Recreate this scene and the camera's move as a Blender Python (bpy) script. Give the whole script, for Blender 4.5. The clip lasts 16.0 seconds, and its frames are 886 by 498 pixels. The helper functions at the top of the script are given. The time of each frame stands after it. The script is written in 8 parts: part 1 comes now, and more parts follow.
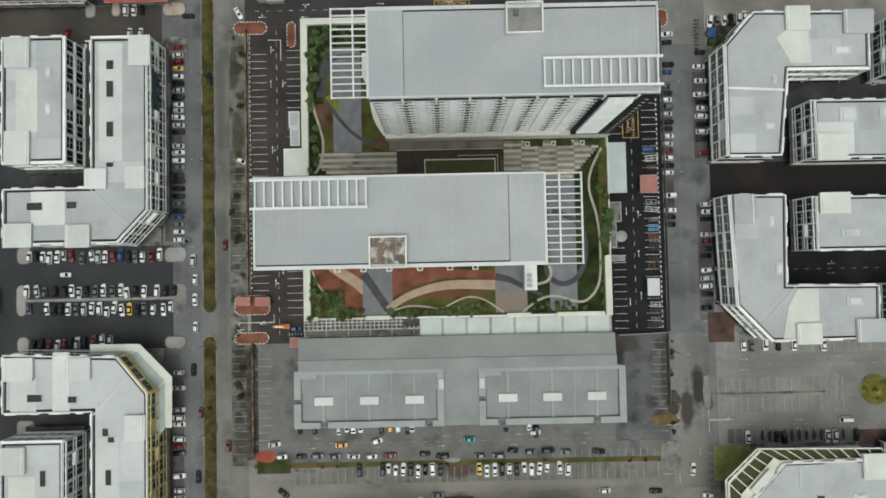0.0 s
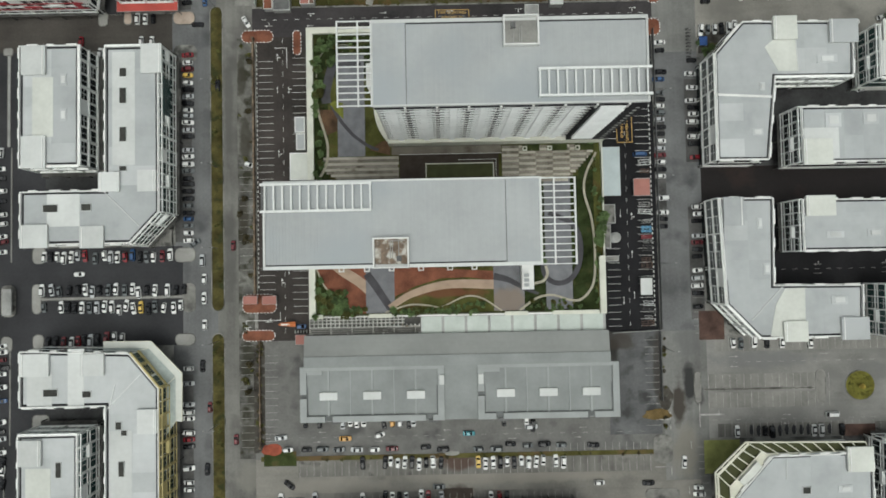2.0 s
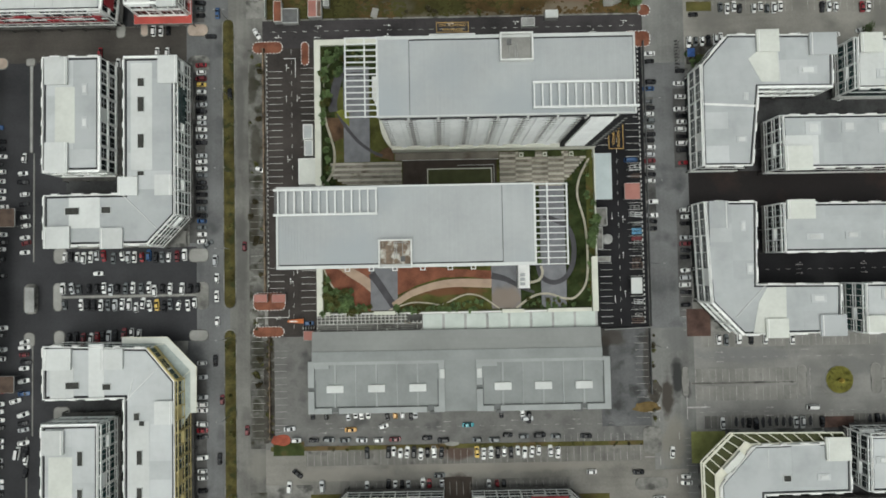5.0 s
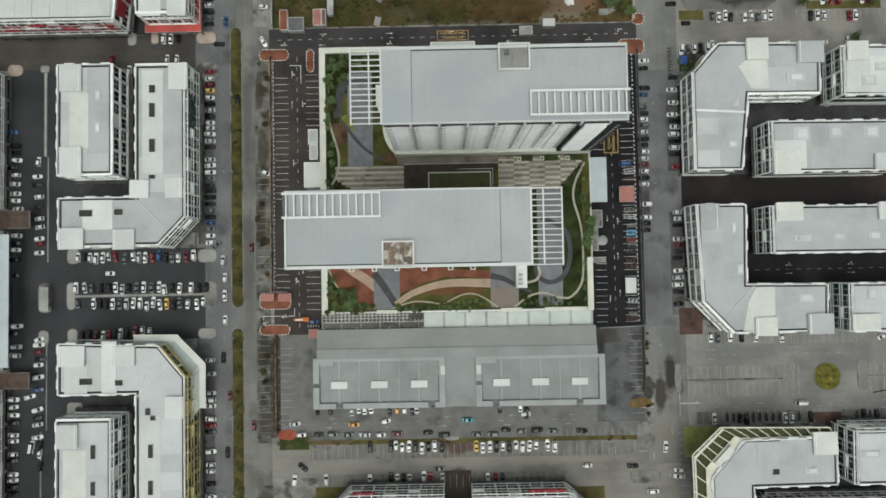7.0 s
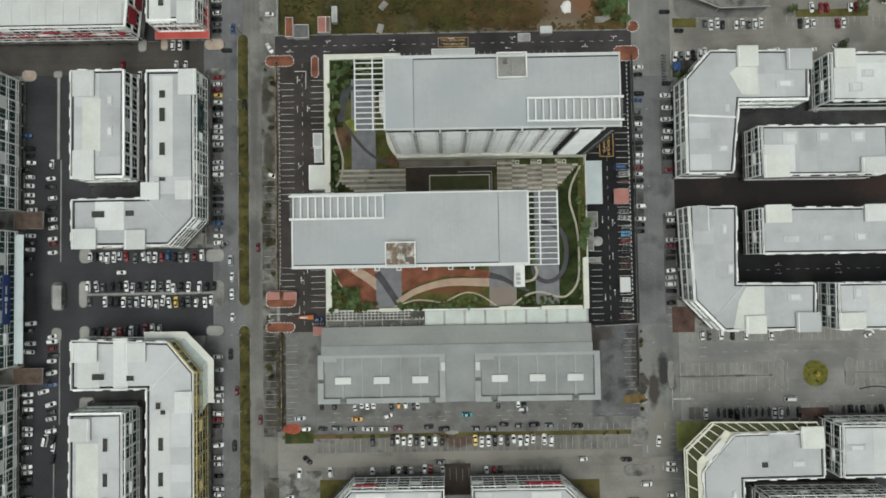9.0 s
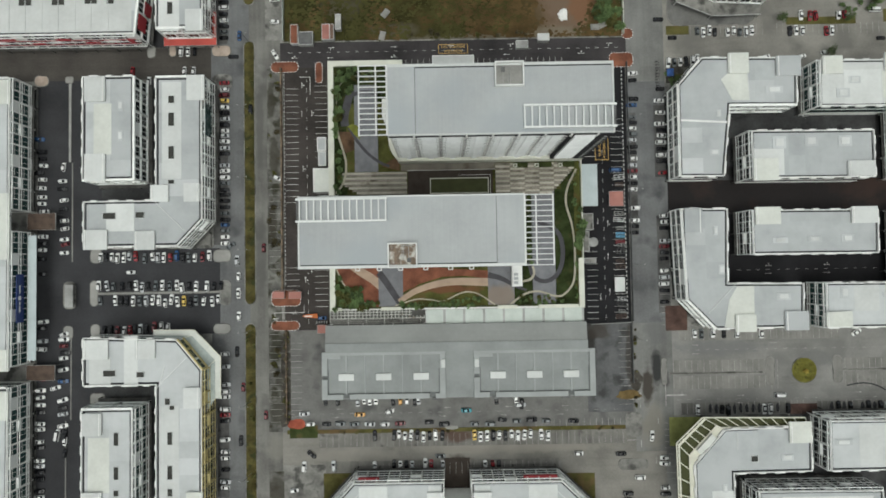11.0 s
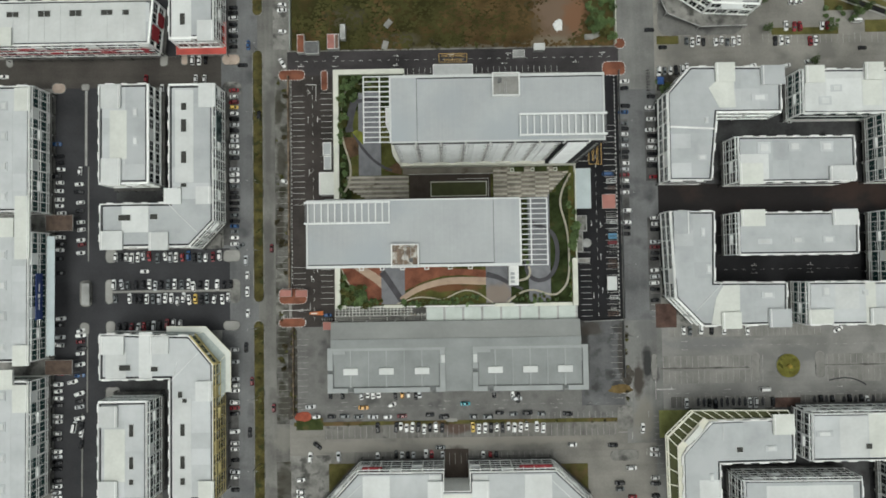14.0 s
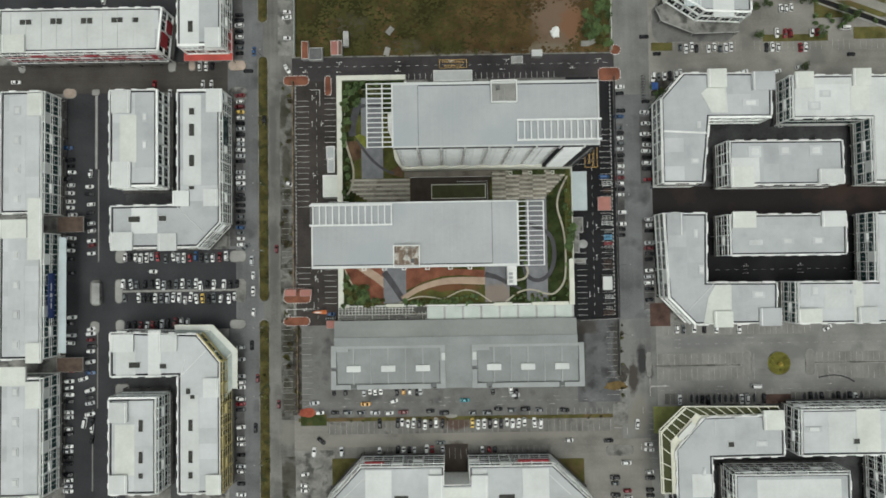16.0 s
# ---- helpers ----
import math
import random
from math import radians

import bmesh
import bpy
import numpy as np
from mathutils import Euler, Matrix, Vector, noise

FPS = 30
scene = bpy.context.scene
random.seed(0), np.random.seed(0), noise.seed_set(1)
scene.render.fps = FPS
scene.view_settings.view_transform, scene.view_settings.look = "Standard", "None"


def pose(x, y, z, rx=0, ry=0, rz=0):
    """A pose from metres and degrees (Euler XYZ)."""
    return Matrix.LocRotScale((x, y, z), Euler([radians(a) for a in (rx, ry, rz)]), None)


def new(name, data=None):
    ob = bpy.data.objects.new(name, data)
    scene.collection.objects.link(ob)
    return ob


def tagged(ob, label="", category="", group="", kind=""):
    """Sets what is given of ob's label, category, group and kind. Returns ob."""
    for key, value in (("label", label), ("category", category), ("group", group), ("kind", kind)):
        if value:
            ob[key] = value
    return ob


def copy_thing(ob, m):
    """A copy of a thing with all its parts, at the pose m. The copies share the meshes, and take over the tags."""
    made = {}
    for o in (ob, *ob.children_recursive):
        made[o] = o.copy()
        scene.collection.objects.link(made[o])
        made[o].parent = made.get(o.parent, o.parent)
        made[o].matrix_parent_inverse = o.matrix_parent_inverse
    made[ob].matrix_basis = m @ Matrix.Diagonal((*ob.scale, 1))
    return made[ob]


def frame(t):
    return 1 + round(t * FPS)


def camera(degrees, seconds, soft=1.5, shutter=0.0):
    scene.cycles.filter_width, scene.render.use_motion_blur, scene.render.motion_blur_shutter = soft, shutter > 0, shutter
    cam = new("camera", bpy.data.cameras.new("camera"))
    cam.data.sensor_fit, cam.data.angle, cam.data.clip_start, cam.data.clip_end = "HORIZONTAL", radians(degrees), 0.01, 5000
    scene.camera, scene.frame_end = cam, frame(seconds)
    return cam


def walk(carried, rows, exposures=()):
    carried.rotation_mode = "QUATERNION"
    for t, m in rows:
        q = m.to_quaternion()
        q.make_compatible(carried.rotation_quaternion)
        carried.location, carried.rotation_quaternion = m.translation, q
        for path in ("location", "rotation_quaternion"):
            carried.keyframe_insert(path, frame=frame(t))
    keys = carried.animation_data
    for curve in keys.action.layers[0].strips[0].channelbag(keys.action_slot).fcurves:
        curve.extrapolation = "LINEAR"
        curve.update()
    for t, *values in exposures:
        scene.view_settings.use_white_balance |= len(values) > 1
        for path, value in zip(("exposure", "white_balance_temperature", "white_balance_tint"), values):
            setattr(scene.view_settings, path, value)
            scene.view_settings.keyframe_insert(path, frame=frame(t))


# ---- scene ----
cam = camera(75.1, 16.0, soft=1.7)
METRES, EYE, TILT, LEAN, TURN = 57.6, 198.0, -90.0, 0.0, 0.0
ROWS = [
    (0.0, 0.0, 0.0, 0.0, 0.04, 1.85, 1.19),
    (0.5, -0.0001, -0.031, -0.0001, 0.05, 1.86, 1.18),
    (1.0, -0.0004, -0.0625, -0.0003, 0.05, 1.87, 1.17),
    (1.5, -0.0006, -0.0938, -0.0006, 0.06, 1.87, 1.16),
    (2.0, -0.0006, -0.1252, -0.0005, 0.06, 1.86, 1.15),
    (2.5, -0.0006, -0.1567, -0.0006, 0.06, 1.86, 1.14),
    (3.0, -0.0012, -0.1885, -0.0011, 0.07, 1.85, 1.12),
    (3.5, -0.0016, -0.2196, -0.0015, 0.07, 1.86, 1.12),
    (4.0, -0.0024, -0.2513, -0.0012, 0.06, 1.86, 1.11),
    (6.5, -0.0032, -0.4078, -0.0027, 0.12, 1.9, 1.07),
    (7.0, -0.0039, -0.4399, -0.0027, 0.12, 1.91, 1.06),
    (7.5, -0.0039, -0.4712, -0.0023, 0.13, 1.88, 1.04),
    (8.0, -0.0043, -0.5029, -0.0024, 0.14, 1.88, 1.02),
    (8.5, -0.0048, -0.5341, -0.0021, 0.14, 1.86, 1.0),
    (9.0, -0.0047, -0.5657, -0.0014, 0.14, 1.86, 0.98),
    (11.5, -0.007, -0.7202, 0.002, 0.12, 1.81, 0.95),
    (12.0, -0.007, -0.752, 0.0027, 0.12, 1.79, 0.94),
    (12.5, -0.0068, -0.7823, 0.0032, 0.13, 1.78, 0.93),
    (13.0, -0.0072, -0.8141, 0.0036, 0.11, 1.77, 0.92),
    (13.5, -0.007, -0.8446, 0.0046, 0.11, 1.76, 0.92),
    (14.0, -0.0068, -0.8763, 0.0044, 0.12, 1.75, 0.91),
    (14.5, -0.0071, -0.9067, 0.0038, 0.12, 1.77, 0.91),
    (15.0, -0.0069, -0.9376, 0.0038, 0.13, 1.76, 0.91),
    (15.5, -0.007, -0.9681, 0.0038, 0.13, 1.77, 0.9),
    (16.0, -0.007, -0.9997, 0.0049, 0.14, 1.77, 0.89),
]
walk(cam, [(t, pose(0, 0, EYE, TILT, LEAN, TURN) @ pose(METRES * x, METRES * y, METRES * z, 90 + pitch, roll, yaw)) for t, x, y, z, yaw, pitch, roll in ROWS],
     [(0.0, -0.33, 6360, 2), (16.0, -0.33, 6360, 2)])

# ---- light: bright overcast ----
world = bpy.data.worlds.new("sky")
scene.world = world
world.use_nodes = True
wn, wl = world.node_tree.nodes, world.node_tree.links
sky = wn.new("ShaderNodeTexSky")
sky.sky_type = "NISHITA"
sky.sun_disc = False
sky.sun_elevation, sky.sun_rotation = radians(74), radians(182)
sky.air_density, sky.dust_density, sky.ozone_density = 2.0, 9.0, 0.6
pale = wn.new("ShaderNodeHueSaturation")
pale.inputs["Saturation"].default_value = 0.22
wl.new(sky.outputs[0], pale.inputs["Color"])
wl.new(pale.outputs[0], wn["Background"].inputs["Color"])
wn["Background"].inputs["Strength"].default_value = 0.13
sun = new("sun", bpy.data.lights.new("sun", "SUN"))
sun.data.energy, sun.data.angle, sun.data.color = 0.7, radians(75), (1.0, 0.98, 0.95)
sun.matrix_world = pose(0, 0, 300, 16, 0, -2)


# ---- materials ----
def mat(name, col, rough=0.8, var=0.25, big=0.06, fine=1.5, bump=0.0, metal=0.0, tint=None, rnd=0.0, stripe=None, spec=0.3, soft_spots=()):
    """A surface with broad blotches, fine grain, optional streaks, and a shade of its own for every object."""
    m = bpy.data.materials.new(name)
    m.use_nodes = True
    n, l = m.node_tree.nodes, m.node_tree.links
    b = n["Principled BSDF"]
    b.inputs["Roughness"].default_value, b.inputs["Metallic"].default_value = rough, metal
    b.inputs["Specular IOR Level"].default_value = spec
    geo = n.new("ShaderNodeNewGeometry")

    def nz(scale, detail, vec=geo.outputs["Position"]):
        t = n.new("ShaderNodeTexNoise")
        t.inputs["Scale"].default_value, t.inputs["Detail"].default_value = scale, detail
        l.new(vec, t.inputs["Vector"])
        return t.outputs["Fac"]

    def mathn(op, a, c):
        q = n.new("ShaderNodeMath")
        q.operation = op
        for i, v in enumerate((a, c)):
            if isinstance(v, (int, float)):
                q.inputs[i].default_value = v
            else:
                l.new(v, q.inputs[i])
        return q.outputs[0]

    total = mathn("ADD", mathn("MULTIPLY", mathn("SUBTRACT", nz(big, 5), 0.5), 4.0 * var), mathn("MULTIPLY", mathn("SUBTRACT", nz(fine, 4), 0.5), 1.1 * var))
    if stripe:
        mp = n.new("ShaderNodeMapping")
        mp.inputs["Scale"].default_value = stripe[:3]
        l.new(geo.outputs["Position"], mp.inputs["Vector"])
        total = mathn("ADD", total, mathn("MULTIPLY", mathn("SUBTRACT", nz(1.0, 3, mp.outputs[0]), 0.5), stripe[3]))
    if rnd:
        oi = n.new("ShaderNodeObjectInfo")
        total = mathn("ADD", total, mathn("MULTIPLY", mathn("SUBTRACT", oi.outputs["Random"], 0.5), 2 * rnd))
    hsv = n.new("ShaderNodeHueSaturation")
    hsv.inputs["Color"].default_value = (*col, 1)
    l.new(mathn("ADD", total, 1.0), hsv.inputs["Value"])
    out = hsv.outputs[0]
    if tint:
        mx = n.new("ShaderNodeMix")
        mx.data_type = "RGBA"
        ramp = n.new("ShaderNodeValToRGB")
        ramp.color_ramp.elements[0].position, ramp.color_ramp.elements[1].position = tint[4], tint[4] + 0.14
        l.new(nz(tint[3], 6), ramp.inputs[0])
        l.new(ramp.outputs[0], mx.inputs["Factor"])
        l.new(out, mx.inputs["A"])
        mx.inputs["B"].default_value = (*tint[:3], 1)
        out = mx.outputs["Result"]
    for sx, sy, rx, ry, sc, full in soft_spots:
        # a soft patch with a ragged edge: oil, damp, bare soil, shadow put into the colour
        mp = n.new("ShaderNodeMapping")
        mp.inputs["Location"].default_value, mp.inputs["Scale"].default_value = (-sx / rx, -sy / ry, 0), (1 / rx, 1 / ry, 0)
        l.new(geo.outputs["Position"], mp.inputs["Vector"])
        far = n.new("ShaderNodeVectorMath")
        far.operation = "LENGTH"
        l.new(mp.outputs[0], far.inputs[0])
        edge = mathn("SUBTRACT", 1.25, mathn("ADD", far.outputs["Value"], mathn("MULTIPLY", mathn("SUBTRACT", nz(0.22, 6), 0.5), 1.5)))
        ramp = n.new("ShaderNodeValToRGB")
        ramp.color_ramp.elements[0].position, ramp.color_ramp.elements[1].position = 0.02, 0.55
        ramp.color_ramp.elements[1].color = (full, full, full, 1)
        l.new(edge, ramp.inputs[0])
        mx = n.new("ShaderNodeMix")
        mx.data_type = "RGBA"
        l.new(ramp.outputs[0], mx.inputs["Factor"])
        l.new(out, mx.inputs["A"])
        mx.inputs["B"].default_value = (*sc, 1)
        out = mx.outputs["Result"]
    l.new(out, b.inputs["Base Color"])
    if bump:
        bp = n.new("ShaderNodeBump")
        bp.inputs["Strength"].default_value, bp.inputs["Distance"].default_value = bump, 0.1
        l.new(nz(fine * 2, 5), bp.inputs["Height"])
        l.new(bp.outputs[0], b.inputs["Normal"])
    return m


ASPHALT = mat("asphalt_worn", (0.134, 0.135, 0.137), 0.85, 0.36, 0.06, 1.2, 0.3, stripe=(0.45, 0.02, 1, 0.35), tint=(0.075, 0.076, 0.078, 0.08, 0.54), spec=0.14)
# the brown-black spot at (81.8, -49.5) is the soil bank's shadow as colour
ASPHALT_PALE = mat("asphalt_pale", (0.158, 0.157, 0.15), 0.85, 0.34, 0.07, 1.2, 0.3, stripe=(0.5, 0.02, 1, 0.4), spec=0.14, soft_spots=[(86.4, -42.5, 2.2, 7.0, (0.03, 0.03, 0.03), 0.95), (81.8, -49.5, 2.2, 7.5, (0.05, 0.043, 0.036), 0.95), (84.5, -66, 5, 9, (0.2, 0.185, 0.155), 0.6), (89.4, -47.5, 1.6, 3.4, (0.045, 0.044, 0.043), 0.7), (86, -28, 5, 6, (0.11, 0.11, 0.11), 0.6)])
ASPHALT_WEST = mat("asphalt_west_lane", (0.145, 0.141, 0.131), 0.85, 0.36, 0.07, 1.2, 0.3, stripe=(0.55, 0.02, 1, 0.5), spec=0.14, tint=(0.1, 0.097, 0.09, 0.09, 0.52), soft_spots=[(-69, -72, 6, 5, (0.2, 0.19, 0.17), 0.6), (-75.5, 8, 2.0, 16, (0.09, 0.088, 0.082), 0.7), (-76, 60, 1.6, 20, (0.09, 0.088, 0.082), 0.7), (-69.5, 60, 1.6, 30, (0.085, 0.083, 0.075), 0.6)])
ASPHALT_EW = mat("asphalt_lane", (0.196, 0.187, 0.169), 0.85, 0.32, 0.06, 1.2, 0.3, stripe=(0.02, 0.45, 1, 0.35), tint=(0.145, 0.139, 0.127, 0.07, 0.53), spec=0.14, soft_spots=[(20, -74, 40, 2.2, (0.235, 0.218, 0.19), 0.6), (-40, -76, 18, 3.0, (0.24, 0.225, 0.2), 0.6), (4, -79.6, 5.5, 3.0, (0.045, 0.034, 0.028), 0.85)])
ASPHALT_EAST = mat("asphalt_lot_pale", (0.19, 0.186, 0.176), 0.85, 0.3, 0.06, 1.2, 0.3, stripe=(0.02, 0.45, 1, 0.3), tint=(0.155, 0.152, 0.145, 0.07, 0.53), spec=0.14, soft_spots=[(112, -34.5, 18, 3, (0.14, 0.14, 0.142), 0.6), (150, -40, 8, 4, (0.13, 0.13, 0.128), 0.6), (89, -41, 2.5, 7, (0.06, 0.06, 0.06), 0.8)])
ASPHALT_BROWN = mat("asphalt_brownish", (0.064, 0.058, 0.052), 0.8, 0.36, 0.06, 1.2, 0.3, stripe=(0.02, 0.45, 1, 0.3), spec=0.12)
ASPHALT_BAY = mat("asphalt_oil_stained", (0.085, 0.083, 0.081), 0.8, 0.6, 0.12, 0.8, 0.3, spec=0.1)
ASPHALT_LOT = mat("asphalt_lot", (0.04, 0.04, 0.043), 0.8, 0.34, 0.06, 1.0, 0.3, stripe=(0.02, 0.3, 1, 0.2), spec=0.1)
ASPHALT_NEW = mat("asphalt_fresh", (0.017, 0.0165, 0.018), 0.75, 0.35, 0.08, 1.0, 0.3, spec=0.08)
ASPHALT_LANE = mat("asphalt_back_lane", (0.056, 0.056, 0.057), 0.7, 0.5, 0.09, 1.0, 0.3, tint=(0.022, 0.021, 0.021, 0.12, 0.55), spec=0.1)
ASPHALT_DRIVE = mat("asphalt_drive", (0.044, 0.038, 0.035), 0.75, 0.5, 0.07, 1.0, 0.3, stripe=(0.4, 0.03, 1, 0.25), spec=0.1)
ASPHALT_SERVICE = mat("asphalt_service_road", (0.046, 0.042, 0.043), 0.8, 0.4, 0.08, 1.0, 0.3, stripe=(0.03, 0.4, 1, 0.3), spec=0.1)
ASPHALT_WET = mat("asphalt_wet", (0.017, 0.014, 0.014), 0.45, 0.3, 0.04, 0.8, 0.2, tint=(0.035, 0.022, 0.018, 0.05, 0.52), spec=0.12)
CONCRETE = mat("concrete", (0.25, 0.245, 0.23), 0.9, 0.3, 0.12, 1.5, 0.3)
CONCRETE_OLD = mat("concrete_stained", (0.19, 0.185, 0.172), 0.9, 0.5, 0.14, 0.8, 0.3, tint=(0.07, 0.069, 0.064, 0.22, 0.5), spec=0.15)
BAYGROUND = mat("bay_asphalt", (0.1, 0.098, 0.092), 0.9, 0.4, 0.12, 1.2, 0.3, tint=(0.05, 0.048, 0.045, 0.22, 0.56), spec=0.14)
YARD_EAST = mat("yard_asphalt_dirty", (0.105, 0.106, 0.108), 0.9, 0.4, 0.1, 1.2, 0.3, tint=(0.05, 0.05, 0.05, 0.16, 0.52), spec=0.12, soft_spots=[(59, -38, 2.4, 16, (0.035, 0.033, 0.03), 0.85), (75, -36, 1.6, 14, (0.05, 0.045, 0.04), 0.8), (62, -27, 5, 3, (0.05, 0.042, 0.035), 0.7)])
BAYS_PALE = mat("asphalt_bays_pale", (0.188, 0.183, 0.17), 0.85, 0.3, 0.1, 1.2, 0.3, stripe=(0.42, 0.03, 1, 0.5), spec=0.14, tint=(0.13, 0.127, 0.12, 0.2, 0.6))
BAYS_OILED = mat("asphalt_bays_oiled", (0.155, 0.149, 0.137), 0.85, 0.3, 0.1, 1.2, 0.3, stripe=(0.42, 0.03, 1, 0.9), spec=0.14, tint=(0.075, 0.072, 0.068, 0.2, 0.6), soft_spots=[(3.8, -68.7, 6.5, 2.6, (0.075, 0.045, 0.035), 0.85)])
YARD = mat("yard_asphalt", (0.145, 0.142, 0.136), 0.9, 0.35, 0.1, 1.2, 0.3, tint=(0.085, 0.084, 0.082, 0.1, 0.54), spec=0.14)
# stained bays; the dark spots by the trees put tree shade into the colour
VERGE = mat("verge_stained_tree_shade", (0.125, 0.122, 0.112), 0.9, 0.6, 0.16, 1.2, 0.3, stripe=(0.1, 0.35, 1, 0.5), tint=(0.036, 0.035, 0.024, 0.19, 0.5), spec=0.12, soft_spots=[(-69.5, -31, 3, 6, (0.035, 0.034, 0.024), 0.85), (-68.5, -45, 2.2, 4, (0.04, 0.038, 0.03), 0.8), (-69, -58, 3.5, 5, (0.045, 0.042, 0.032), 0.8), (-70, -90, 4, 8, (0.05, 0.046, 0.036), 0.75), (-71, 20, 1.8, 9, (0.045, 0.04, 0.03), 0.8), (-70, 48, 2.2, 8, (0.05, 0.046, 0.036), 0.8), (-71.5, 70, 1.5, 8, (0.045, 0.042, 0.032), 0.8)])
MEDIAN_GRASS = mat("median_grass", (0.066, 0.057, 0.021), 0.95, 0.7, 0.2, 2.5, 0.6, tint=(0.034, 0.038, 0.016, 0.3, 0.49), spec=0.08)
GRASS = mat("grass", (0.08, 0.074, 0.026), 0.95, 0.7, 0.12, 2.5, 0.6, tint=(0.12, 0.082, 0.042, 0.1, 0.54), spec=0.08)
GRASS_LUSH = mat("grass_lush", (0.066, 0.068, 0.021), 0.95, 0.6, 0.18, 2.5, 0.6, tint=(0.1, 0.07, 0.03, 0.14, 0.56), spec=0.08, soft_spots=[(1, -8.4, 13, 1.6, (0.14, 0.06, 0.035), 0.8), (50, -8, 3, 6, (0.1, 0.075, 0.02), 0.7)])
GRASS_DARK = mat("grass_dark", (0.04, 0.05, 0.018), 0.95, 0.6, 0.2, 2.5, 0.6, tint=(0.09, 0.06, 0.03, 0.2, 0.58), spec=0.08)
GRASS_BRIGHT = mat("bright_groundcover", (0.13, 0.14, 0.025), 0.95, 0.5, 0.3, 2.5, 0.6)
DRY_GRASS = mat("dry_golden_grass", (0.125, 0.088, 0.038), 0.95, 0.6, 0.25, 2.5, 0.6, tint=(0.09, 0.065, 0.03, 0.3, 0.52), spec=0.08)
BROWN_BED = mat("brown_groundcover", (0.085, 0.05, 0.028), 0.95, 0.6, 0.25, 2.5, 0.6)
EARTH = mat("rough_field", (0.038, 0.034, 0.013), 0.95, 0.5, 0.07, 1.0, 0.6, tint=(0.076, 0.047, 0.02, 0.045, 0.5), spec=0.06, soft_spots=[(52, 109, 13, 15, (0.155, 0.11, 0.08), 0.9), (59, 109, 6, 8, (0.17, 0.085, 0.045), 0.7), (70, 108, 4.5, 20, (0.055, 0.06, 0.02), 0.8), (-40, 112, 24, 14, (0.026, 0.026, 0.01), 0.7), (18, 95.2, 38, 2.0, (0.12, 0.105, 0.078), 0.8), (47, 97, 12, 3, (0.16, 0.135, 0.1), 0.9), (-20, 99, 10, 4, (0.08, 0.07, 0.048), 0.8), (-42, 109, 8, 5, (0.075, 0.066, 0.045), 0.7), (30, 105, 14, 7, (0.072, 0.05, 0.022), 0.6)])
PAINT_WHITE = mat("road_paint", (0.6, 0.6, 0.58), 0.8, 0.5, 0.4, 3.0)
PAINT_FAINT = mat("road_paint_worn", (0.3, 0.29, 0.28), 0.8, 0.6, 0.3, 2.0)
PAINT_YELLOW = mat("road_paint_yellow", (0.55, 0.36, 0.12), 0.8, 0.5, 0.4, 3.0)
SOIL = mat("dark_soil", (0.055, 0.05, 0.043), 0.95, 0.6, 0.3, 1.5, 0.4, tint=(0.13, 0.125, 0.115, 0.4, 0.56), spec=0.1)
BRICK_RED = mat("red_paving", (0.17, 0.068, 0.042), 0.9, 0.5, 0.2, 2.0, 0.3, spec=0.15)
BRICK_DARK = mat("dark_brick_paving", (0.074, 0.046, 0.038), 0.9, 0.6, 0.2, 2.0, 0.3, spec=0.12)
GROUNDCOVER = mat("dark_groundcover", (0.024, 0.032, 0.012), 0.95, 0.7, 0.25, 2.5, 0.6, tint=(0.05, 0.05, 0.02, 0.2, 0.55), spec=0.06)
ROUND_GREEN = mat("roundabout_groundcover", (0.125, 0.118, 0.028), 0.95, 0.4, 0.25, 2.5, 0.6, spec=0.08)
LAWN_CORNER = mat("corner_lawn", (0.21, 0.22, 0.075), 0.95, 0.4, 0.2, 2.5, 0.6)
BRICK_PINK = mat("pink_tile", (0.31, 0.14, 0.118), 0.8, 0.2, 0.2, 2.0, 0.2)
ORANGE_FENCE = mat("orange_brown_wall", (0.14, 0.105, 0.075), 0.9, 0.9, 0.4, 2.0, 0.3)
ROOF_GREY = mat("grey_metal_roof", (0.352, 0.366, 0.37), 0.55, 0.13, 0.1, 0.6, 0.0, 0.0, stripe=(0.6, 0.06, 0.06, 0.06), rnd=0.05, tint=(0.39, 0.402, 0.408, 0.07, 0.5))
ROOF_TOWER = mat("tower_metal_roof", (0.345, 0.358, 0.362), 0.5, 0.12, 0.05, 0.7, stripe=(1.6, 0.03, 1, 0.13), tint=(0.315, 0.338, 0.352, 0.03, 0.47))
ROOF_HALL = mat("hall_concrete_roof", (0.225, 0.236, 0.234), 0.75, 0.16, 0.09, 0.9, 0.1, rnd=0.03)
ROOF_HALL_PALE = mat("hall_parapet_grey", (0.29, 0.303, 0.3), 0.75, 0.14, 0.1, 0.9, 0.1)
ROOF_HALL_DARK = mat("hall_sheet_roof", (0.213, 0.219, 0.213), 0.6, 0.14, 0.06, 0.7, 0.0, stripe=(0.05, 0.6, 1, 0.1))
ROOF_PALE = mat("pale_metal_roof", (0.43, 0.443, 0.447), 0.55, 0.12, 0.1, 0.6, 0.0, 0.0, stripe=(0.6, 0.06, 0.06, 0.08), rnd=0.1)
ROOF_WHITE = mat("white_metal_roof", (0.515, 0.525, 0.515), 0.6, 0.1, 0.1, 0.8, stripe=(0.6, 0.06, 0.06, 0.06), rnd=0.1)
ROOF_CREAM = mat("cream_metal_roof", (0.54, 0.55, 0.51), 0.6, 0.12, 0.1, 0.8, rnd=0.04)
PLASTER = mat("white_plaster", (0.675, 0.675, 0.66), 0.85, 0.14, 0.2, 1.5, 0.1, stripe=(1.5, 1.5, 0.08, 0.1))
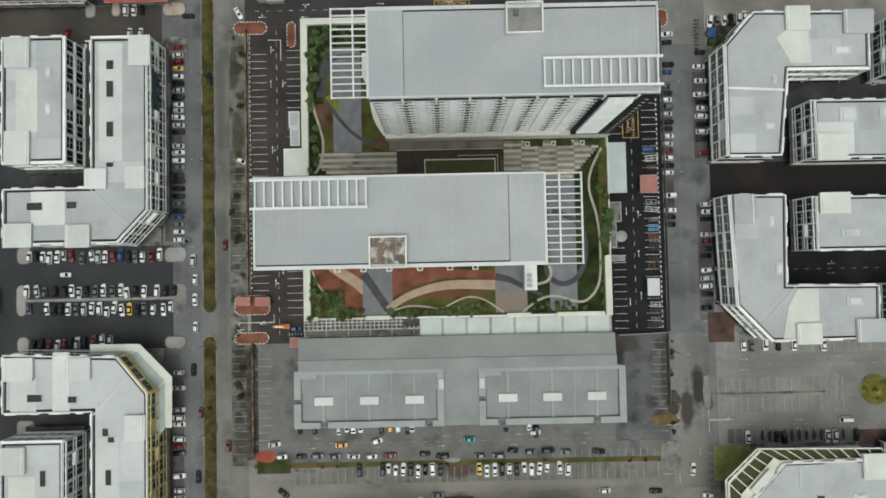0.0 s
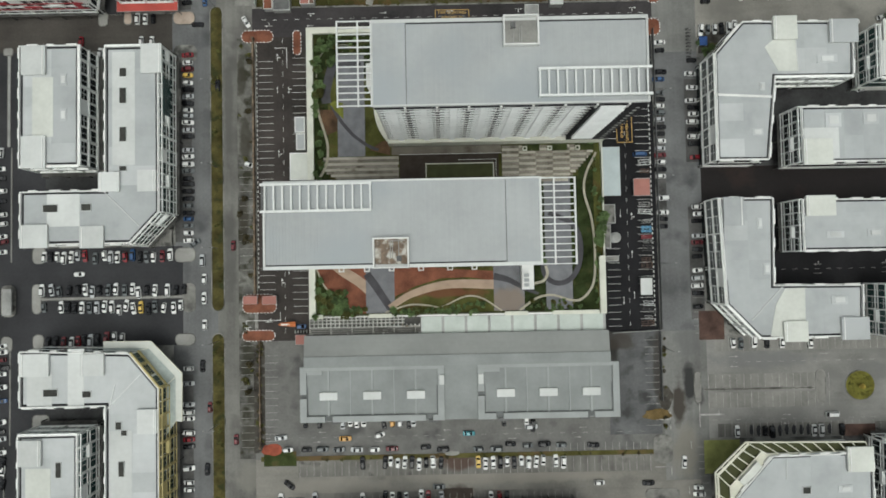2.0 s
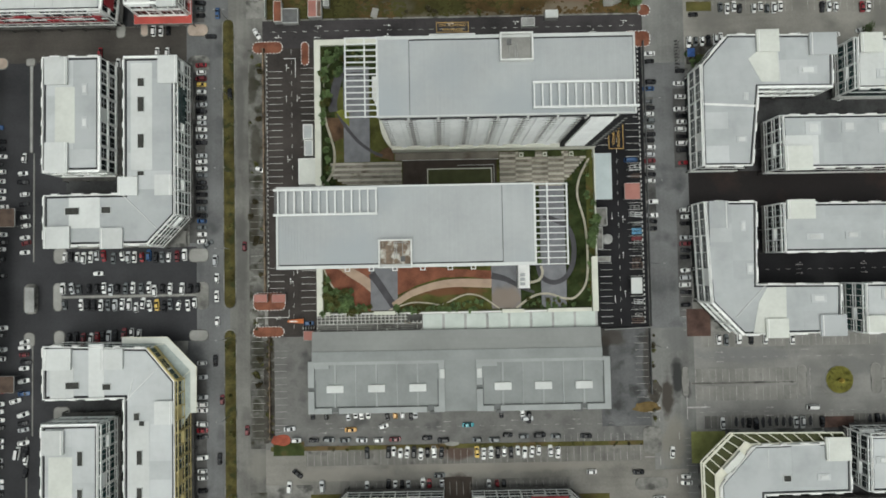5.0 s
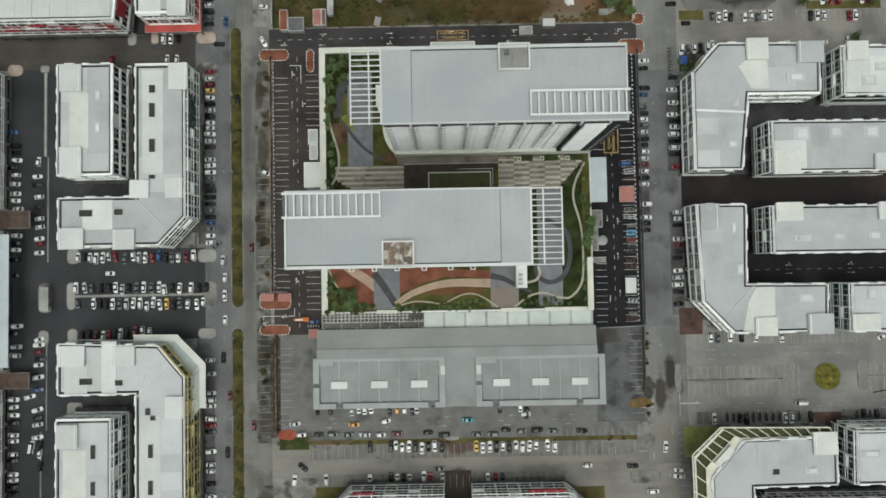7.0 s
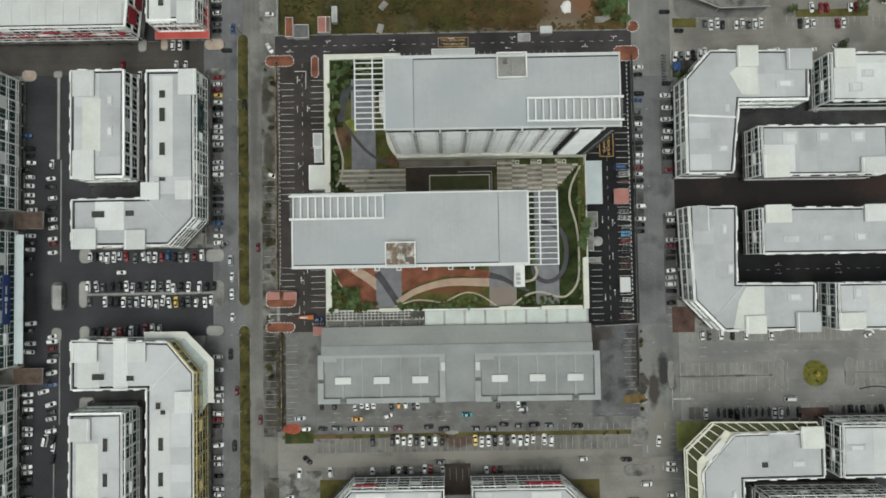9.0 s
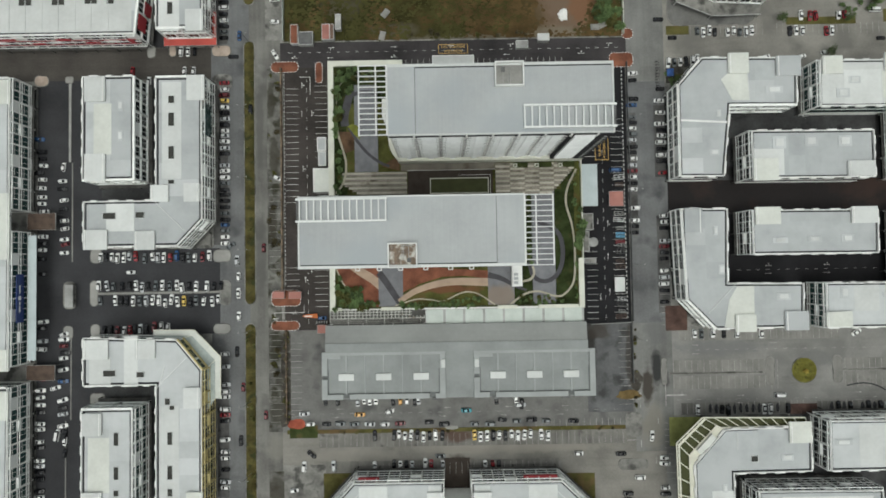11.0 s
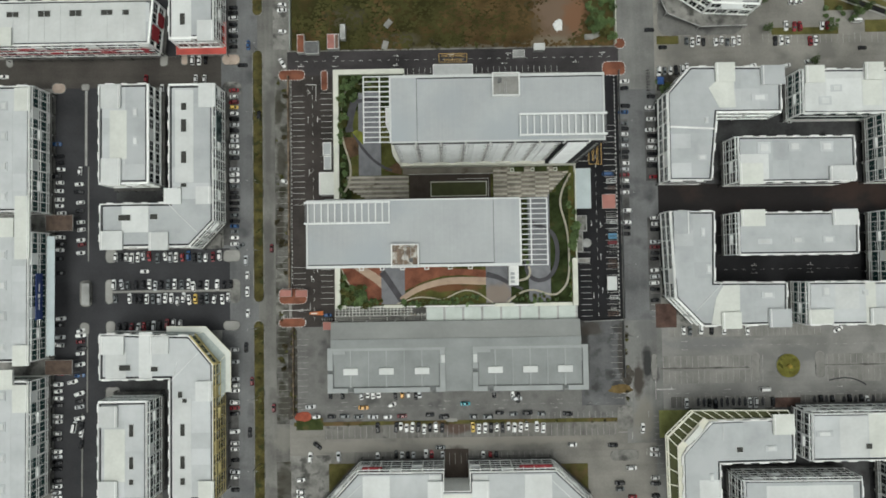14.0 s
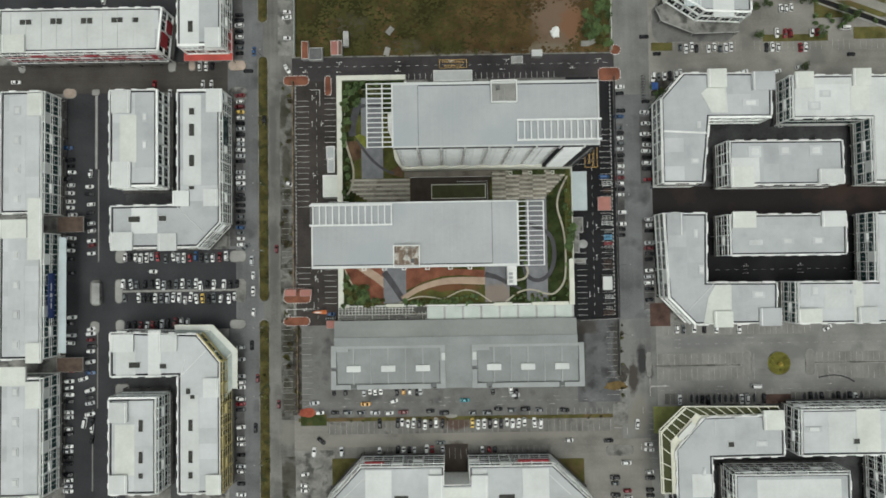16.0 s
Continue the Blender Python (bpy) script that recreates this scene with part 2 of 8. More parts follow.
PLASTER_TOWER = mat("tower_plaster", (0.85, 0.865, 0.86), 0.8, 0.1, 0.15, 1.5, 0.1, stripe=(1.2, 1.2, 0.06, 0.1))
PLASTER_CREAM = mat("cream_plaster", (0.56, 0.56, 0.49), 0.85, 0.12, 0.2, 1.5, 0.1)
PLASTER_GREY = mat("grey_plaster", (0.3, 0.3, 0.29), 0.85, 0.3, 0.2, 1.0, 0.1, stripe=(1.5, 1.5, 0.08, 0.2))
STEEL_WHITE = mat("white_painted_steel", (0.64, 0.65, 0.64), 0.5, 0.06, 0.3, 2.0)
LATTICE = mat("weathered_lattice_paint", (0.43, 0.43, 0.4), 0.8, 0.35, 0.3, 2.0, tint=(0.2, 0.16, 0.12, 0.5, 0.6))
FRAME_CREAM = mat("cream_frame_paint", (0.58, 0.57, 0.48), 0.7, 0.12, 0.3, 2.0)
FRAME_YELLOW = mat("ochre_frame_paint", (0.5, 0.42, 0.2), 0.7, 0.2, 0.3, 2.0)
RED_PAINT = mat("red_paint", (0.36, 0.045, 0.055), 0.65, 0.15, 0.3, 2.0)
RED_SHEET = mat("red_canopy_sheet", (0.42, 0.075, 0.06), 0.7, 0.2, 0.2, 1.5)
# near-black for gutters, slots and stripes, and for shade put into colour
NEAR_BLACK = mat("near_black", (0.03, 0.03, 0.033), 0.7, 0.4, 0.4, 2.0, spec=0.1)
GUTTER_GREY = mat("grey_gutter", (0.12, 0.125, 0.125), 0.75, 0.4, 0.3, 2.0)
LOUVRE = mat("dark_louvre", (0.05, 0.05, 0.045), 0.7, 0.3, 0.4, 3.0, spec=0.15)
CANOPY_PALE = mat("pale_glass_canopy", (0.42, 0.46, 0.43), 0.35, 0.12, 0.2, 1.0, rnd=0.05)
CANOPY_GREEN = mat("greenish_glass_awning", (0.33, 0.37, 0.35), 0.35, 0.3, 0.2, 1.0)
CANOPY_BLUE = mat("pale_blue_sheet", (0.4, 0.45, 0.46), 0.5, 0.12, 0.15, 1.0, rnd=0.04)
TAN_PALE = mat("pale_tan_paving", (0.36, 0.29, 0.24), 0.85, 0.3, 0.3, 2.0, 0.2)
# kept this dark to put the shade at the building bases into the colour
ARCADE = mat("dark_arcade_roof", (0.07, 0.068, 0.064), 0.85, 0.5, 0.3, 1.5, 0.1, spec=0.12)
SLAB = mat("grey_slab", (0.158, 0.159, 0.17), 0.85, 0.2, 0.3, 2.0, 0.2, soft_spots=[(21, -11.5, 6, 4.5, (0.2, 0.16, 0.13), 0.85)])
SLAB_DARK = mat("charcoal_slab", (0.058, 0.056, 0.062), 0.85, 0.25, 0.3, 2.0, 0.2)
EDGE_WORN = mat("weathered_edging", (0.16, 0.155, 0.12), 0.9, 0.4, 0.4, 2.0)
PAVER_DARK = mat("dark_stone_pavers", (0.2, 0.18, 0.152), 0.85, 0.3, 0.15, 2.0, 0.2, rnd=0.2, tint=(0.09, 0.075, 0.055, 0.25, 0.55))
PATH_TAN = mat("tan_paving", (0.35, 0.26, 0.195), 0.85, 0.18, 0.3, 2.0, 0.2)
EDGE_CREAM = mat("cream_edging", (0.34, 0.315, 0.25), 0.85, 0.2, 0.4, 2.0)
PAVER = mat("stone_pavers", (0.36, 0.335, 0.285), 0.85, 0.25, 0.15, 2.0, 0.2, rnd=0.14, tint=(0.16, 0.14, 0.11, 0.22, 0.58))
COURT_DARK = mat("brown_court", (0.045, 0.036, 0.03), 0.8, 0.3, 0.3, 1.5, 0.2, spec=0.12)
POOL = mat("pool_green", (0.048, 0.052, 0.02), 0.7, 0.2, 0.3, 1.0, spec=0.2)
LEAF = mat("leaf_green", (0.1, 0.145, 0.058), 0.8, 0.5, 0.5, 3.0, rnd=0.3, spec=0.15)
LEAF_DARK = mat("leaf_dark", (0.055, 0.078, 0.03), 0.8, 0.5, 0.5, 3.0, rnd=0.25, spec=0.12)
LEAF_OLIVE = mat("leaf_olive", (0.085, 0.085, 0.028), 0.8, 0.5, 0.5, 3.0, rnd=0.25, spec=0.12)
LEAF_DRY = mat("leaf_brown", (0.062, 0.053, 0.03), 0.85, 0.5, 0.5, 3.0, rnd=0.3, spec=0.1)
TUSSOCK = mat("olive_tussock", (0.05, 0.048, 0.017), 0.9, 0.5, 0.1, 3.0, spec=0.06)
TUSSOCK_DRY = mat("brown_tussock", (0.075, 0.05, 0.022), 0.9, 0.5, 0.1, 3.0, spec=0.06)
BARK = mat("bark", (0.1, 0.075, 0.05), 0.9, 0.3, 1.0, 6.0, 0.4)
RED_BED = mat("red_groundcover", (0.24, 0.06, 0.035), 0.9, 0.5, 0.3, 3.0, 0.5)
BROWN_SHEET = mat("brown_sheet", (0.075, 0.052, 0.04), 0.85, 0.4, 0.4, 2.0, stripe=(0.1, 2.0, 1, 0.4))
WALL_WHITE = mat("white_wall_paint", (0.82, 0.82, 0.79), 0.85, 0.1, 0.2, 1.5, 0.1, stripe=(1.5, 1.5, 0.08, 0.08))
FRAME_WHITE = mat("white_frame_paint", (0.8, 0.81, 0.79), 0.6, 0.06, 0.3, 2.0)
ORANGE_CLOTH = mat("orange_cloth", (0.5, 0.15, 0.05), 0.8, 0.3, 0.8, 3.0)
TYRE = mat("tyre_rubber", (0.015, 0.015, 0.016), 0.85, 0.2)
TARP_PALE = mat("blue_plastic", (0.04, 0.14, 0.28), 0.5, 0.2, 0.5, 2.0)
DRUM_RIM = mat("pale_blue_plastic", (0.16, 0.36, 0.5), 0.5, 0.15, 0.5, 2.0)
SIGN_BLUE = mat("dark_blue_sign", (0.022, 0.04, 0.14), 0.5, 0.2, 0.5, 2.0)
TARP_BLUE = mat("blue_tarpaulin", (0.035, 0.085, 0.25), 0.7, 0.2, 0.5, 2.0)
STEEL_DARK = mat("dark_steel", (0.1, 0.1, 0.1), 0.6, 0.3, 0.5, 3.0)
RUST = mat("rusty_frame", (0.13, 0.085, 0.065), 0.85, 0.4, 0.5, 3.0)


def gloss(name, col, rough, spec=0.6):
    m = bpy.data.materials.new(name)
    m.use_nodes = True
    b = m.node_tree.nodes["Principled BSDF"]
    b.inputs["Base Color"].default_value = (*col, 1)
    b.inputs["Roughness"].default_value = rough
    b.inputs["Specular IOR Level"].default_value = spec
    return m


GLASS = gloss("dark_window_glass", (0.014, 0.02, 0.022), 0.12, 0.45)
GLASS_PALE = gloss("grey_window_glass", (0.1, 0.11, 0.11), 0.12, 0.7)
GLASS_TEAL = gloss("teal_window_glass", (0.022, 0.052, 0.05), 0.12, 0.5)
CAR_GLASS = gloss("car_glass", (0.012, 0.013, 0.015), 0.08, 0.7)
CAR_COLOURS = {"w": ("white", (0.66, 0.66, 0.65)), "s": ("silver", (0.42, 0.43, 0.44)), "k": ("black", (0.012, 0.012, 0.014)), "g": ("grey", (0.11, 0.12, 0.125)),
               "r": ("red", (0.2, 0.018, 0.024)), "m": ("maroon", (0.13, 0.025, 0.03)), "b": ("blue", (0.03, 0.075, 0.18)), "y": ("yellow", (0.6, 0.42, 0.1)),
               "t": ("teal", (0.04, 0.22, 0.26)), "o": ("orange", (0.55, 0.3, 0.08))}
CAR_PAINT = {}
for key, (word, col) in CAR_COLOURS.items():
    CAR_PAINT[key] = gloss(word + "_car_paint", col, 0.25, 0.3 if key == "k" else 0.5)


# ---- building blocks ----
def box(bm, x0, x1, y0, y1, z0, z1):
    v = [bm.verts.new((x, y, z)) for z in (z0, z1) for x, y in ((x0, y0), (x1, y0), (x1, y1), (x0, y1))]
    for f in ((3, 2, 1, 0), (4, 5, 6, 7), (0, 1, 5, 4), (1, 2, 6, 5), (2, 3, 7, 6), (3, 0, 4, 7)):
        bm.faces.new([v[i] for i in f])
    return v


def area2(pts):
    return sum(a[0] * b[1] - b[0] * a[1] for a, b in zip(pts, pts[1:] + pts[:1]))


def prism(bm, pts, z0, z1):
    pts = list(pts) if area2(list(pts)) > 0 else list(pts)[::-1]
    lo, hi = [bm.verts.new((x, y, z0)) for x, y in pts], [bm.verts.new((x, y, z1)) for x, y in pts]
    bm.faces.new(lo[::-1])
    bm.faces.new(hi)
    for i in range(len(pts)):
        j = (i + 1) % len(pts)
        bm.faces.new((lo[i], lo[j], hi[j], hi[i]))


def beam(bm, a, b, w, h):
    """A bar of section w x h from a to b."""
    a, b = Vector(a), Vector(b)
    d = (b - a).normalized()
    up = Vector((0, 0, 1)) if abs(d.z) < 0.9 else Vector((0, 1, 0))
    s = d.cross(up).normalized()
    u = s.cross(d)
    v = [bm.verts.new(p + s * (sx * w / 2) + u * (su * h / 2)) for p in (a, b) for sx, su in ((-1, -1), (1, -1), (1, 1), (-1, 1))]
    for f in ((3, 2, 1, 0), (4, 5, 6, 7), (0, 1, 5, 4), (1, 2, 6, 5), (2, 3, 7, 6), (3, 0, 4, 7)):
        bm.faces.new([v[i] for i in f])


def offset(pts, d):
    """The outline moved inwards by d (outwards where d is negative)."""
    pts = pts if area2(pts) > 0 else pts[::-1]
    out = []
    for i, p in enumerate(pts):
        a, c = Vector(pts[i - 1]), Vector(pts[(i + 1) % len(pts)])
        p = Vector(p)
        u, w = (p - a).normalized(), (c - p).normalized()
        n1, n2 = Vector((-u.y, u.x)), Vector((-w.y, w.x))
        b = (n1 + n2)
        out.append(tuple(p + b * (d / max(0.2, 0.5 * b.dot(b)))))
    return out


def ring(bm, outer, inner, z0, z1):
    n = len(outer)
    v = [[bm.verts.new((x, y, z)) for x, y in pts] for pts, z in ((outer, z0), (outer, z1), (inner, z1), (inner, z0))]
    for i in range(n):
        j = (i + 1) % n
        for k in range(4):
            q = (k + 1) % 4
            bm.faces.new((v[k][i], v[k][j], v[q][j], v[q][i]))


def finish(name, bm, material, bevel=0.0):
    if bevel:
        bmesh.ops.bevel(bm, geom=bm.edges[:], offset=bevel, segments=2, affect="EDGES", profile=0.6)
    me = bpy.data.meshes.new(name)
    bm.to_mesh(me)
    bm.free()
    for m in (material if isinstance(material, (list, tuple)) else (material,)):
        me.materials.append(m)
    return me


def part(name, bm, material, parent, label="", kind="", bevel=0.0):
    ob = new(name, finish(name, bm, material, bevel))
    ob.parent = parent
    return tagged(ob, label, kind=kind)


def again(name, me, parent, m):
    ob = new(name, me)
    ob.parent = parent
    ob.matrix_basis = m
    return ob


def thing(name, x, y, z, label, category, group="", kind="", turn=0.0):
    ob = new(name)
    ob.empty_display_size = 0.5
    ob.matrix_basis = pose(x, y, z, 0, 0, turn)
    return tagged(ob, label, category, group, kind)


def solid(name, bm, material, label, category, group="", kind="", bevel=0.0):
    return tagged(new(name, finish(name, bm, material, bevel)), label, category, group, kind)


def sheet(name, rects, z, material, label, category="road", thick=0.3):
    """Flat pieces of the setting whose top lies at z."""
    bm = bmesh.new()
    for x0, x1, y0, y1 in rects:
        box(bm, x0, x1, y0, y1, z - thick, z)
    return solid(name, bm, material, label, category, kind="structure")


def rounded(x0, x1, y0, y1, r, n=5):
    r = min(r, (x1 - x0) / 2 - 0.02, (y1 - y0) / 2 - 0.02)
    pts = []
    for cx, cy, a0 in ((x1 - r, y1 - r, 0), (x0 + r, y1 - r, 90), (x0 + r, y0 + r, 180), (x1 - r, y0 + r, 270)):
        for i in range(n + 1):
            a = radians(a0 + 90 * i / n)
            pts.append((cx + r * math.cos(a), cy + r * math.sin(a)))
    return pts


LAID = []


def island(x0, x1, y0, y1, r, fill, label, h=0.15, kerb=CONCRETE_OLD, name="traffic_island", striped=False):
    """A kerbed island: a raised ring of kerb and its filling."""
    LAID.append(h)
    h += 0.0025 * (len(LAID) % 24)
    pts = rounded(x0, x1, y0, y1, r)
    t = thing(name, (x0 + x1) / 2, (y0 + y1) / 2, 0.0, label, "traffic island", kind="structure")
    off = [(x - (x0 + x1) / 2, y - (y0 + y1) / 2) for x, y in pts]
    bm = bmesh.new()
    inner = [(x * (1 - 0.6 / (x1 - x0)), y * (1 - 0.6 / (y1 - y0))) for x, y in off]
    ring(bm, off, inner, -0.1, h)
    part("kerb", bm, kerb, t)
    bm = bmesh.new()
    prism(bm, inner, -0.1, h - 0.03)
    part("filling", bm, fill, t)
    if striped:
        bm = bmesh.new()
        loop = [Vector((x, y, h + 0.01)) * 1.0 for x, y in off]
        walked = 0.0
        for a, b in zip(loop, loop[1:] + loop[:1]):
            steps = max(1, int((b - a).length / 0.3))
            for q in range(steps):
                p0, p1 = a + (b - a) * (q / steps), a + (b - a) * ((q + 1) / steps)
                if int(walked / 0.6) % 2 == 0:
                    beam(bm, p0, p1, 0.3, 0.1)
                walked += (p1 - p0).length
        part("kerb_stripes", bm, PAINT_WHITE, t)
    return t



# ---- ground, roads, lots ----
bm = bmesh.new()
box(bm, -2600, 2600, -2600, 2600, -2.0, -0.02)
solid("ground", bm, CONCRETE_OLD, "stained grey town ground reaching to the horizon", "ground", kind="structure")
sheet("road", [(-96.2, -80.4, -260, 280)], 0.0, ASPHALT, "worn grey carriageway with parking bays")
sheet("road", [(-80.4, -67.4, -260, 280)], 0.0, ASPHALT_WEST, "pale worn carriageway beside the podium")
sheet("road", [(76.8, 92.5, -24, 76)], 0.0, ASPHALT, "worn grey street lined with parked cars")
sheet("road", [(76.8, 92.5, -260, -24)], 0.0, ASPHALT_PALE, "pale worn street and junction")
sheet("road", [(76.8, 92.5, 76, 280)], 0.0, ASPHALT_PALE, "pale worn street and junction")
sheet("road", [(-260, -96.2, 80.4, 93.6)], 0.0, ASPHALT_BROWN, "worn grey side street between shop blocks")
sheet("road", [(-67.4, 76.8, 84.2, 94.8)], 0.004, ASPHALT_SERVICE, "dark fresh asphalt service road behind the tower")
sheet("road", [(92.5, 260, 81.0, 94.6)], 0.0, ASPHALT_EW, "worn grey street north of the shop blocks")
sheet("road", [(92.5, 260, 20.8, 34.2)], 0.004, ASPHALT_WET, "wet black street between shop blocks", "road")
sheet("road", [(92.5, 260, -62.0, -26.0)], 0.0, ASPHALT_EAST, "worn grey car park and street", "car park")
sheet("road", [(-67.4, 76.8, -79.5, -66.4)], 0.0, ASPHALT_EW, "worn grey street south of the market hall")
sheet("road", [(-67.4, 76.8, -66.4, -50.0)], 0.004, YARD, "grey service lane in front of the market hall")
sheet("car_park", [(-160.5, -92.8, -25.5, 9.6)], 0.004, ASPHALT_LOT, "dark asphalt car park between shop blocks", "car park")
sheet("car_park", [(-168.4, -141.8, -120, 80.4)], 0.006, ASPHALT_LOT, "dark asphalt parking street beside long shop block", "car park")
sheet("back_lane", [(-141.8, -112, 28.2, 36.4), (-122, -112.4, 36.4, 80.4), (-141.8, -112, -52.3, -43.5), (-122, -112.4, -110, -52.3)], 0.008, ASPHALT_LANE, "dark back lane between shop rows", "lane")
for lane in ((109.5, 181.0, 51.0, 61.8), (109.5, 120.4, 34.2, 51.0), (168.0, 181, 34.2, 51.0), (139.4, 147.4, 61.8, 81), (110, 119.5, 3.2, 20.8), (109.4, 181, -8.5, 3.2), (168.0, 181, 3.2, 20.8), (139.0, 147, -26, -8.5), (109.5, 181, -87.6, -79.9), (139.6, 146.2, -79.9, -60.4), (109, 118.6, -130, -87.6), (166.0, 181, -130, -87.6)):
    sheet("back_lane", [lane], 0.008, ASPHALT_NEW if -9 < lane[2] < 10 else ASPHALT_LANE, "dark wet back lane between shop rows", "lane")
sheet("back_lane", [(-120.4, -112.4, 93.7, 150)], 0.008, ASPHALT_LOT, "dark back lane between shop rows", "lane")
sheet("car_park", [(-260, -120.4, 112.6, 150)], 0.008, ASPHALT_LOT, "dark asphalt yard behind the shop block", "car park")
sheet("parking_bays", [(-93.6, -89.4, 95, 150)], 0.009, ASPHALT_BAY, "oil-stained roadside parking bays", "car park")
sheet("car_park", [(92.5, 260, 94.6, 220)], 0.002, ASPHALT_EW, "grey car park north of the street", "car park")
for x0, x1, y0, y1 in ((-96.2, -89.4, 11, 77), (-96.2, -89.4, -92, -36), (76.9, 80.1, 12, 63), (87.6, 92.4, 36, 66), (87.6, 92.4, -20, 20)):
    sheet("parking_bays", [(x0, x1, y0, y1)], 0.009, ASPHALT_BAY, "oil-stained roadside parking bays", "car park")
# driveways round the podium
sheet("driveway", [(-66.2, -46.2, -24.8, 84.2)], 0.012, ASPHALT_DRIVE, "dark fresh asphalt driveway with white bays", "driveway")
sheet("driveway", [(55.0, 76.2, -23.8, 84.2)], 0.012, ASPHALT_NEW, "dark fresh asphalt driveway with white bays", "driveway")
sheet("car_park", [(-64.6, -49.0, -56.0, -24.8)], 0.012, YARD, "grey asphalt yard beside the market hall", "car park")
sheet("car_park", [(57.6, 76.0, -60.0, -23.8)], 0.012, YARD_EAST, "grey stained asphalt yard beside the market hall", "car park")
sheet("verge", [(-73.0, -67.4, -66, 84)], 0.02, VERGE, "blotchy stained roadside bays with tree shade in the colour", "verge")
sheet("verge", [(-68.0, -64.0, -64, -26)], 0.03, SOIL, "scrubby verge along the boundary wall", "verge")
sheet("forecourt", [(-102.0, -96.2, 10.0, 20.0), (-96.6, -95.4, 10, 76)], 0.03, CONCRETE_OLD, "stained concrete forecourt at the block corner", "pavement")
sheet("forecourt", [(90.1, 99.0, -27.4, -17.2)], 0.03, BRICK_DARK, "dark red brick forecourt at the block corner", "pavement")
sheet("forecourt", [(139.9, 151.0, -62.0, -57.9)], 0.03, BRICK_DARK, "dark red brick forecourt beside parking bays", "pavement")

sheet("car_park", [(46.4, 89.0, -111.0, -76.2)], 0.002, ASPHALT_EW, "grey asphalt beside the southern shop block", "car park")

for q in ((-52.5, 72.5, -72.7, -67.0), (-50.0, 45.0, -84.2, -78.4), (92.6, 130.6, -51.4, -46.0), (92.6, 130.6, -44.3, -39.6), (95.4, 140.0, -61.7, -57.0), (151.0, 198.0, -61.7, -57.0), (162.6, 206.0, -51.4, -45.0), (162.6, 206.0, -43.6, -39.6), (95.4, 161.0, -31.6, -26.2)):
    sheet("parking_bays", [q], 0.0045, BAYS_OILED if q[0] < 0 or q[3] == -57.0 else BAYS_PALE, "grey parking bays with dark oil streaks", "car park")
sheet("verge", [(-73.0, -67.0, -104, -82.0)], 0.02, VERGE, "blotchy stained roadside bays with tree shade in the colour", "verge")
sheet("forecourt", [(-1.9, 8.7, -92.0, -77.6)], 0.014, COURT_DARK, "dark brown stained forecourt between the shop fronts", "pavement")
# bays with painted lines
def bays(x, y, n, step, length, along, material=PAINT_WHITE, w=0.115, z=0.016, close=False):
    """n + 1 lines, a step apart; along "x": the row runs along x and the lines along y."""
    bm = bmesh.new()
    for i in range(n + 1):
        if along == "x":
            box(bm, x + i * step - w / 2, x + i * step + w / 2, y, y + length, z - 0.012, z)
        else:
            box(bm, x, x + length, y + i * step - w / 2, y + i * step + w / 2, z - 0.012, z)
    if close:
        if along == "x":
            box(bm, x, x + n * step, y + length - w, y + length, z - 0.012, z + 0.001)
        else:
            box(bm, x + length - w, x + length, y, y + n * step, z - 0.012, z + 0.001)
    return solid("parking_lines", bm, material, "painted parking bay lines on asphalt", "road marking", kind="structure")


def dashes(x0, y0, x1, y1, w=0.1, on=1.6, off=2.4, z=0.02, material=PAINT_WHITE):
    a, b = Vector((x0, y0, z)), Vector((x1, y1, z))
    d, s = (b - a).normalized(), 0.0
    bm = bmesh.new()
    while s < (b - a).length:
        beam(bm, a + d * s, a + d * min(s + on, (b - a).length), w, 0.012)
        s += on + off
    return solid("lane_line", bm, material, "dashed lane line on asphalt", "road marking", kind="structure")


def arrow(x, y, turn, size=1.0, branch=0, material=PAINT_WHITE, z=0.024):
    """A painted lane arrow, straight on, with a side branch where branch is 1 or -1."""
    bm = bmesh.new()
    box(bm, -0.12, 0.12, -2.2, 1.0, -0.008, 0)
    prism(bm, [(-0.5, 0.9), (0.5, 0.9), (0, 2.2)], -0.009, 0.001)
    if branch:
        box(bm, min(0, 1.1 * branch), max(0, 1.1 * branch), -0.5, -0.25, -0.009, 0.001)
        prism(bm, [(1.0 * branch, -0.85), (1.0 * branch, 0.1), (1.9 * branch, -0.38)], -0.01, 0.002)
    ob = solid("lane_arrow", bm, material, "white painted lane arrow on asphalt", "road marking", kind="structure")
    ob.matrix_basis = pose(x, y, z, 0, 0, turn) @ Matrix.Diagonal((size, size, 1, 1))
    return ob


bays(-65.2, 27.9, 19, 2.5, 5.2, "y", z=0.018)
bays(-65.2, -6.6, 3, 2.5, 5.2, "y", z=0.018)
bays(-53.0, 46.5, 12, 2.5, 5.2, "y", z=0.018)
bays(-53.6, -15.2, 6, 2.5, 5.4, "y", z=0.018)
bays(58.4, -22, 11, 2.5, 4.4, "y", z=0.018)
bays(69.4, -22, 33, 2.5, 5.0, "y", z=0.018)
bays(58.4, 45, 12, 2.5, 4.4, "y", z=0.018)
bays(-45, 84.4, 38, 2.5, 2.6, "x", z=0.018)
dashes(-56.5, -22, -56.5, 84)
dashes(65.8, -22, 65.8, 84)
dashes(-64, 90.6, 75, 90.6)
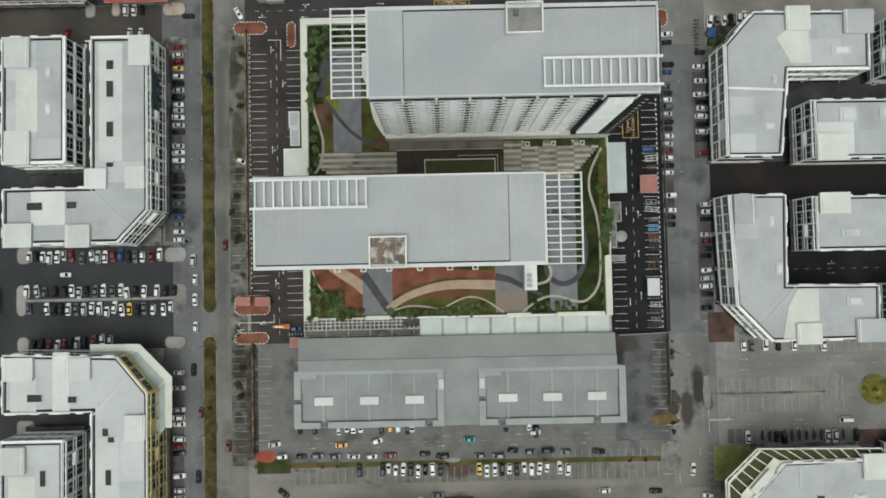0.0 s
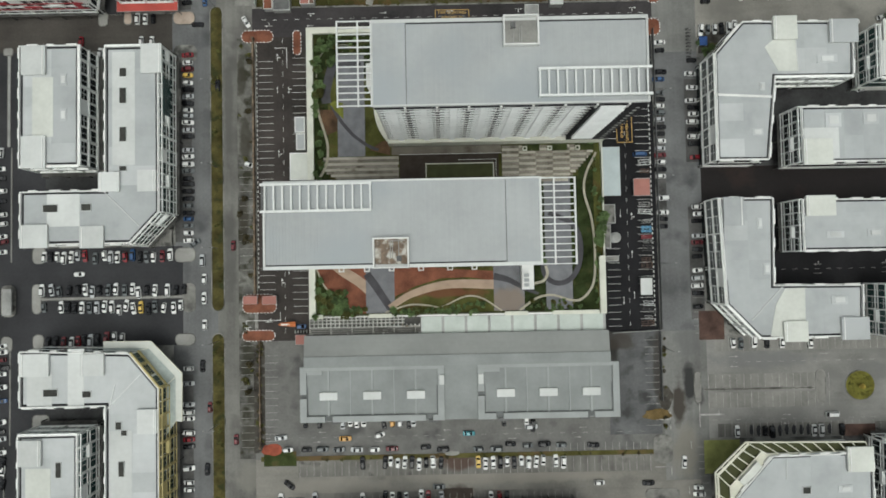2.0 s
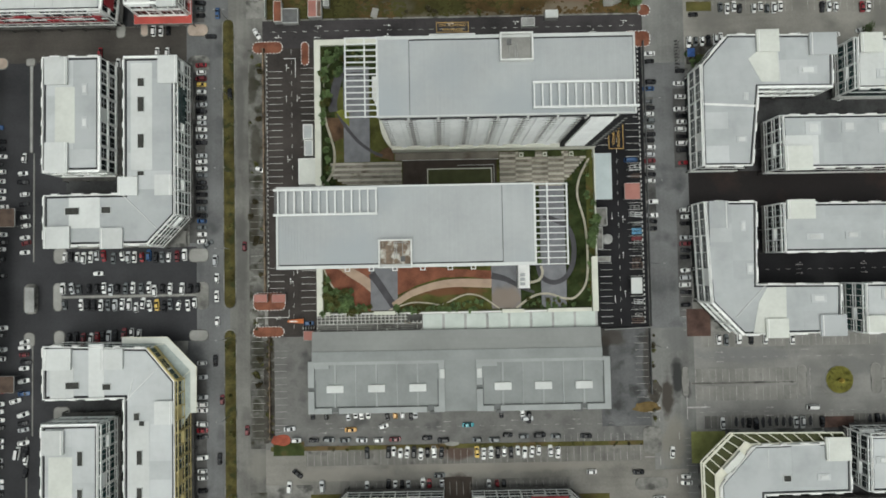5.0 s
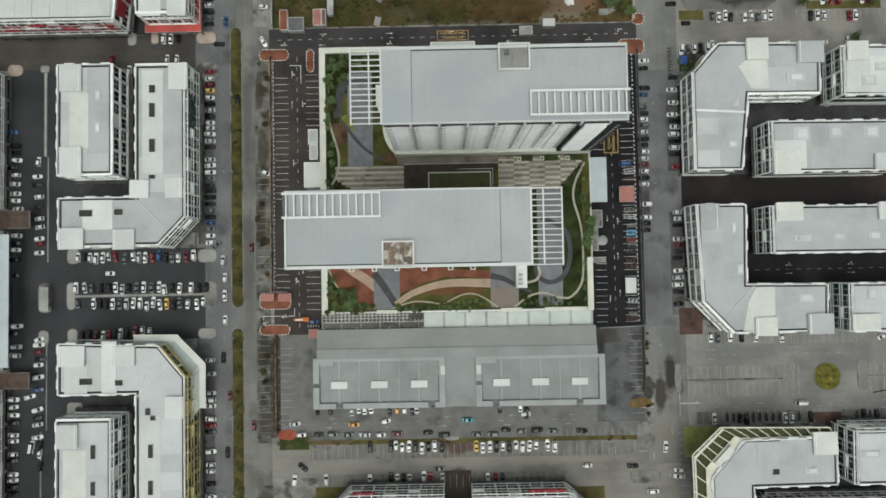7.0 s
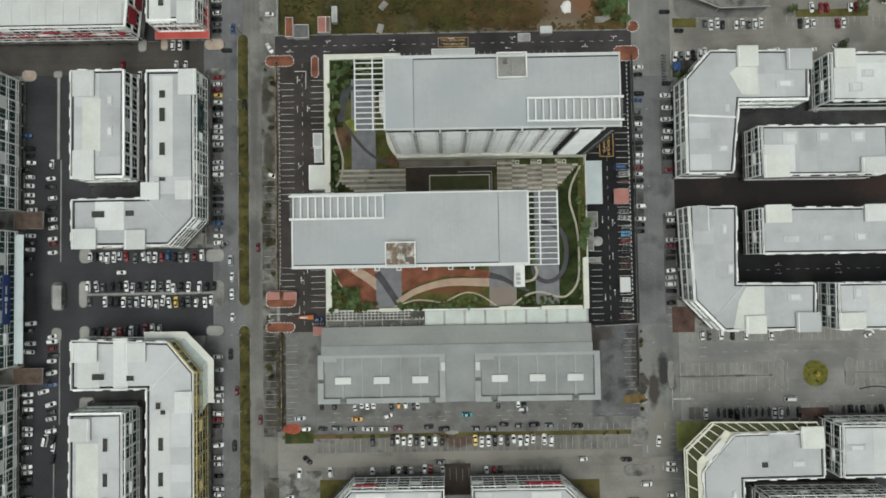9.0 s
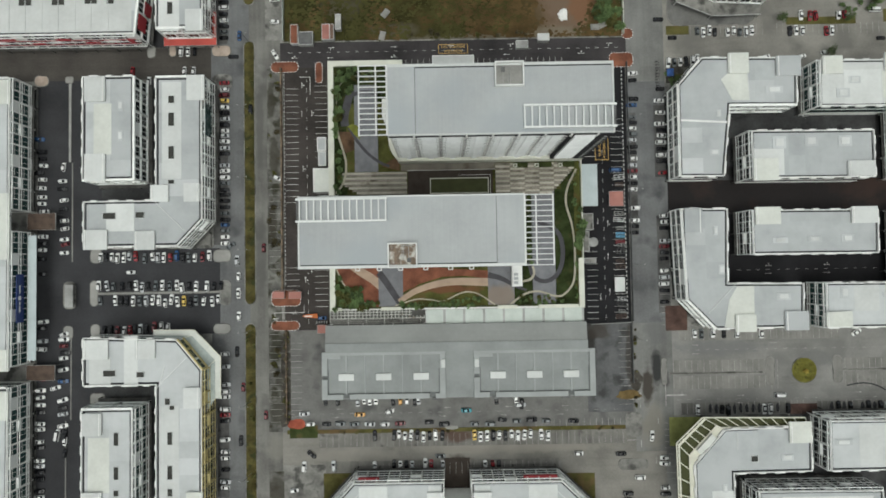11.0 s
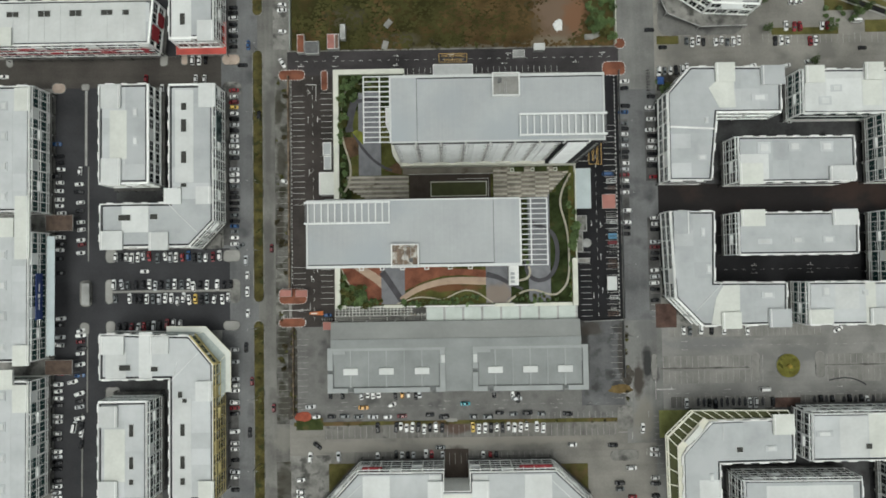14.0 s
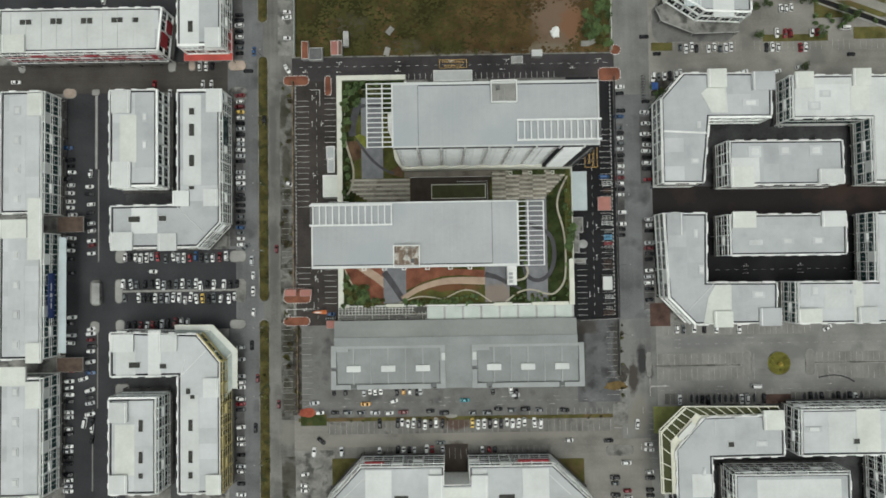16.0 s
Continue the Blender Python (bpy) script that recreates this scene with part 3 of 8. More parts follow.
for x, y, a, b in ((-61.5, 88.4, 90, 1), (-46.5, 88.2, 90, 0), (-20, 88.2, 90, 1), (-20, 92.4, -90, 0), (-46, 92.6, -90, 1), (4, 92.6, -90, 1), (27, 88.4, 90, 0), (29, 92.8, -90, 1), (58, 88.4, 90, 1), (70, 92.4, -90, 1),
                   (-58.5, 65, 0, 0), (-54.4, 65, 180, -1), (-58.2, 42, 0, 1), (-58.4, 77, 0, 1), (-55, 0, 180, 0), (-57.6, -4, 0, 1), (-62, -18, 90, 1), (-70, -19.8, 90, -1),
                   (63.8, -13, 180, 0), (67.6, -11, 0, 0), (67.4, 17, 0, 1), (63.4, 18, 180, 0), (67.2, 3.5, 0, 0)):
    arrow(x, y, a, 0.62, b)
for x in (-44, -22, 0, 25, 48):
    arrow(x, -57.2, 90, 0.62, 0, PAINT_FAINT)
    arrow(x - 2, -60.6, -90, 0.62, 0, PAINT_FAINT)
for x, y, a, b in ((102, -33.5, -90, 0), (102, -37, 90, 0), (134, -33.0, -90, 0), (120, -54.2, -90, 0), (120, -57.2, 90, 0), (168, -53.6, -90, 0), (168, -56.6, 90, 0), (86, -64, 0, 0), (84.8, -80, 180, 0), (96, -52.6, 180, 0)):
    arrow(x, y, a, 0.65, b, PAINT_FAINT)
for x in (133, 157):
    arrow(x, -1.4, 90, 0.65, 1, PAINT_FAINT)
    arrow(x, -4.6, -90, 0.65, 0, PAINT_FAINT)
# worn bays on the street and lots
bays(-72.4, -62, 15, 2.55, 5.0, "y", PAINT_FAINT, z=0.03, w=0.1)
bays(-72.4, -2, 16, 2.55, 5.0, "y", PAINT_FAINT, z=0.03, w=0.1)
bays(-64.2, -60, 12, 2.5, 4.8, "y", PAINT_FAINT, z=0.02)
bays(70.6, -57, 12, 2.5, 4.8, "y", PAINT_FAINT, z=0.02)
bays(-52, -72.6, 50, 2.47, 5.0, "x", PAINT_FAINT)
bays(36, -65.6, 14, 2.47, 3.0, "x", PAINT_FAINT)
bays(-34, -84.0, 31, 2.47, 4.6, "x", PAINT_FAINT)
bays(92.8, -45.0, 17, 2.5, 5.2, "x", PAINT_FAINT)
bays(92.8, -51.4, 17, 2.5, 5.2, "x", PAINT_FAINT)
bays(163, -45.0, 17, 2.5, 5.2, "x", PAINT_FAINT)
bays(163, -51.4, 17, 2.5, 5.2, "x", PAINT_FAINT)
bays(95.5, -31.4, 26, 2.5, 5.0, "x", PAINT_FAINT)
bays(95.5, -61.6, 26, 2.5, 5.0, "x", PAINT_FAINT)
bays(148, -61.6, 20, 2.5, 5.0, "x", PAINT_FAINT)
bays(88.4, -25, 7, 2.5, 4.2, "y", PAINT_FAINT)
bays(88.4, -90, 10, 2.5, 4.2, "y", PAINT_FAINT)
bays(94, 95.0, 16, 2.5, 4.6, "x", PAINT_FAINT)
bays(140, 95.0, 24, 2.5, 4.6, "x", PAINT_FAINT)
bays(92.6, 81.2, 12, 2.5, 4.6, "x", PAINT_FAINT)
dashes(-64, -59.0, 72, -59.0, material=PAINT_FAINT)
dashes(94, -55.6, 200, -55.6, material=PAINT_FAINT)
dashes(94, -35.4, 200, -35.4, material=PAINT_FAINT)
dashes(120, -3.0, 180, -3.0, material=PAINT_FAINT)

# planted median of the dual carriageway
for y0, y1 in ((-13.9, 96.0), (-140, -21.6), (111, 170)):
    island(-82.7, -78.0, y0, y1, 2.2, MEDIAN_GRASS, "grassy kerbed median of the dual carriageway", name="median")
# islands of the western car park
island(-146.5, -141.6, 4.1, 10.4, 2.0, CONCRETE, "pale concrete island at the end of parked cars")
island(-146.5, -143.1, -13.7, -3.0, 2.0, CONCRETE, "pale concrete island at the end of parked cars")
island(-146.4, -142.1, -26.4, -20.8, 2.0, CONCRETE, "pale concrete island at the end of parked cars")
island(-95.8, -88.2, 3.8, 9.0, 2.0, CONCRETE, "pale concrete island at the car park entrance")
island(-93.1, -88.3, -14.0, -3.7, 2.0, CONCRETE_OLD, "stained concrete island at the car park entrance")
island(-95.7, -88.4, -25.8, -21.4, 2.0, CONCRETE, "pale concrete island at the car park entrance")
island(-143.4, -92.0, -9.0, -7.9, 0.4, CONCRETE, "narrow concrete strip between rows of parked cars")
island(-157.5, -152.2, -14.5, -3.2, 2.0, CONCRETE_OLD, "stained concrete bus island with a shelter")
island(-157.5, -153.4, -27.2, -21.2, 1.8, CONCRETE, "pale concrete island in the parking street")
island(-155.5, -154.4, 46.2, 82.3, 0.5, PLASTER_GREY, "narrow concrete strip along the parking street", kerb=CONCRETE)
island(-153.9, -153.8, 4.8, 46.1, 0.5, PLASTER_GREY, "narrow concrete strip along the parking street", kerb=CONCRETE)
island(-154.2, -154.1, -59.9, -26.7, 0.5, PLASTER_GREY, "narrow concrete strip along the parking street", kerb=CONCRETE)
island(-156.3, -156.2, -95.8, -59.9, 0.5, PLASTER_GREY, "narrow concrete strip along the parking street", kerb=CONCRETE)
island(-157.1, -153.5, 79.2, 82.3, 1.0, CONCRETE, "pale concrete kerb end")
island(-170.0, -163.9, 78.1, 82.8, 2.0, TAN_PALE, "tan paved corner of the side street")
island(-190.1, -186.8, 90.0, 94.7, 1.5, CONCRETE, "pale concrete corner of the side street")
island(-122.8, -119.3, 89.4, 94.6, 1.2, CONCRETE, "pale concrete corner beside the back lane")
island(-95.9, -87.8, 89.4, 94.4, 2.0, TAN_PALE, "tan paved corner of the side street")
island(-113.7, -110.6, 89.8, 94.9, 1.2, TAN_PALE, "tan paved corner beside parked cars")
island(-95.7, -87.4, 75.6, 82.1, 2.4, CONCRETE_OLD, "stained concrete corner of the side street")
island(-146.3, -140.2, -54.4, -49.1, 1.5, CONCRETE, "pale concrete corner of the back lane")
# eastern car park islands
island(130.6, 134.1, -50.5, -38.6, 2.2, BAYS_PALE, "stained concrete car park island with bare scrub")
island(87.6, 90.1, -49.6, -38.3, 1.4, BAYS_PALE, "stained concrete car park island")
island(91.0, 130.3, -45.3, -44.5, 0.3, SOIL, "narrow stained strip between parking bays")
island(162.0, 206.0, -44.7, -43.9, 0.3, SOIL, "narrow stained strip between parking bays")
island(157.8, 161.8, -49.8, -38.4, 2.0, BAYS_PALE, "stained concrete car park island")
# red kerbed islands at the driveway gates
for x0, x1, y0, y1 in ((-71.2, -59.8, 82.4, 86.8), (-52.7, -49.8, 77.6, 86.5), (-71.8, -60.2, -24.7, -20.9), (-71.6, -59.7, -14.8, -8.2), (69.7, 79.6, 82.3, 88.3), (75.2, 79.9, 94.1, 98.5)):
    island(x0, x1, y0, y1, 2.0, BRICK_RED, "red paved island with a striped kerb at the gate", kerb=BRICK_RED, striped=True)
# southern hedge strip and corners
sheet("planting_strip", [(-65.6, 75.4, -67.0, -65.4)], 0.12, GRASS, "strip of rough brown grass between car rows", "verge", 0.4)
sheet("planting_strip", [(-64.6, -53.2, -68.7, -63.6)], 0.13, GRASS_DARK, "corner bed of dark grass", "verge", 0.4)
sheet("grass_corner", [(90.4, 103.0, -74.2, -62.6)], 0.12, LAWN_CORNER, "green lawn at the corner of the shop block", "lawn", 0.4)
sheet("grass_corner", [(-50.9, -35.8, -100.0, -83.1), (45.0, 59.5, -101.4, -84.5)], 0.12, GRASS, "lawn at the corner of the southern shop block", "lawn", 0.4)
island(69.2, 81.4, -83.6, -79.0, 2.0, CONCRETE_OLD, "stained concrete splitter island")
island(72.6, 79.3, -70.3, -60.4, 2.0, CONCRETE_OLD, "stained concrete splitter island")
# field to the north
sheet("field", [(-66, 75.4, 95.4, 200)], 0.1, EARTH, "rough field of brown and olive grass", "field", 0.4)
sheet("verge", [(-73.6, -66, 96, 200)], 0.02, CONCRETE_OLD, "stained verge beside the field", "verge")
sheet("lawn", [(93.7, 103.2, 95.5, 99.2), (143.9, 172.9, 98.9, 102.0)], 0.12, GRASS, "brown grass verge by the northern lots", "verge", 0.4)
sheet("lawn", [(167.2, 199.4, 109.3, 117.0), (184.5, 199.0, 99.5, 104.9)], 0.1, GRASS, "rough grass bank beside the drain", "verge", 0.4)
island(94.2, 131.2, 99.1, 117.7, 5.0, YARD, "stained concrete forecourt in front of shops")
sheet("lawn", [(93.2, 104.8, 75.2, 83.0)], 0.1, SOIL, "scrubby bed beside parked cars", "verge", 0.4)



# ---- shop blocks ----
def shop(outline, high, label, fronts, sheets=(), boxes=(), wells=(), casing=FRAME_WHITE, panes=GLASS, vents=(), seams=(), awning=None, storeys=3, bay=4.4, roof=ROOF_GREY, wings=(), polys=(), walk=1.9, deep=1.15):
    """A row of shop-offices: walls, metal roof, gutter, parapet, raised roof hoods, light wells, and framed glass fronts on the edges named."""
    pts = [tuple(p) for p in (outline if area2(list(outline)) > 0 else outline[::-1])]
    ox, oy = sum(p[0] for p in pts) / len(pts), sum(p[1] for p in pts) / len(pts)
    t = thing("shop_block", ox, oy, 0, label, "building", "shop blocks")
    loc = [(x - ox, y - oy) for x, y in pts]
    bm = bmesh.new()
    prism(bm, loc, 0, high - 0.3)
    part("wall", bm, WALL_WHITE, t)
    bm = bmesh.new()
    prism(bm, offset(loc, 1.12 if ox < 0 else 0.95), high - 0.3, high)
    rf = part("roof", bm, roof, t, "pale grey metal sheet roof")
    # box gutter; its near-black colour also carries the shadow line inside the parapet
    bm = bmesh.new()
    prism(bm, offset(loc, 0.3), high - 0.3, high - 0.25)
    part("gutter", bm, NEAR_BLACK, t, "box gutter, near-black with the parapet's shade")
    bm = bmesh.new()
    ring(bm, loc, offset(loc, 0.34), high - 0.3, high + 0.55)
    part("parapet", bm, PLASTER, t)
    if len(pts) == 4 and not wings:
        xs, ys = [p[0] for p in pts], [p[1] for p in pts]
        wings = [(min(xs) + 1.3, max(xs) - 1.3, min(ys) + 1.3, max(ys) - 1.3)]
    rng = random.Random(round(ox * 7 + oy * 13))
    for x0, x1, y0, y1 in wings:
        along = x1 - x0 > y1 - y0
        span = (x1 - x0) if along else (y1 - y0)
        n = max(1, round(span / 6.6))
        cut = rng.uniform(0.42, 0.55)
        for k in range(n):
            a, b = k * span / n + 0.04, (k + 1) * span / n - 0.04
            for c0, c1, tone in ((0.0, cut, rng.choice((0, 1, 0, 1, 1) if ox < 0 else (0, 0, 0, 1))), (cut, 1.0, rng.choice((0, 0, 0, 1) if ox < 0 else (0,)))):
                bm = bmesh.new()
                if along:
                    box(bm, x0 + a - ox, x0 + b - ox, y0 + (y1 - y0) * c0 - oy, y0 + (y1 - y0) * c1 - oy - 0.03, high - 0.1, high + 0.02)
                else:
                    box(bm, x0 + (x1 - x0) * c0 - ox, x0 + (x1 - x0) * c1 - ox - 0.03, y0 + a - oy, y0 + b - oy, high - 0.1, high + 0.02)
                part("roof_sheet", bm, (roof, ROOF_PALE)[tone], t)
    for k, (x0, x1, y0, y1, m) in enumerate(sheets):
        bm = bmesh.new()
        box(bm, x0 - ox, x1 - ox, y0 - oy, y1 - oy, high - 0.1, high + 0.05 + 0.012 * (k % 5))
        part("roof_sheet", bm, m, t)
    for k, (m, *corners) in enumerate(polys):
        bm = bmesh.new()
        prism(bm, [(x - ox, y - oy) for x, y in corners], high - 0.1, high + 0.12 + 0.01 * k)
        part("roof_sheet", bm, m, t)
    for x0, x1, y0, y1, m in boxes:
        bm = bmesh.new()
        box(bm, x0 - ox, x1 - ox, y0 - oy, y1 - oy, high - 0.2, high + 0.9)
        h = part("roof_hood", bm, PLASTER, t, "raised white roof hood")
        bm = bmesh.new()
        box(bm, x0 - ox - 0.25, x1 - ox + 0.25, y0 - oy - 0.25, y1 - oy + 0.25, high + 0.9, high + 1.1)
        part("cap", bm, m, h)
        bm = bmesh.new()
        side = x1 - 0.75 if y1 - y0 > x1 - x0 else x0 + 0.45
        box(bm, side - ox, side - ox + 0.3, y0 - oy - 0.2, y1 - oy + 0.2, high + 1.05, high + 1.28)
        part("lip", bm, PLASTER, h)
    for x0, x1, y0, y1 in wells:
        bm = bmesh.new()
        r = [(x0 - ox, y0 - oy), (x1 - ox, y0 - oy), (x1 - ox, y1 - oy), (x0 - ox, y1 - oy)]
        ring(bm, r, offset(r, 0.15), high - 0.1, high + 0.3)
        w = part("light_well", bm, ROOF_WHITE, t, "roof light well with dark louvres")
        bm = bmesh.new()
        box(bm, x0 - ox + 0.1, x1 - ox - 0.1, y0 - oy + 0.1, y1 - oy - 0.1, high - 0.1, high + 0.1)
        n = int((y1 - y0) / 0.45)
        for i in range(n):
            y = y0 - oy + 0.2 + i * 0.45
            box(bm, x0 - ox + 0.16, x1 - ox - 0.16, y, y + 0.25, high + 0.1, high + 0.2)
        part("louvre", bm, LOUVRE, w)
    for x0, x1, y0, y1 in vents:
        bm = bmesh.new()
        box(bm, x0 - ox, x1 - ox, y0 - oy, y1 - oy, high, high + 0.25)
        v = part("roof_ventilator", bm, ROOF_PALE, t, "low roof ventilator", bevel=0.12)
        bm = bmesh.new()
        cx, cy, hx, hy = (x0 + x1) / 2 - ox, (y0 + y1) / 2 - oy, (x1 - x0) * 0.3, (y1 - y0) * 0.3
        box(bm, cx - hx, cx + hx, cy - hy, cy + hy, high + 0.2, high + 0.5)
        part("cap", bm, ROOF_WHITE, v, bevel=0.1)
    for x0, y0, x1, y1, *wide in seams:
        bm = bmesh.new()
        beam(bm, (x0 - ox, y0 - oy, high + 0.1), (x1 - ox, y1 - oy, high + 0.1), *(wide or [0.3]), 0.2)
        part("roof_ridge", bm, PLASTER if wide else ROOF_WHITE, t)
    floor = (high - 3.9) / (storeys - 1)
    made = {}
    for e, (i, style) in enumerate(fronts):
        a, b = Vector(loc[i]), Vector(loc[(i + 1) % len(loc)])
        d = b - a
        length, ang = d.length, math.atan2(d.y, d.x)
        m = pose(a.x, a.y, 0, 0, 0, math.degrees(ang))
        n = max(1, round(length / (bay if style != "flat" else 1.6 * bay)))
        w = length / n
        key = (round(w, 2), style)
        f = bmesh.new()
        depth = deep if style == "deep" else 0.55
        tops = [3.6 + s * floor for s in range(storeys)]
        if style != "flat":
            for s, z in enumerate(tops):
                box(f, 0, length, -0.5 if style == "frame" else -0.14, 0.02, z, z + (0.75 if style == "frame" else 0.4))
                box(f, -0.1, length + 0.1, -depth, -depth + 0.22, z + 0.25, z + 0.55)
            box(f, -0.1, length + 0.1, -depth, -depth + 0.25, high - 0.35, high - 0.1)
            for k in range(n + 1):
                wide = 0.24 if k % 2 else 0.42
                half = 0.55 if style == "frame" else 0.16
                if k % 2 == 0:
                    box(f, max(0, k * w - half), min(length, k * w + half), -0.16, 0.02, 3.6, high - 0.1)
                if k % 2 == 0 or style == "deep":
                    box(f, k * w - wide / 2, k * w + wide / 2, -depth - 0.03, -depth + 0.2, 3.6, high - 0.12)
                    for z in tops:
                        box(f, k * w - 0.09, k * w + 0.09, -depth, 0.0, z + 0.3, z + 0.5)
            for k in range(n):
                for s in range(storeys - 1):
                    box(f, (k + 0.5) * w - 0.06, (k + 0.5) * w + 0.06, -0.13, 0.005, 4.3 + s * floor, 3.7 + (s + 1) * floor)
                    if k % 2:
                        box(f, k * w + 0.1, (k + 1) * w - 0.1, -0.14, 0.004, 3.9 + (s + 0.5) * floor, 4.02 + (s + 0.5) * floor)
                if k % 5 == 2:
                    box(f, k * w, (k + 1) * w, -depth - 0.05, 0.0, tops[1] - 0.2, tops[1] + 1.0)
                if k % 5 == 4:
                    box(f, k * w, (k + 1) * w, -depth - 0.05, -depth + 0.1, tops[0], tops[0] + 1.1)
                    box(f, k * w, (k + 1) * w, -0.12, 0.01, tops[1] + 0.7, high - 0.3)
        else:
            for s in range(storeys):
                box(f, 0, length, -0.12, 0.02, 3.75 + s * floor, 3.95 + s * floor)
            for k in range(n):
                box(f, (k + 0.1 + 0.2 * (k % 2)) * w, (k + 0.62) * w, -0.5, 0.0, high - 0.8, high + 0.3)
        ob = part("facade_frame", f, casing if style != "flat" else PLASTER, t, "grid of painted frames before the glass" if style != "flat" else "")
        ob.matrix_basis = m
        # arcade roof over the walkway, coloured dark for the shade at the wall base
        if style != "flat":
            f = bmesh.new()
            box(f, 0, length, -walk, -0.02, 3.2, 3.35)
            for k in range(0, n + 1, 2):
                box(f, k * w - 0.2 if k else 0, k * w + 0.2, 0.05 - walk, 0.3 - walk, 0, 3.2)
            ob = part("arcade", f, ARCADE, t, "sheet roof over the walkway, darkened for shade at the wall base")
            ob.matrix_basis = m
        if key not in made:
            g = bmesh.new()
            side = 0.38 if style == "frame" else 0.1
            box(g, -w / 2 + side, w / 2 - side, -0.05, 0.01, 0.35 if style == "deep" else 0.75, floor - 0.2)
            pm = finish("window", g, panes)
            made[key] = pm
        pm = made[key]
        for s in range(storeys - 1):
            for k in range(n):
                again("window", pm, t, m @ pose((k + 0.5) * w, 0, 3.9 + s * floor))
        for k in range(0, n if style != "flat" else 0, 2):
            g = bmesh.new()
            box(g, (k + 0.1) * w, min(k + 1.9, n) * w, -0.06, 0.01, 0.05, 3.0)
            o = part("shopfront", g, GLASS, t)
            o.matrix_basis = m
    if awning:
        x0, x1, y0, y1, z, m = awning
        bm = bmesh.new()
        box(bm, x0 - ox, x1 - ox, y0 - oy, y1 - oy, z, z + 0.2)
        part("awning", bm, m, t)
    return t


W, C, G = ROOF_WHITE, ROOF_CREAM, ROOF_GREY
# west: outer row with hoods
shop([(-141.0, 36.5), (-121.0, 36.5), (-121.0, 77.2), (-141.0, 77.2)], 14, "white four-storey shop block with pale metal roof", [(1, "frame"), (0, "frame"), (3, "flat"), (2, "flat")],
     sheets=[(-136.7, -129.7, 46.3, 66.5, C)], boxes=[(-139.6, -132.0, 67.3, 76.7, W), (-139.5, -131.9, 35.9, 46.3, W)], vents=[(-127.2, -125.0, 63.5, 67.6), (-127.2, -125.0, 51.5, 55.8)])
corner = shop([(-112.3, 76.5), (-94.3, 76.5), (-94.3, 20.4), (-104.0, 10.2), (-140.5, 10.2), (-140.5, 28.0), (-112.3, 28.0)][::-1], 14, "white corner shop block with chamfered glass corner", [(0, "flat"), (1, "flat"), (2, "flat"), (3, "deep"), (4, "deep"), (5, "frame"), (6, "flat")],
     sheets=[(-109.9, -102.3, 36.4, 74.6, W), (-131.7, -120.8, 16.2, 27.0, W)], boxes=[(-99.6, -93.1, 67.2, 76.6, W), (-113.8, -107.3, 27.6, 33.7, W), (-100.8, -95.1, 27.5, 34.2, W), (-139.8, -131.1, 9.4, 16.6, W), (-120.0, -112.6, 9.0, 15.8, W)],
     wells=[(-107.5, -104.9, 66.0, 69.2), (-107.5, -105.0, 57.0, 62.5), (-107.5, -105.0, 44.1, 49.3), (-133.1, -127.9, 20.9, 23.6), (-120.3, -116.8, 21.2, 23.7), (-109.2, -107.2, 31.6, 34.4), (-107.6, -105.0, 34.3, 36.1)],
     seams=[(-112.6, 27.5, -100.9, 15.8)], wings=[(-111.2, -95.4, 29.5, 75.4)], panes=GLASS_TEAL)
for x0, x1, y0, y1, z0, z1, m in ((-93.2, -92.95, 53.5, 66.0, 8.6, 13.4, GLASS_TEAL), (-92.6, -91.0, 56.5, 64.5, 4.6, 4.8, ARCADE)):
    bm = bmesh.new()
    box(bm, x0 - corner.location.x, x1 - corner.location.x, y0 - corner.location.y, y1 - corner.location.y, z0, z1)
    part("front_screen", bm, m, corner, "dark screen over the street front")
shop([(-141.0, -92.0), (-121.4, -92.0), (-121.4, -52.4), (-141.0, -52.4)], 14, "white shop block with framed windows and roof wells", [(1, "deep"), (2, "frame"), (3, "flat"), (0, "flat")],
     sheets=[(-138.6, -130.3, -84.3, -63.3, C)], boxes=[(-140.1, -133.1, -62.1, -54.1, W), (-140.1, -133.1, -91.1, -84.0, W)], wells=[(-128.7, -126.6, -66.5, -61.3), (-128.7, -126.6, -79.5, -74.3), (-128.7, -126.6, -85.7, -83.2)], roof=ROOF_PALE, panes=GLASS_TEAL)
shop([(-112.3, -92.0), (-94.6, -92.0), (-94.6, -37.8), (-104.2, -26.2), (-140.5, -24.9), (-140.5, -43.4), (-112.3, -43.4)], 14, "white corner shop block with ochre frames and pale glass awning", [(0, "flat"), (1, "deep"), (2, "frame"), (3, "flat"), (4, "flat"), (5, "flat"), (6, "flat")],
     sheets=[(-111.0, -103.6, -91.6, -51.5, W), (-138.2, -129.9, -43.8, -32.4, W), (-124.7, -119.3, -43.9, -24.4, W)], boxes=[(-139.6, -130.6, -32.9, -26.0, W), (-119.8, -112.5, -33.0, -26.4, W), (-101.1, -95.2, -52.2, -44.7, W), (-100.1, -94.3, -92.1, -84.4, C)],
     wells=[(-132.8, -127.8, -40.0, -37.4), (-119.9, -116.8, -40.5, -38.2), (-109.0, -106.8, -51.2, -48.5), (-107.2, -105.0, -53.2, -51.2), (-108.0, -105.9, -66.5, -61.4), (-108.0, -105.9, -79.6, -74.2), (-108.0, -105.9, -86.0, -83.0)],
     casing=FRAME_YELLOW, panes=GLASS_TEAL, roof=ROOF_PALE, seams=[(-112.4, -44.9, -100.5, -33.1), (-110.9, -43.5, -109.1, -36.4)], wings=[(-111.2, -95.8, -90.8, -46.0)])
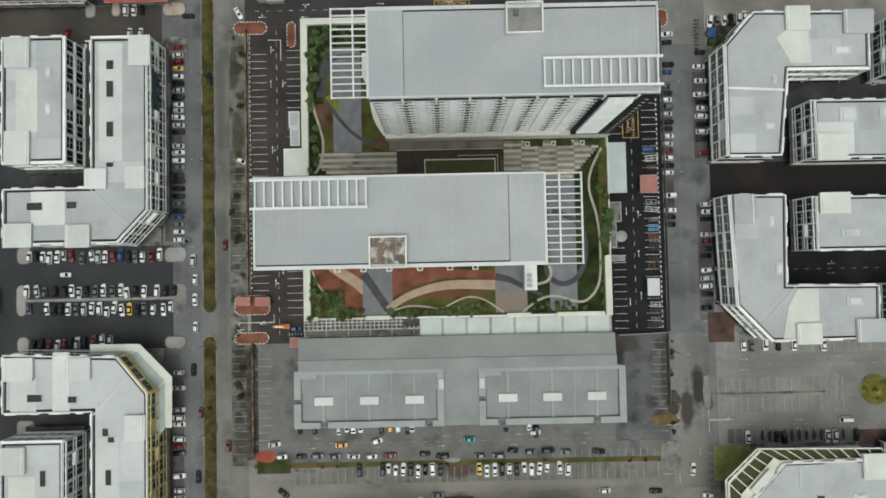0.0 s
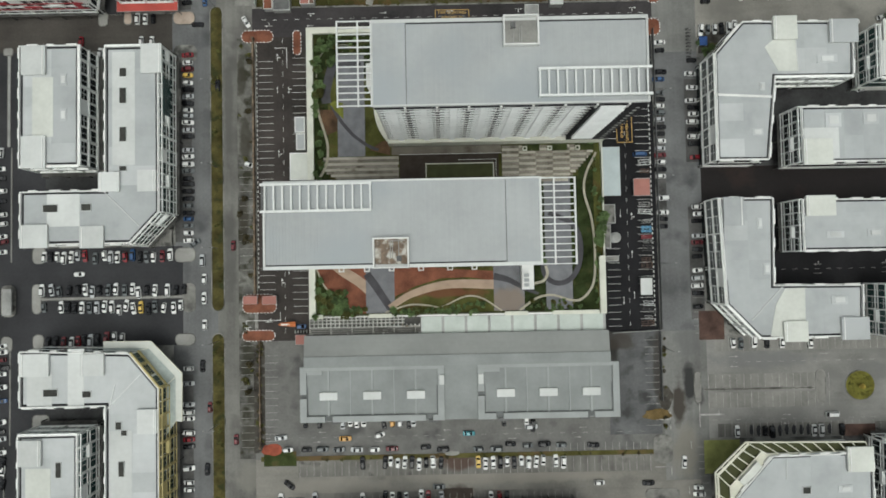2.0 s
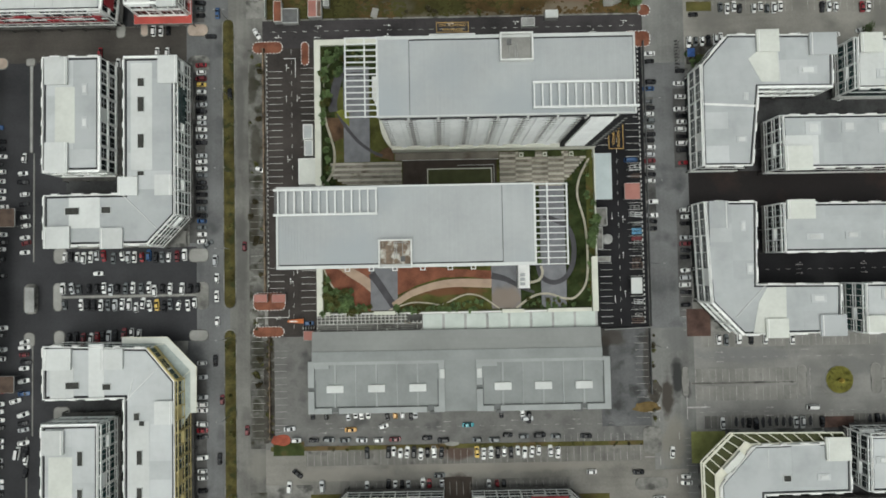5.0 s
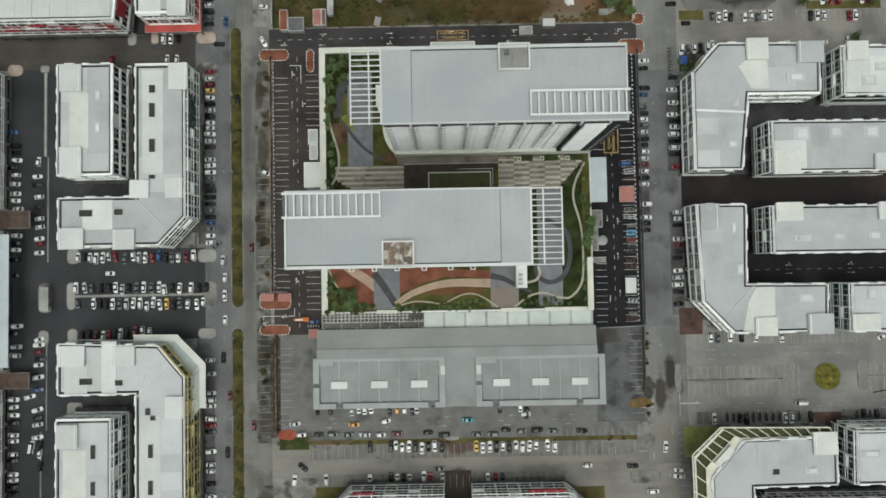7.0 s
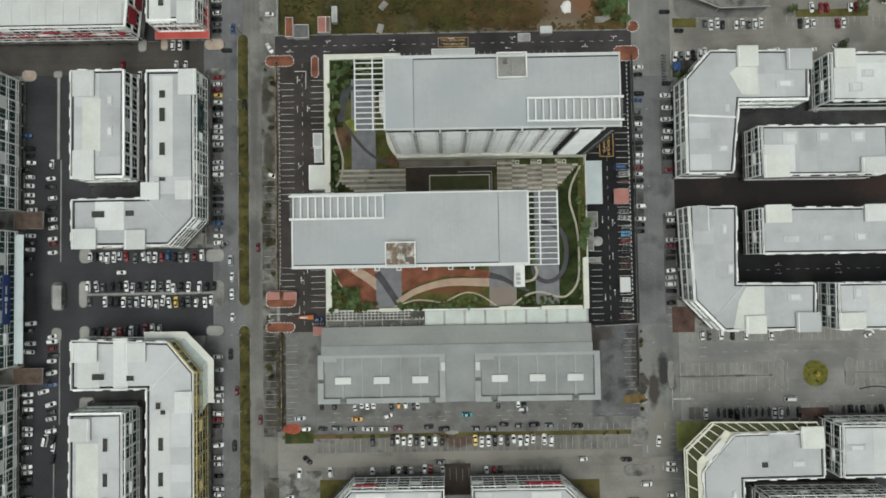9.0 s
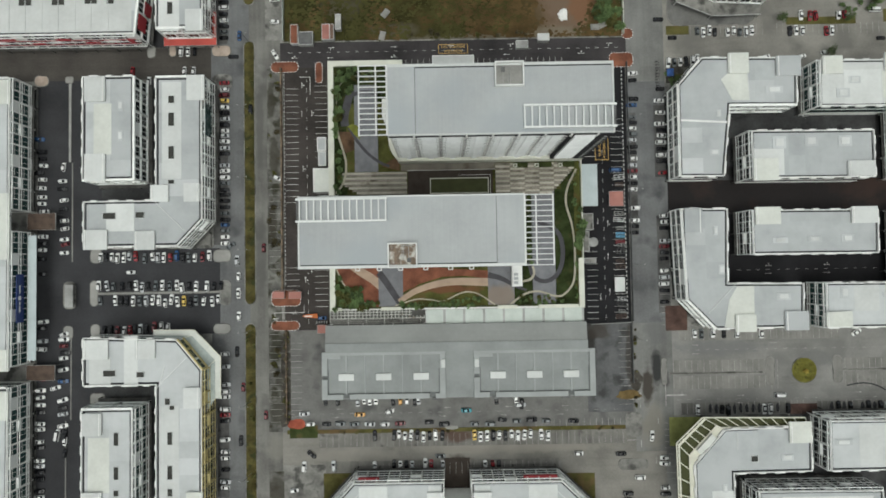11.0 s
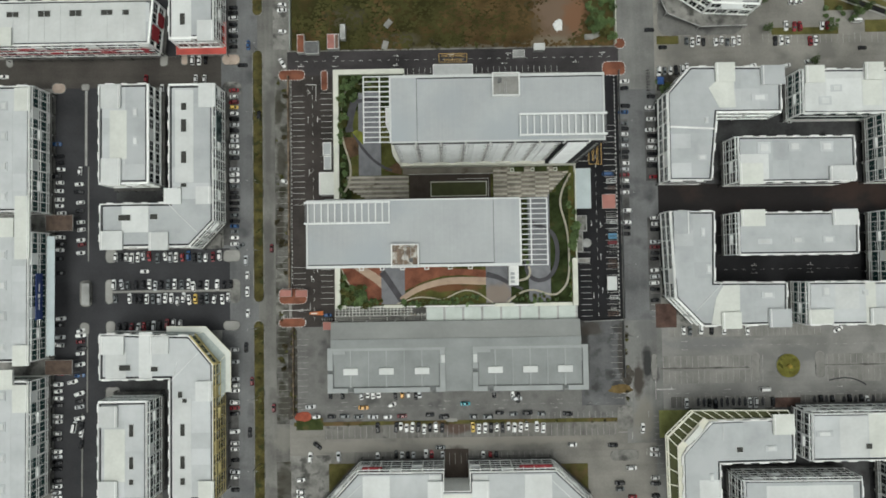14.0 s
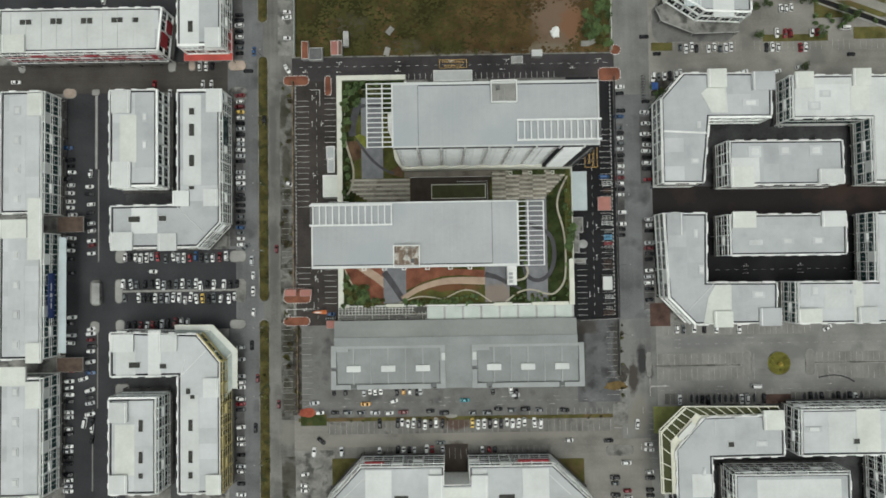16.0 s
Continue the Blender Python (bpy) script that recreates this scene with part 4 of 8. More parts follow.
# far west long row in three parts
for y0, y1, bx in ((25.6, 77.2, ((50, 163, 78, 200), (52, 344, 78, 378))), (-35.6, 17.0, ((4, 380, 52, 410), (52, 380, 78, 447), (50, 590, 78, 622))), (-92.6, -43.6, ((4, 630, 52, 660), (50, 655, 78, 698), (48, 845, 78, 876)))):
    shop([(-187.0, y0), (-169.5, y0), (-169.5, y1), (-187.0, y1)], 14, "long pale-roofed shop row with tall glass fronts", [(1, "deep"), (3, "flat"), (0, "flat"), (2, "flat")],
         sheets=[(-183.5, -176.5, y0 + 2, y1 - 2, ROOF_PALE)], vents=[(-181.5, -178.5, y0 + k * 12.5 + 4, y0 + k * 12.5 + 8) for k in range(4)], panes=GLASS_TEAL,
         boxes=[(-188.0 + 0.25 * (a + 2), -188.0 + 0.25 * c - 0.4, (472 - d) * 0.246, (472 - b) * 0.246, C) for a, b, c, d in bx], roof=ROOF_PALE,
         awning=(-165.9, -162.6, -34, 15.5, 8.5, CANOPY_BLUE) if y1 == 17.0 else None)
# red-trimmed blocks to the north-west
shop([(-188.0, 94.0), (-120.8, 94.0), (-119.0, 112.4), (-188.0, 112.4)], 14, "white shop block with red and white framed front", [(0, "deep"), (1, "frame"), (2, "flat"), (3, "flat")],
     sheets=[(-187.1, -121.9, 95.1, 111.5, W)], boxes=[(-186.3, -176.9, 93.9, 101.1, C)], wells=[(-179.4, -174.1, 105.7, 108.2), (-166.4, -161.1, 105.7, 108.5), (-153.4, -148.1, 105.7, 108.5), (-140.4, -135.3, 106.0, 108.5), (-131.7, -128.6, 105.9, 108.4)], seams=[(x, 95.4, x, 111.2) for x in (-183.2, -176.8, -170.2, -163.8, -157.2, -150.8, -144.2, -137.8, -131.2)])
shop([(-112.3, 96.2), (-93.9, 96.2), (-93.8, 150), (-112.3, 150)], 14, "white shop block above a red canopy", [(0, "frame"), (1, "deep"), (2, "flat"), (3, "flat")],
     sheets=[(-111.3, -103.1, 94.8, 115.6, W)], boxes=[(-100.1, -93.6, 94.6, 102.8, W)], wells=[(-107.9, -105.5, 101.4, 106.5)], walk=0.6)
# east rows
shop([(92.3, 70.0), (101.9, 80.6), (139.0, 80.0), (138.5, 61.5), (112.3, 61.7), (109.2, 33.8), (92.1, 34.0)][::-1], 14, "grey-roofed corner shop block with white framed front", [(0, "flat"), (1, "flat"), (2, "frame"), (3, "flat"), (4, "flat"), (5, "flat"), (6, "deep")],
     polys=[(C, (112.5, 74.7), (119.5, 74.6), (120.1, 63.5), (113.5, 63.6), (109.1, 71.8))], boxes=[(112.0, 119.5, 74.2, 81.7, C), (130.7, 139.8, 72.8, 80.2, G)], vents=[(126.5, 133.3, 66.0, 68.9), (107.0, 108.7, 57.1, 59.9), (103.9, 107.6, 42.0, 44.4)], seams=[(93.0, 56.0, 111.6, 54.9, 0.75), (111.4, 54.9, 111.6, 57.6, 0.6), (119.5, 74.9, 120.1, 63.5)], wings=[(93.2, 108.2, 35.1, 59.0), (115, 137.6, 62.6, 79.0)], panes=GLASS_PALE, walk=0.6, deep=0.55, bay=6.0)
shop([(92.1, 21.3), (110.0, 21.0), (109.2, -8.0), (138.6, -8.4), (138.0, -25.2), (104.2, -25.4), (93.4, -14.0)], 14, "grey-roofed corner shop block with white roof pergola", [(0, "frame"), (1, "flat"), (2, "flat"), (3, "flat"), (4, "flat"), (5, "flat"), (6, "deep")],
     polys=[(C, (112.8, -9.2), (119.4, -9.0), (119.1, -25.1), (107.5, -24.9), (109.7, -14.2))], boxes=[(111.7, 119.1, -26.4, -20.2, C), (130.7, 139.3, -26.1, -19.2, G), (93.2, 99.5, 12.2, 21.2, G)], vents=[(128.0, 133.4, -14.7, -11.8), (105.9, 108.3, -4.4, -0.6), (104.3, 106.0, 10.8, 14.4)], seams=[(112.1, -8.5, 101.6, -19.4)], wings=[(93.4, 108.4, -6, 20.0), (113, 137.2, -24.2, -9.4)], panes=GLASS_PALE, walk=0.6, deep=0.55, bay=6.0)
shop([(120.4, 32.8), (168.0, 32.6), (168.0, 51.0), (120.4, 51.4)], 14, "grey-roofed inner shop row with balcony frames", [(3, "deep"), (2, "flat"), (1, "flat"), (0, "flat")],
     boxes=[(120.5, 129.7, 31.9, 40.1, C), (157.2, 167.2, 33.2, 38.6, W)], vents=[(128.4, 133.7, 44.3, 49.0), (141.1, 146.2, 45.0, 49.1), (154.0, 159.3, 44.7, 48.9)], sheets=[(121.2, 132.8, 33.9, 44.2, W)])
shop([(119.6, 3.2), (168.0, 3.0), (168.4, 19.9), (119.6, 20.3)], 14, "grey-roofed inner shop row with balcony frames", [(3, "deep"), (2, "flat"), (1, "flat"), (0, "flat")],
     boxes=[(120.6, 129.9, 14.9, 21.2, C), (157.8, 167.4, 14.8, 20.8, W)], vents=[(127.3, 133.1, 7.3, 9.5), (140.8, 146.1, 7.6, 10.0), (153.8, 158.7, 7.4, 10.3)], sheets=[(120.4, 156.7, 4.3, 15.6, G)])
shop([(147.6, 60.6), (181.0, 60.4), (181.0, 33.2), (206, 33.0), (206, 78.3), (147.8, 78.8)], 14, "white-roofed shop block with teal glass front", [(5, "deep"), (1, "deep"), (0, "flat"), (2, "flat"), (3, "flat"), (4, "flat")],
     boxes=[(148.7, 156.1, 73.3, 79.9, C), (173.0, 180.3, 74.1, 80.9, C)], sheets=[(157.3, 171.8, 61.3, 74.8, W), (172.2, 180.2, 63.6, 74.1, C)], panes=GLASS_TEAL, roof=ROOF_WHITE, vents=[(159.1, 163.7, 69.4, 72.3), (154.1, 159.3, 63.9, 67.6)])
shop([(147.2, -8.4), (180.6, -8.6), (181.0, 20.4), (206, 20.2), (206, -25.8), (147.0, -25.6)][::-1], 14, "white-roofed shop block with teal glass front", [(0, "flat"), (1, "flat"), (2, "flat"), (3, "deep"), (4, "flat"), (5, "deep")],
     boxes=[(146.5, 156.1, -25.0, -19.7, C), (171.6, 179.6, -25.4, -19.4, W)], sheets=[(170.3, 174.4, -25.9, -8.9, C), (158.0, 167.6, -19.4, -9.4, W)], panes=GLASS_TEAL, roof=ROOF_PALE, vents=[(152.6, 156.0, -14.5, -9.8), (169.0, 171.3, -14.1, -11.7)])
shop([(106.4, -63.8), (139.4, -63.2), (139.2, -80.2), (109.4, -80.6), (109.0, -140), (94.4, -140), (94.4, -76.8)], 14, "grey-roofed shop block with cream framed chamfered corner", [(0, "flat"), (6, "flat"), (1, "flat"), (5, "flat"), (2, "flat"), (3, "flat"), (4, "flat")],
     boxes=[(130.8, 138.9, -69.0, -61.4, C)], sheets=[(119.1, 129.1, -78.4, -63.1, G), (100.8, 109.2, -96.6, -87.2, W)], vents=[(127.7, 132.3, -76.1, -73.7), (104.9, 106.6, -87.8, -84.5)], wells=[(115.9, 118.7, -76.4, -74.0)], casing=FRAME_CREAM, seams=[(111.1, -65.3, 110.9, -71.6)])
shop([(146.8, -61.4), (206, -61.4), (206, -140), (181, -140), (181, -80.2), (146.4, -80.2)], 14, "white-roofed shop block with framed glass fronts", [(0, "flat"), (5, "deep"), (3, "flat"), (1, "deep"), (2, "flat"), (4, "deep")],
     sheets=[(157.8, 168.9, -79.0, -62.6, W), (169.5, 179.4, -79.1, -61.6, C)], roof=ROOF_PALE, vents=[(148.2, 155.1, -70.7, -68.2)], wells=[(167.9, 170.6, -75.8, -73.4)])
shop([(118.6, -87.6), (166.0, -87.8), (166.0, -140), (118.6, -140)], 14, "pale-roofed inner shop row with balcony frames", [(3, "deep"), (2, "deep"), (0, "flat"), (1, "flat")], sheets=[(127.6, 162.3, -97.8, -89.9, W)])
# southern block with paired chamfered corners
shop([(-36.6, -82.2), (-1.8, -82.2), (-1.8, -89.8), (8.6, -89.8), (8.6, -82.4), (43.4, -82.4), (58.6, -97.0), (60, -140), (-50, -140), (-50, -96.5)], 14, "pale-roofed shop block with chamfered corners and red trim", [(3, "deep"), (4, "deep"), (0, "flat"), (1, "flat"), (2, "flat"), (8, "deep"), (9, "deep")],
     sheets=[(-34.6, -23.8, -118, -83.6, W), (-23.5, -8.2, -118, -83.6, ROOF_PALE), (-7.9, -3.2, -118, -83.6, W), (-3.0, 9.8, -118, -91.2, C), (10.0, 15.8, -118, -83.8, W), (16.0, 30.4, -118, -83.8, ROOF_PALE), (30.9, 41.6, -118, -83.8, W)], boxes=[(-8.2, -2.4, -97, -86.0, W), (9.6, 16.0, -97, -86.2, W)], wells=[(-22.7, -16.6, -96.5, -94.0), (20.5, 27.5, -96.5, -94.0)], seams=[(-23.7, -118, -23.7, -83.6), (30.7, -118, 30.7, -83.8), (41.7, -86.4, 50.4, -94.6), (-34.6, -86.4, -43.4, -94.6)])
# block at the north-east edge
shop([(99.0, 116.0), (112.0, 107.4), (131.4, 106.4), (131.4, 150), (99, 150)], 14, "grey-roofed corner block with slanted front", [(0, "frame"), (1, "frame"), (2, "flat"), (3, "flat"), (4, "deep")], sheets=[(115.4, 124.3, 104.4, 111.8, W)])



porch = thing("porch_roof", 112, 104, 0, "brown-grey flat porch roof along the corner block", "canopy")
rim = [(94.6, 113.2), (97.0, 107.4), (111.2, 101.4), (131.2, 101.8), (131.2, 106.2), (112.2, 107.2), (99.4, 115.6)]
rim = [(x - 112, y - 104) for x, y in rim]
bm = bmesh.new()
prism(bm, rim, 4.0, 4.15)
part("roof", bm, CONCRETE_OLD, porch)
bm = bmesh.new()
for p, q in zip(rim[:3], rim[1:4]):
    beam(bm, (*p, 4.1), (*q, 4.1), 0.3, 0.4)
part("fascia", bm, PLASTER_GREY, porch)
for x, y in rim[:4]:
    bm = bmesh.new()
    beam(bm, (x, y + 0.4, 0), (x, y + 0.4, 4.0), 0.3, 0.3)
    part("post", bm, PLASTER_GREY, porch)
glazing = thing("roof_glazing", 106.6, 112.2, 14.0, "pale teal roof glazing with white bars", "skylight")
bm = bmesh.new()
box(bm, -3.4, 3.4, -3.0, 3.0, 0.0, 0.3)
part("pane", bm, CANOPY_BLUE, glazing)
for k in range(6):
    bm = bmesh.new()
    box(bm, -3.5 + 1.36 * k, -3.3 + 1.36 * k, -3.1, 3.1, 0.3, 0.45)
    part("bar", bm, STEEL_WHITE, glazing)


# ---- podium with roof garden ----
DECK = 9.5
podium = thing("podium", 0, 0, 0, "white podium with a landscaped roof garden", "building")
bm = bmesh.new()
box(bm, -45.5, 54.6, -16.4, 70.0, 0, DECK - 0.4)
box(bm, -45.5, -16.0, 70.0, 83.0, 0, DECK - 0.4)
part("wall", bm, PLASTER, podium)
bm = bmesh.new()
box(bm, -45.0, 54.0, -15.8, 69.5, DECK - 0.5, DECK)
box(bm, -45.0, -16.5, 69.5, 82.4, DECK - 0.5, DECK)
part("deck", bm, GRASS_LUSH, podium, "lawn of the roof garden")
for a in ((-45.6, -43.4, -16.5, 83.1), (-43.4, -15.9, 81.0, 83.1), (52.6, 54.7, -16.5, 3.0), (54.3, 54.7, 3.0, 70.1), (-43.4, -41.0, -16.5, -15.2), (-25.4, -17.8, -16.5, -15.2), (20.4, 28.2, -16.5, -15.2), (36.6, 52.2, -16.5, -15.2)):
    bm = bmesh.new()
    box(bm, *a, DECK - 0.4, DECK + 1.0)
    part("parapet", bm, PLASTER_CREAM, podium, "broad cream-white parapet")


for x0, x1 in ((-41.0, -25.4), (-17.8, 20.4), (28.2, 36.6)):
    bm = bmesh.new()
    box(bm, x0, x1, -15.5, -15.4, DECK - 0.1, DECK + 0.9)
    for k in range(int((x1 - x0) / 1.8)):
        box(bm, x0 + k * 1.8, x0 + k * 1.8 + 0.08, -15.55, -15.35, DECK - 0.1, DECK + 1.0)
    part("balustrade", bm, GUTTER_GREY, podium, "thin dark balustrade")


def patch(name, pts, z, material, label):
    bm = bmesh.new()
    prism(bm, pts, DECK - 0.1, DECK + z)
    return part(name, bm, material, podium, label)


def rect(x0, x1, y0, y1):
    return [(x0, y0), (x1, y0), (x1, y1), (x0, y1)]


def curve_pts(keys, n=14):
    """A smooth line through a few key points."""
    out = []
    k = [Vector(p) for p in keys]
    k = [2 * k[0] - k[1]] + k + [2 * k[-1] - k[-2]]
    for i in range(1, len(k) - 2):
        for j in range(n):
            t = j / n
            out.append(0.5 * ((2 * k[i]) + (k[i + 1] - k[i - 1]) * t + (2 * k[i - 1] - 5 * k[i] + 4 * k[i + 1] - k[i + 2]) * t * t + (3 * k[i] - k[i - 1] - 3 * k[i + 1] + k[i + 2]) * t ** 3))
    return out + [k[-2]]


def ribbon(name, keys, width, z, material, label, w1=None):
    """A curved band of paving or edging on the deck."""
    line = curve_pts(keys)
    bm = bmesh.new()
    rows = []
    for i, p in enumerate(line):
        d = (line[min(i + 1, len(line) - 1)] - line[max(i - 1, 0)]).normalized()
        s = Vector((-d.y, d.x)) * (width + ((w1 or width) - width) * i / len(line)) / 2
        rows.append([bm.verts.new((q.x, q.y, h)) for q, h in ((p - s, DECK - 0.1), (p - s, DECK + z), (p + s, DECK + z), (p + s, DECK - 0.1))])
    for a, b in zip(rows, rows[1:]):
        for k in range(3):
            bm.faces.new((a[k], b[k], b[k + 1], a[k + 1]))
    bm.faces.new(rows[0])
    bm.faces.new(rows[-1][::-1])
    bmesh.ops.recalc_face_normals(bm, faces=bm.faces[:])
    return part(name, bm, material, podium, label)


# north-west garden
patch("planting_bed", rect(-43.3, -38.5, 28.5, 81.0), 0.03, GROUNDCOVER, "dark planting bed")
patch("planting_bed", rect(-38.5, -16.6, 66.0, 81.0), 0.034, GROUNDCOVER, "dark planting bed")
patch("paving", rect(-35.3, -26.0, 38.5, 73.5), 0.06, SLAB, "grey slab walk")
ribbon("edging", [(-43.0, 30.2), (-41.0, 32.4), (-39.1, 36.8), (-38.8, 42.5), (-39.9, 47.2), (-41.6, 53.0), (-42.5, 58.5)], 0.8, 0.3, EDGE_CREAM, "cream curved edging")
ribbon("edging", [(-42.4, 66.0), (-42.0, 70.8), (-40.1, 74.5), (-36.7, 76.7), (-33.0, 77.2), (-28.3, 76.2)], 0.45, 0.2, EDGE_WORN, "weathered curved edging")
ribbon("paving", [(-36.4, 71.6), (-38.0, 66.0), (-39.2, 60.5), (-39.0, 57.0)], 3.0, 0.08, SLAB_DARK, "charcoal curved path", 3.2)
ribbon("paving", [(-37.2, 56.4), (-35.2, 52.6), (-33.4, 49.8), (-29.7, 45.6), (-25.1, 42.2), (-21.5, 40.6)], 1.3, 0.1, SLAB_DARK, "charcoal curved path", 1.0)
ribbon("paving", [(-36.0, 69.5), (-32.0, 70.6), (-27.0, 70.2)], 1.5, 0.1, SLAB_DARK, "charcoal curved path")
patch("planting_bed", [(-41.9, 54.9), (-36.9, 54.7), (-35.4, 51.8), (-35.4, 47.5), (-38.9, 46.0), (-40.4, 50.0)], 0.05, BROWN_BED, "rust-brown groundcover bed")
patch("planting_bed", [(-37.9, 56.9), (-36.1, 57.9), (-33.3, 56.8), (-33.2, 51.4), (-35.9, 54.2)], 0.13, GRASS_BRIGHT, "yellow-green groundcover")
patch("planting_bed", rect(-25.9, -17.4, 38.6, 55.5), 0.05, GRASS_LUSH, "olive lawn beside the walk")
patch("planting_bed", [(-24.5, 40.6), (-17.4, 38.7), (-17.4, 44.5), (-20.5, 43.4)], 0.065, BROWN_BED, "rust-brown groundcover bed")
# plaza of stone pavers in bands, pale and dark, round the pool court
for x0, x1, y1 in ((-40.4, -14.6, 38.2), (20.6, 51.8, 41.0)):
    y, i = 28.66, 0
    rng = random.Random(int(x0))
    while y < y1:
        x, j = x0 + max(0.0, (1.6 if x0 < -20 else 0.0) * (33.2 - y)), 0
        edge = x1 - max(0.0, (0.9 if x0 > 0 else 0.0) * (38.4 - y))
        while x < edge - 0.4:
            wdt = 5.8 if x0 > 0 else rng.choice((6.0, 7.5, 9.0))
            bm = bmesh.new()
            box(bm, x + 0.02, min(x + wdt, edge) - 0.02, y + 0.02, y + 0.93, DECK - 0.1, DECK + 0.07)
            part("paver", bm, PAVER if (i + (j % 2 if x0 > 0 else 0)) % 2 else PAVER_DARK, podium)
            x += wdt
            j += 1
        y += 0.97
        i += 1
patch("court", rect(-14.4, 19.5, 22.5, 38.7), 0.03, COURT_DARK, "dark brown pool court")
patch("pool", rect(-5.2, 17.5, 29.7, 35.3), 0.09, POOL, "shallow green pool")
bm = bmesh.new()
ring(bm, rect(-5.5, 17.8, 29.4, 35.6), rect(-5.2, 17.5, 29.7, 35.3), DECK, DECK + 0.45)
part("pool_edge", bm, PLASTER_CREAM, podium)
bm = bmesh.new()
for x in [-14 + 1.2 * i for i in range(29)]:
    box(bm, x, x + 0.06, 38.6, 38.66, DECK, DECK + 1.1)
box(bm, -14.4, 20.4, 38.58, 38.68, DECK + 1.05, DECK + 1.15)
part("railing", bm, STEEL_WHITE, podium)
patch("court", rect(-17.0, 20.4, 38.72, 45.0), 0.05, PAVER_DARK, "dark walk under the tower")
for x0, x1 in ((27.5, 33.5), (36.0, 43.0), (45.5, 52.0)):
    patch("planting_bed", rect(x0, x1, 39.2, 45.0), 0.16, GRASS_DARK, "dark planting bed under the tower")
    bm = bmesh.new()
    ring(bm, rect(x0 + 0.2, x0 + 1.7, 39.3, 40.8), rect(x0 + 0.5, x0 + 1.4, 39.6, 40.5), DECK, DECK + 0.65)
    part("planter", bm, PLASTER_CREAM, podium, "white square planter")
bm = bmesh.new()
for q in ((5.6, 18.5, 36.5, 36.6), (5.6, 18.5, 28.5, 28.6), (18.4, 18.5, 28.6, 36.5)):
    box(bm, *q, DECK + 1.0, DECK + 1.12)
for k in range(8):
    for y in (28.5, 36.5):
        box(bm, 5.6 + k * 1.83, 5.68 + k * 1.83, y, y + 0.08, DECK, DECK + 1.0)
    box(bm, 18.42, 18.5, 28.7 + k * 1.1, 28.78 + k * 1.1, DECK, DECK + 1.0)
part("railing", bm, STEEL_WHITE, podium)
# east garden
patch("planting_bed", rect(51.5, 54.2, 3.2, 38.6), 0.04, GRASS_LUSH, "planting bed along the parapet")
patch("planting_bed", rect(46.5, 52.2, -15.2, 38.6), 0.03, GROUNDCOVER, "dark planting bed")
patch("lawn", rect(26.0, 46.5, -15.2, 30.5), 0.02, GROUNDCOVER, "dark lawn beneath the roof pergola")
patch("paving", rect(34.6, 43.6, -14.8, 30.5), 0.06, SLAB, "grey slab walk")
ribbon("paving", [(33.4, 2.0), (34.6, -3.6), (38.5, -6.0), (43.0, -4.6), (46.0, 0.5), (46.5, 8), (44, 14), (36, 18)], 1.7, 0.09, SLAB_DARK, "charcoal curved path")
ribbon("edging", [(52.7, 38.3), (49.2, 31.3), (48.3, 24.8), (50.6, 15.4), (51.4, 5.2), (50.7, -5.9), (46.8, -11.3), (42.8, -11.8), (36.7, -10.0), (31.2, -11.0), (25.5, -14.9)], 0.75, 0.3, EDGE_CREAM, "cream curved edging")
ribbon("edging", [(34.6, 0.0), (35.1, -2.8), (33.7, -5.1), (30.4, -6.0)], 0.9, 0.25, EDGE_CREAM, "cream curved edging")
# south garden
patch("paving", rect(-43.2, -26.5, -15.0, 12.0), 0.03, BRICK_RED, "red-brown paving")
patch("planting_bed", [(-43.3, -15.1), (-30.5, -15.1), (-36.0, -11.0), (-40.5, -6.0), (-43.3, 0.0)], 0.07, GRASS_DARK, "dark planting bed")
ribbon("edging", [(-43.2, 0.5), (-40.5, -5.5), (-36.0, -10.6), (-30.0, -14.6)], 0.5, 0.25, EDGE_CREAM, "cream curved edging")
patch("paving", rect(-26.5, -16.8, -15.0, 12.0), 0.07, SLAB, "grey slab walk")
patch("lawn", rect(-16.8, 16.8, -15.0, 12.0), 0.025, GRASS_LUSH, "olive lawn")
patch("paving", [(-16.8, 0.5), (-16.8, -9.5), (-10, -6.2), (-1, -3.6), (8, -3.4), (16.8, -4.6), (16.8, -1.4), (4, -0.6), (-6, 0.5)], 0.045, BRICK_RED, "red-brown paving")
ribbon("paving", [(-38.0, 2.5), (-33.5, -1.0), (-29.0, -4.0), (-25.5, -7.0)], 3.4, 0.06, PATH_TAN, "tan curved path")
ribbon("paving", [(-26.2, -1.6), (-23.6, -5.2), (-20.6, -9.8), (-17.6, -14.4)], 2.7, 0.1, SLAB_DARK, "charcoal curved path", 2.4)
ribbon("paving", [(-18.5, -13.2), (-12.0, -9.2), (-4.0, -6.6), (4.0, -5.6), (16.8, -6.0)], 2.0, 0.12, PATH_TAN, "tan curved path", 3.2)
patch("paving", rect(16.8, 27.2, -15.0, 12.0), 0.07, SLAB, "grey slab walk")
ribbon("paving", [(16.9, -3.2), (22, -4.6), (27.5, -7.6), (32, -9.5)], 2.4, 0.1, SLAB_DARK, "charcoal curved path", 0.8)
ribbon("edging", [(-20, -14.8), (-12.0, -12.4), (-6.0, -12.6), (-1.0, -13.2), (6.0, -10.2), (10.0, -9.8), (14.0, -11.2), (19.5, -15.0)], 0.5, 0.3, EDGE_CREAM, "cream curved edging")
bm = bmesh.new()
for x in (-35.6, -27, -18.6, -8.6, 1.2, 9.5):
    ring(bm, rect(x, x + 1.9, -0.9, 1.0), rect(x + 0.35, x + 1.55, -0.55, 0.65), DECK, DECK + 0.6)
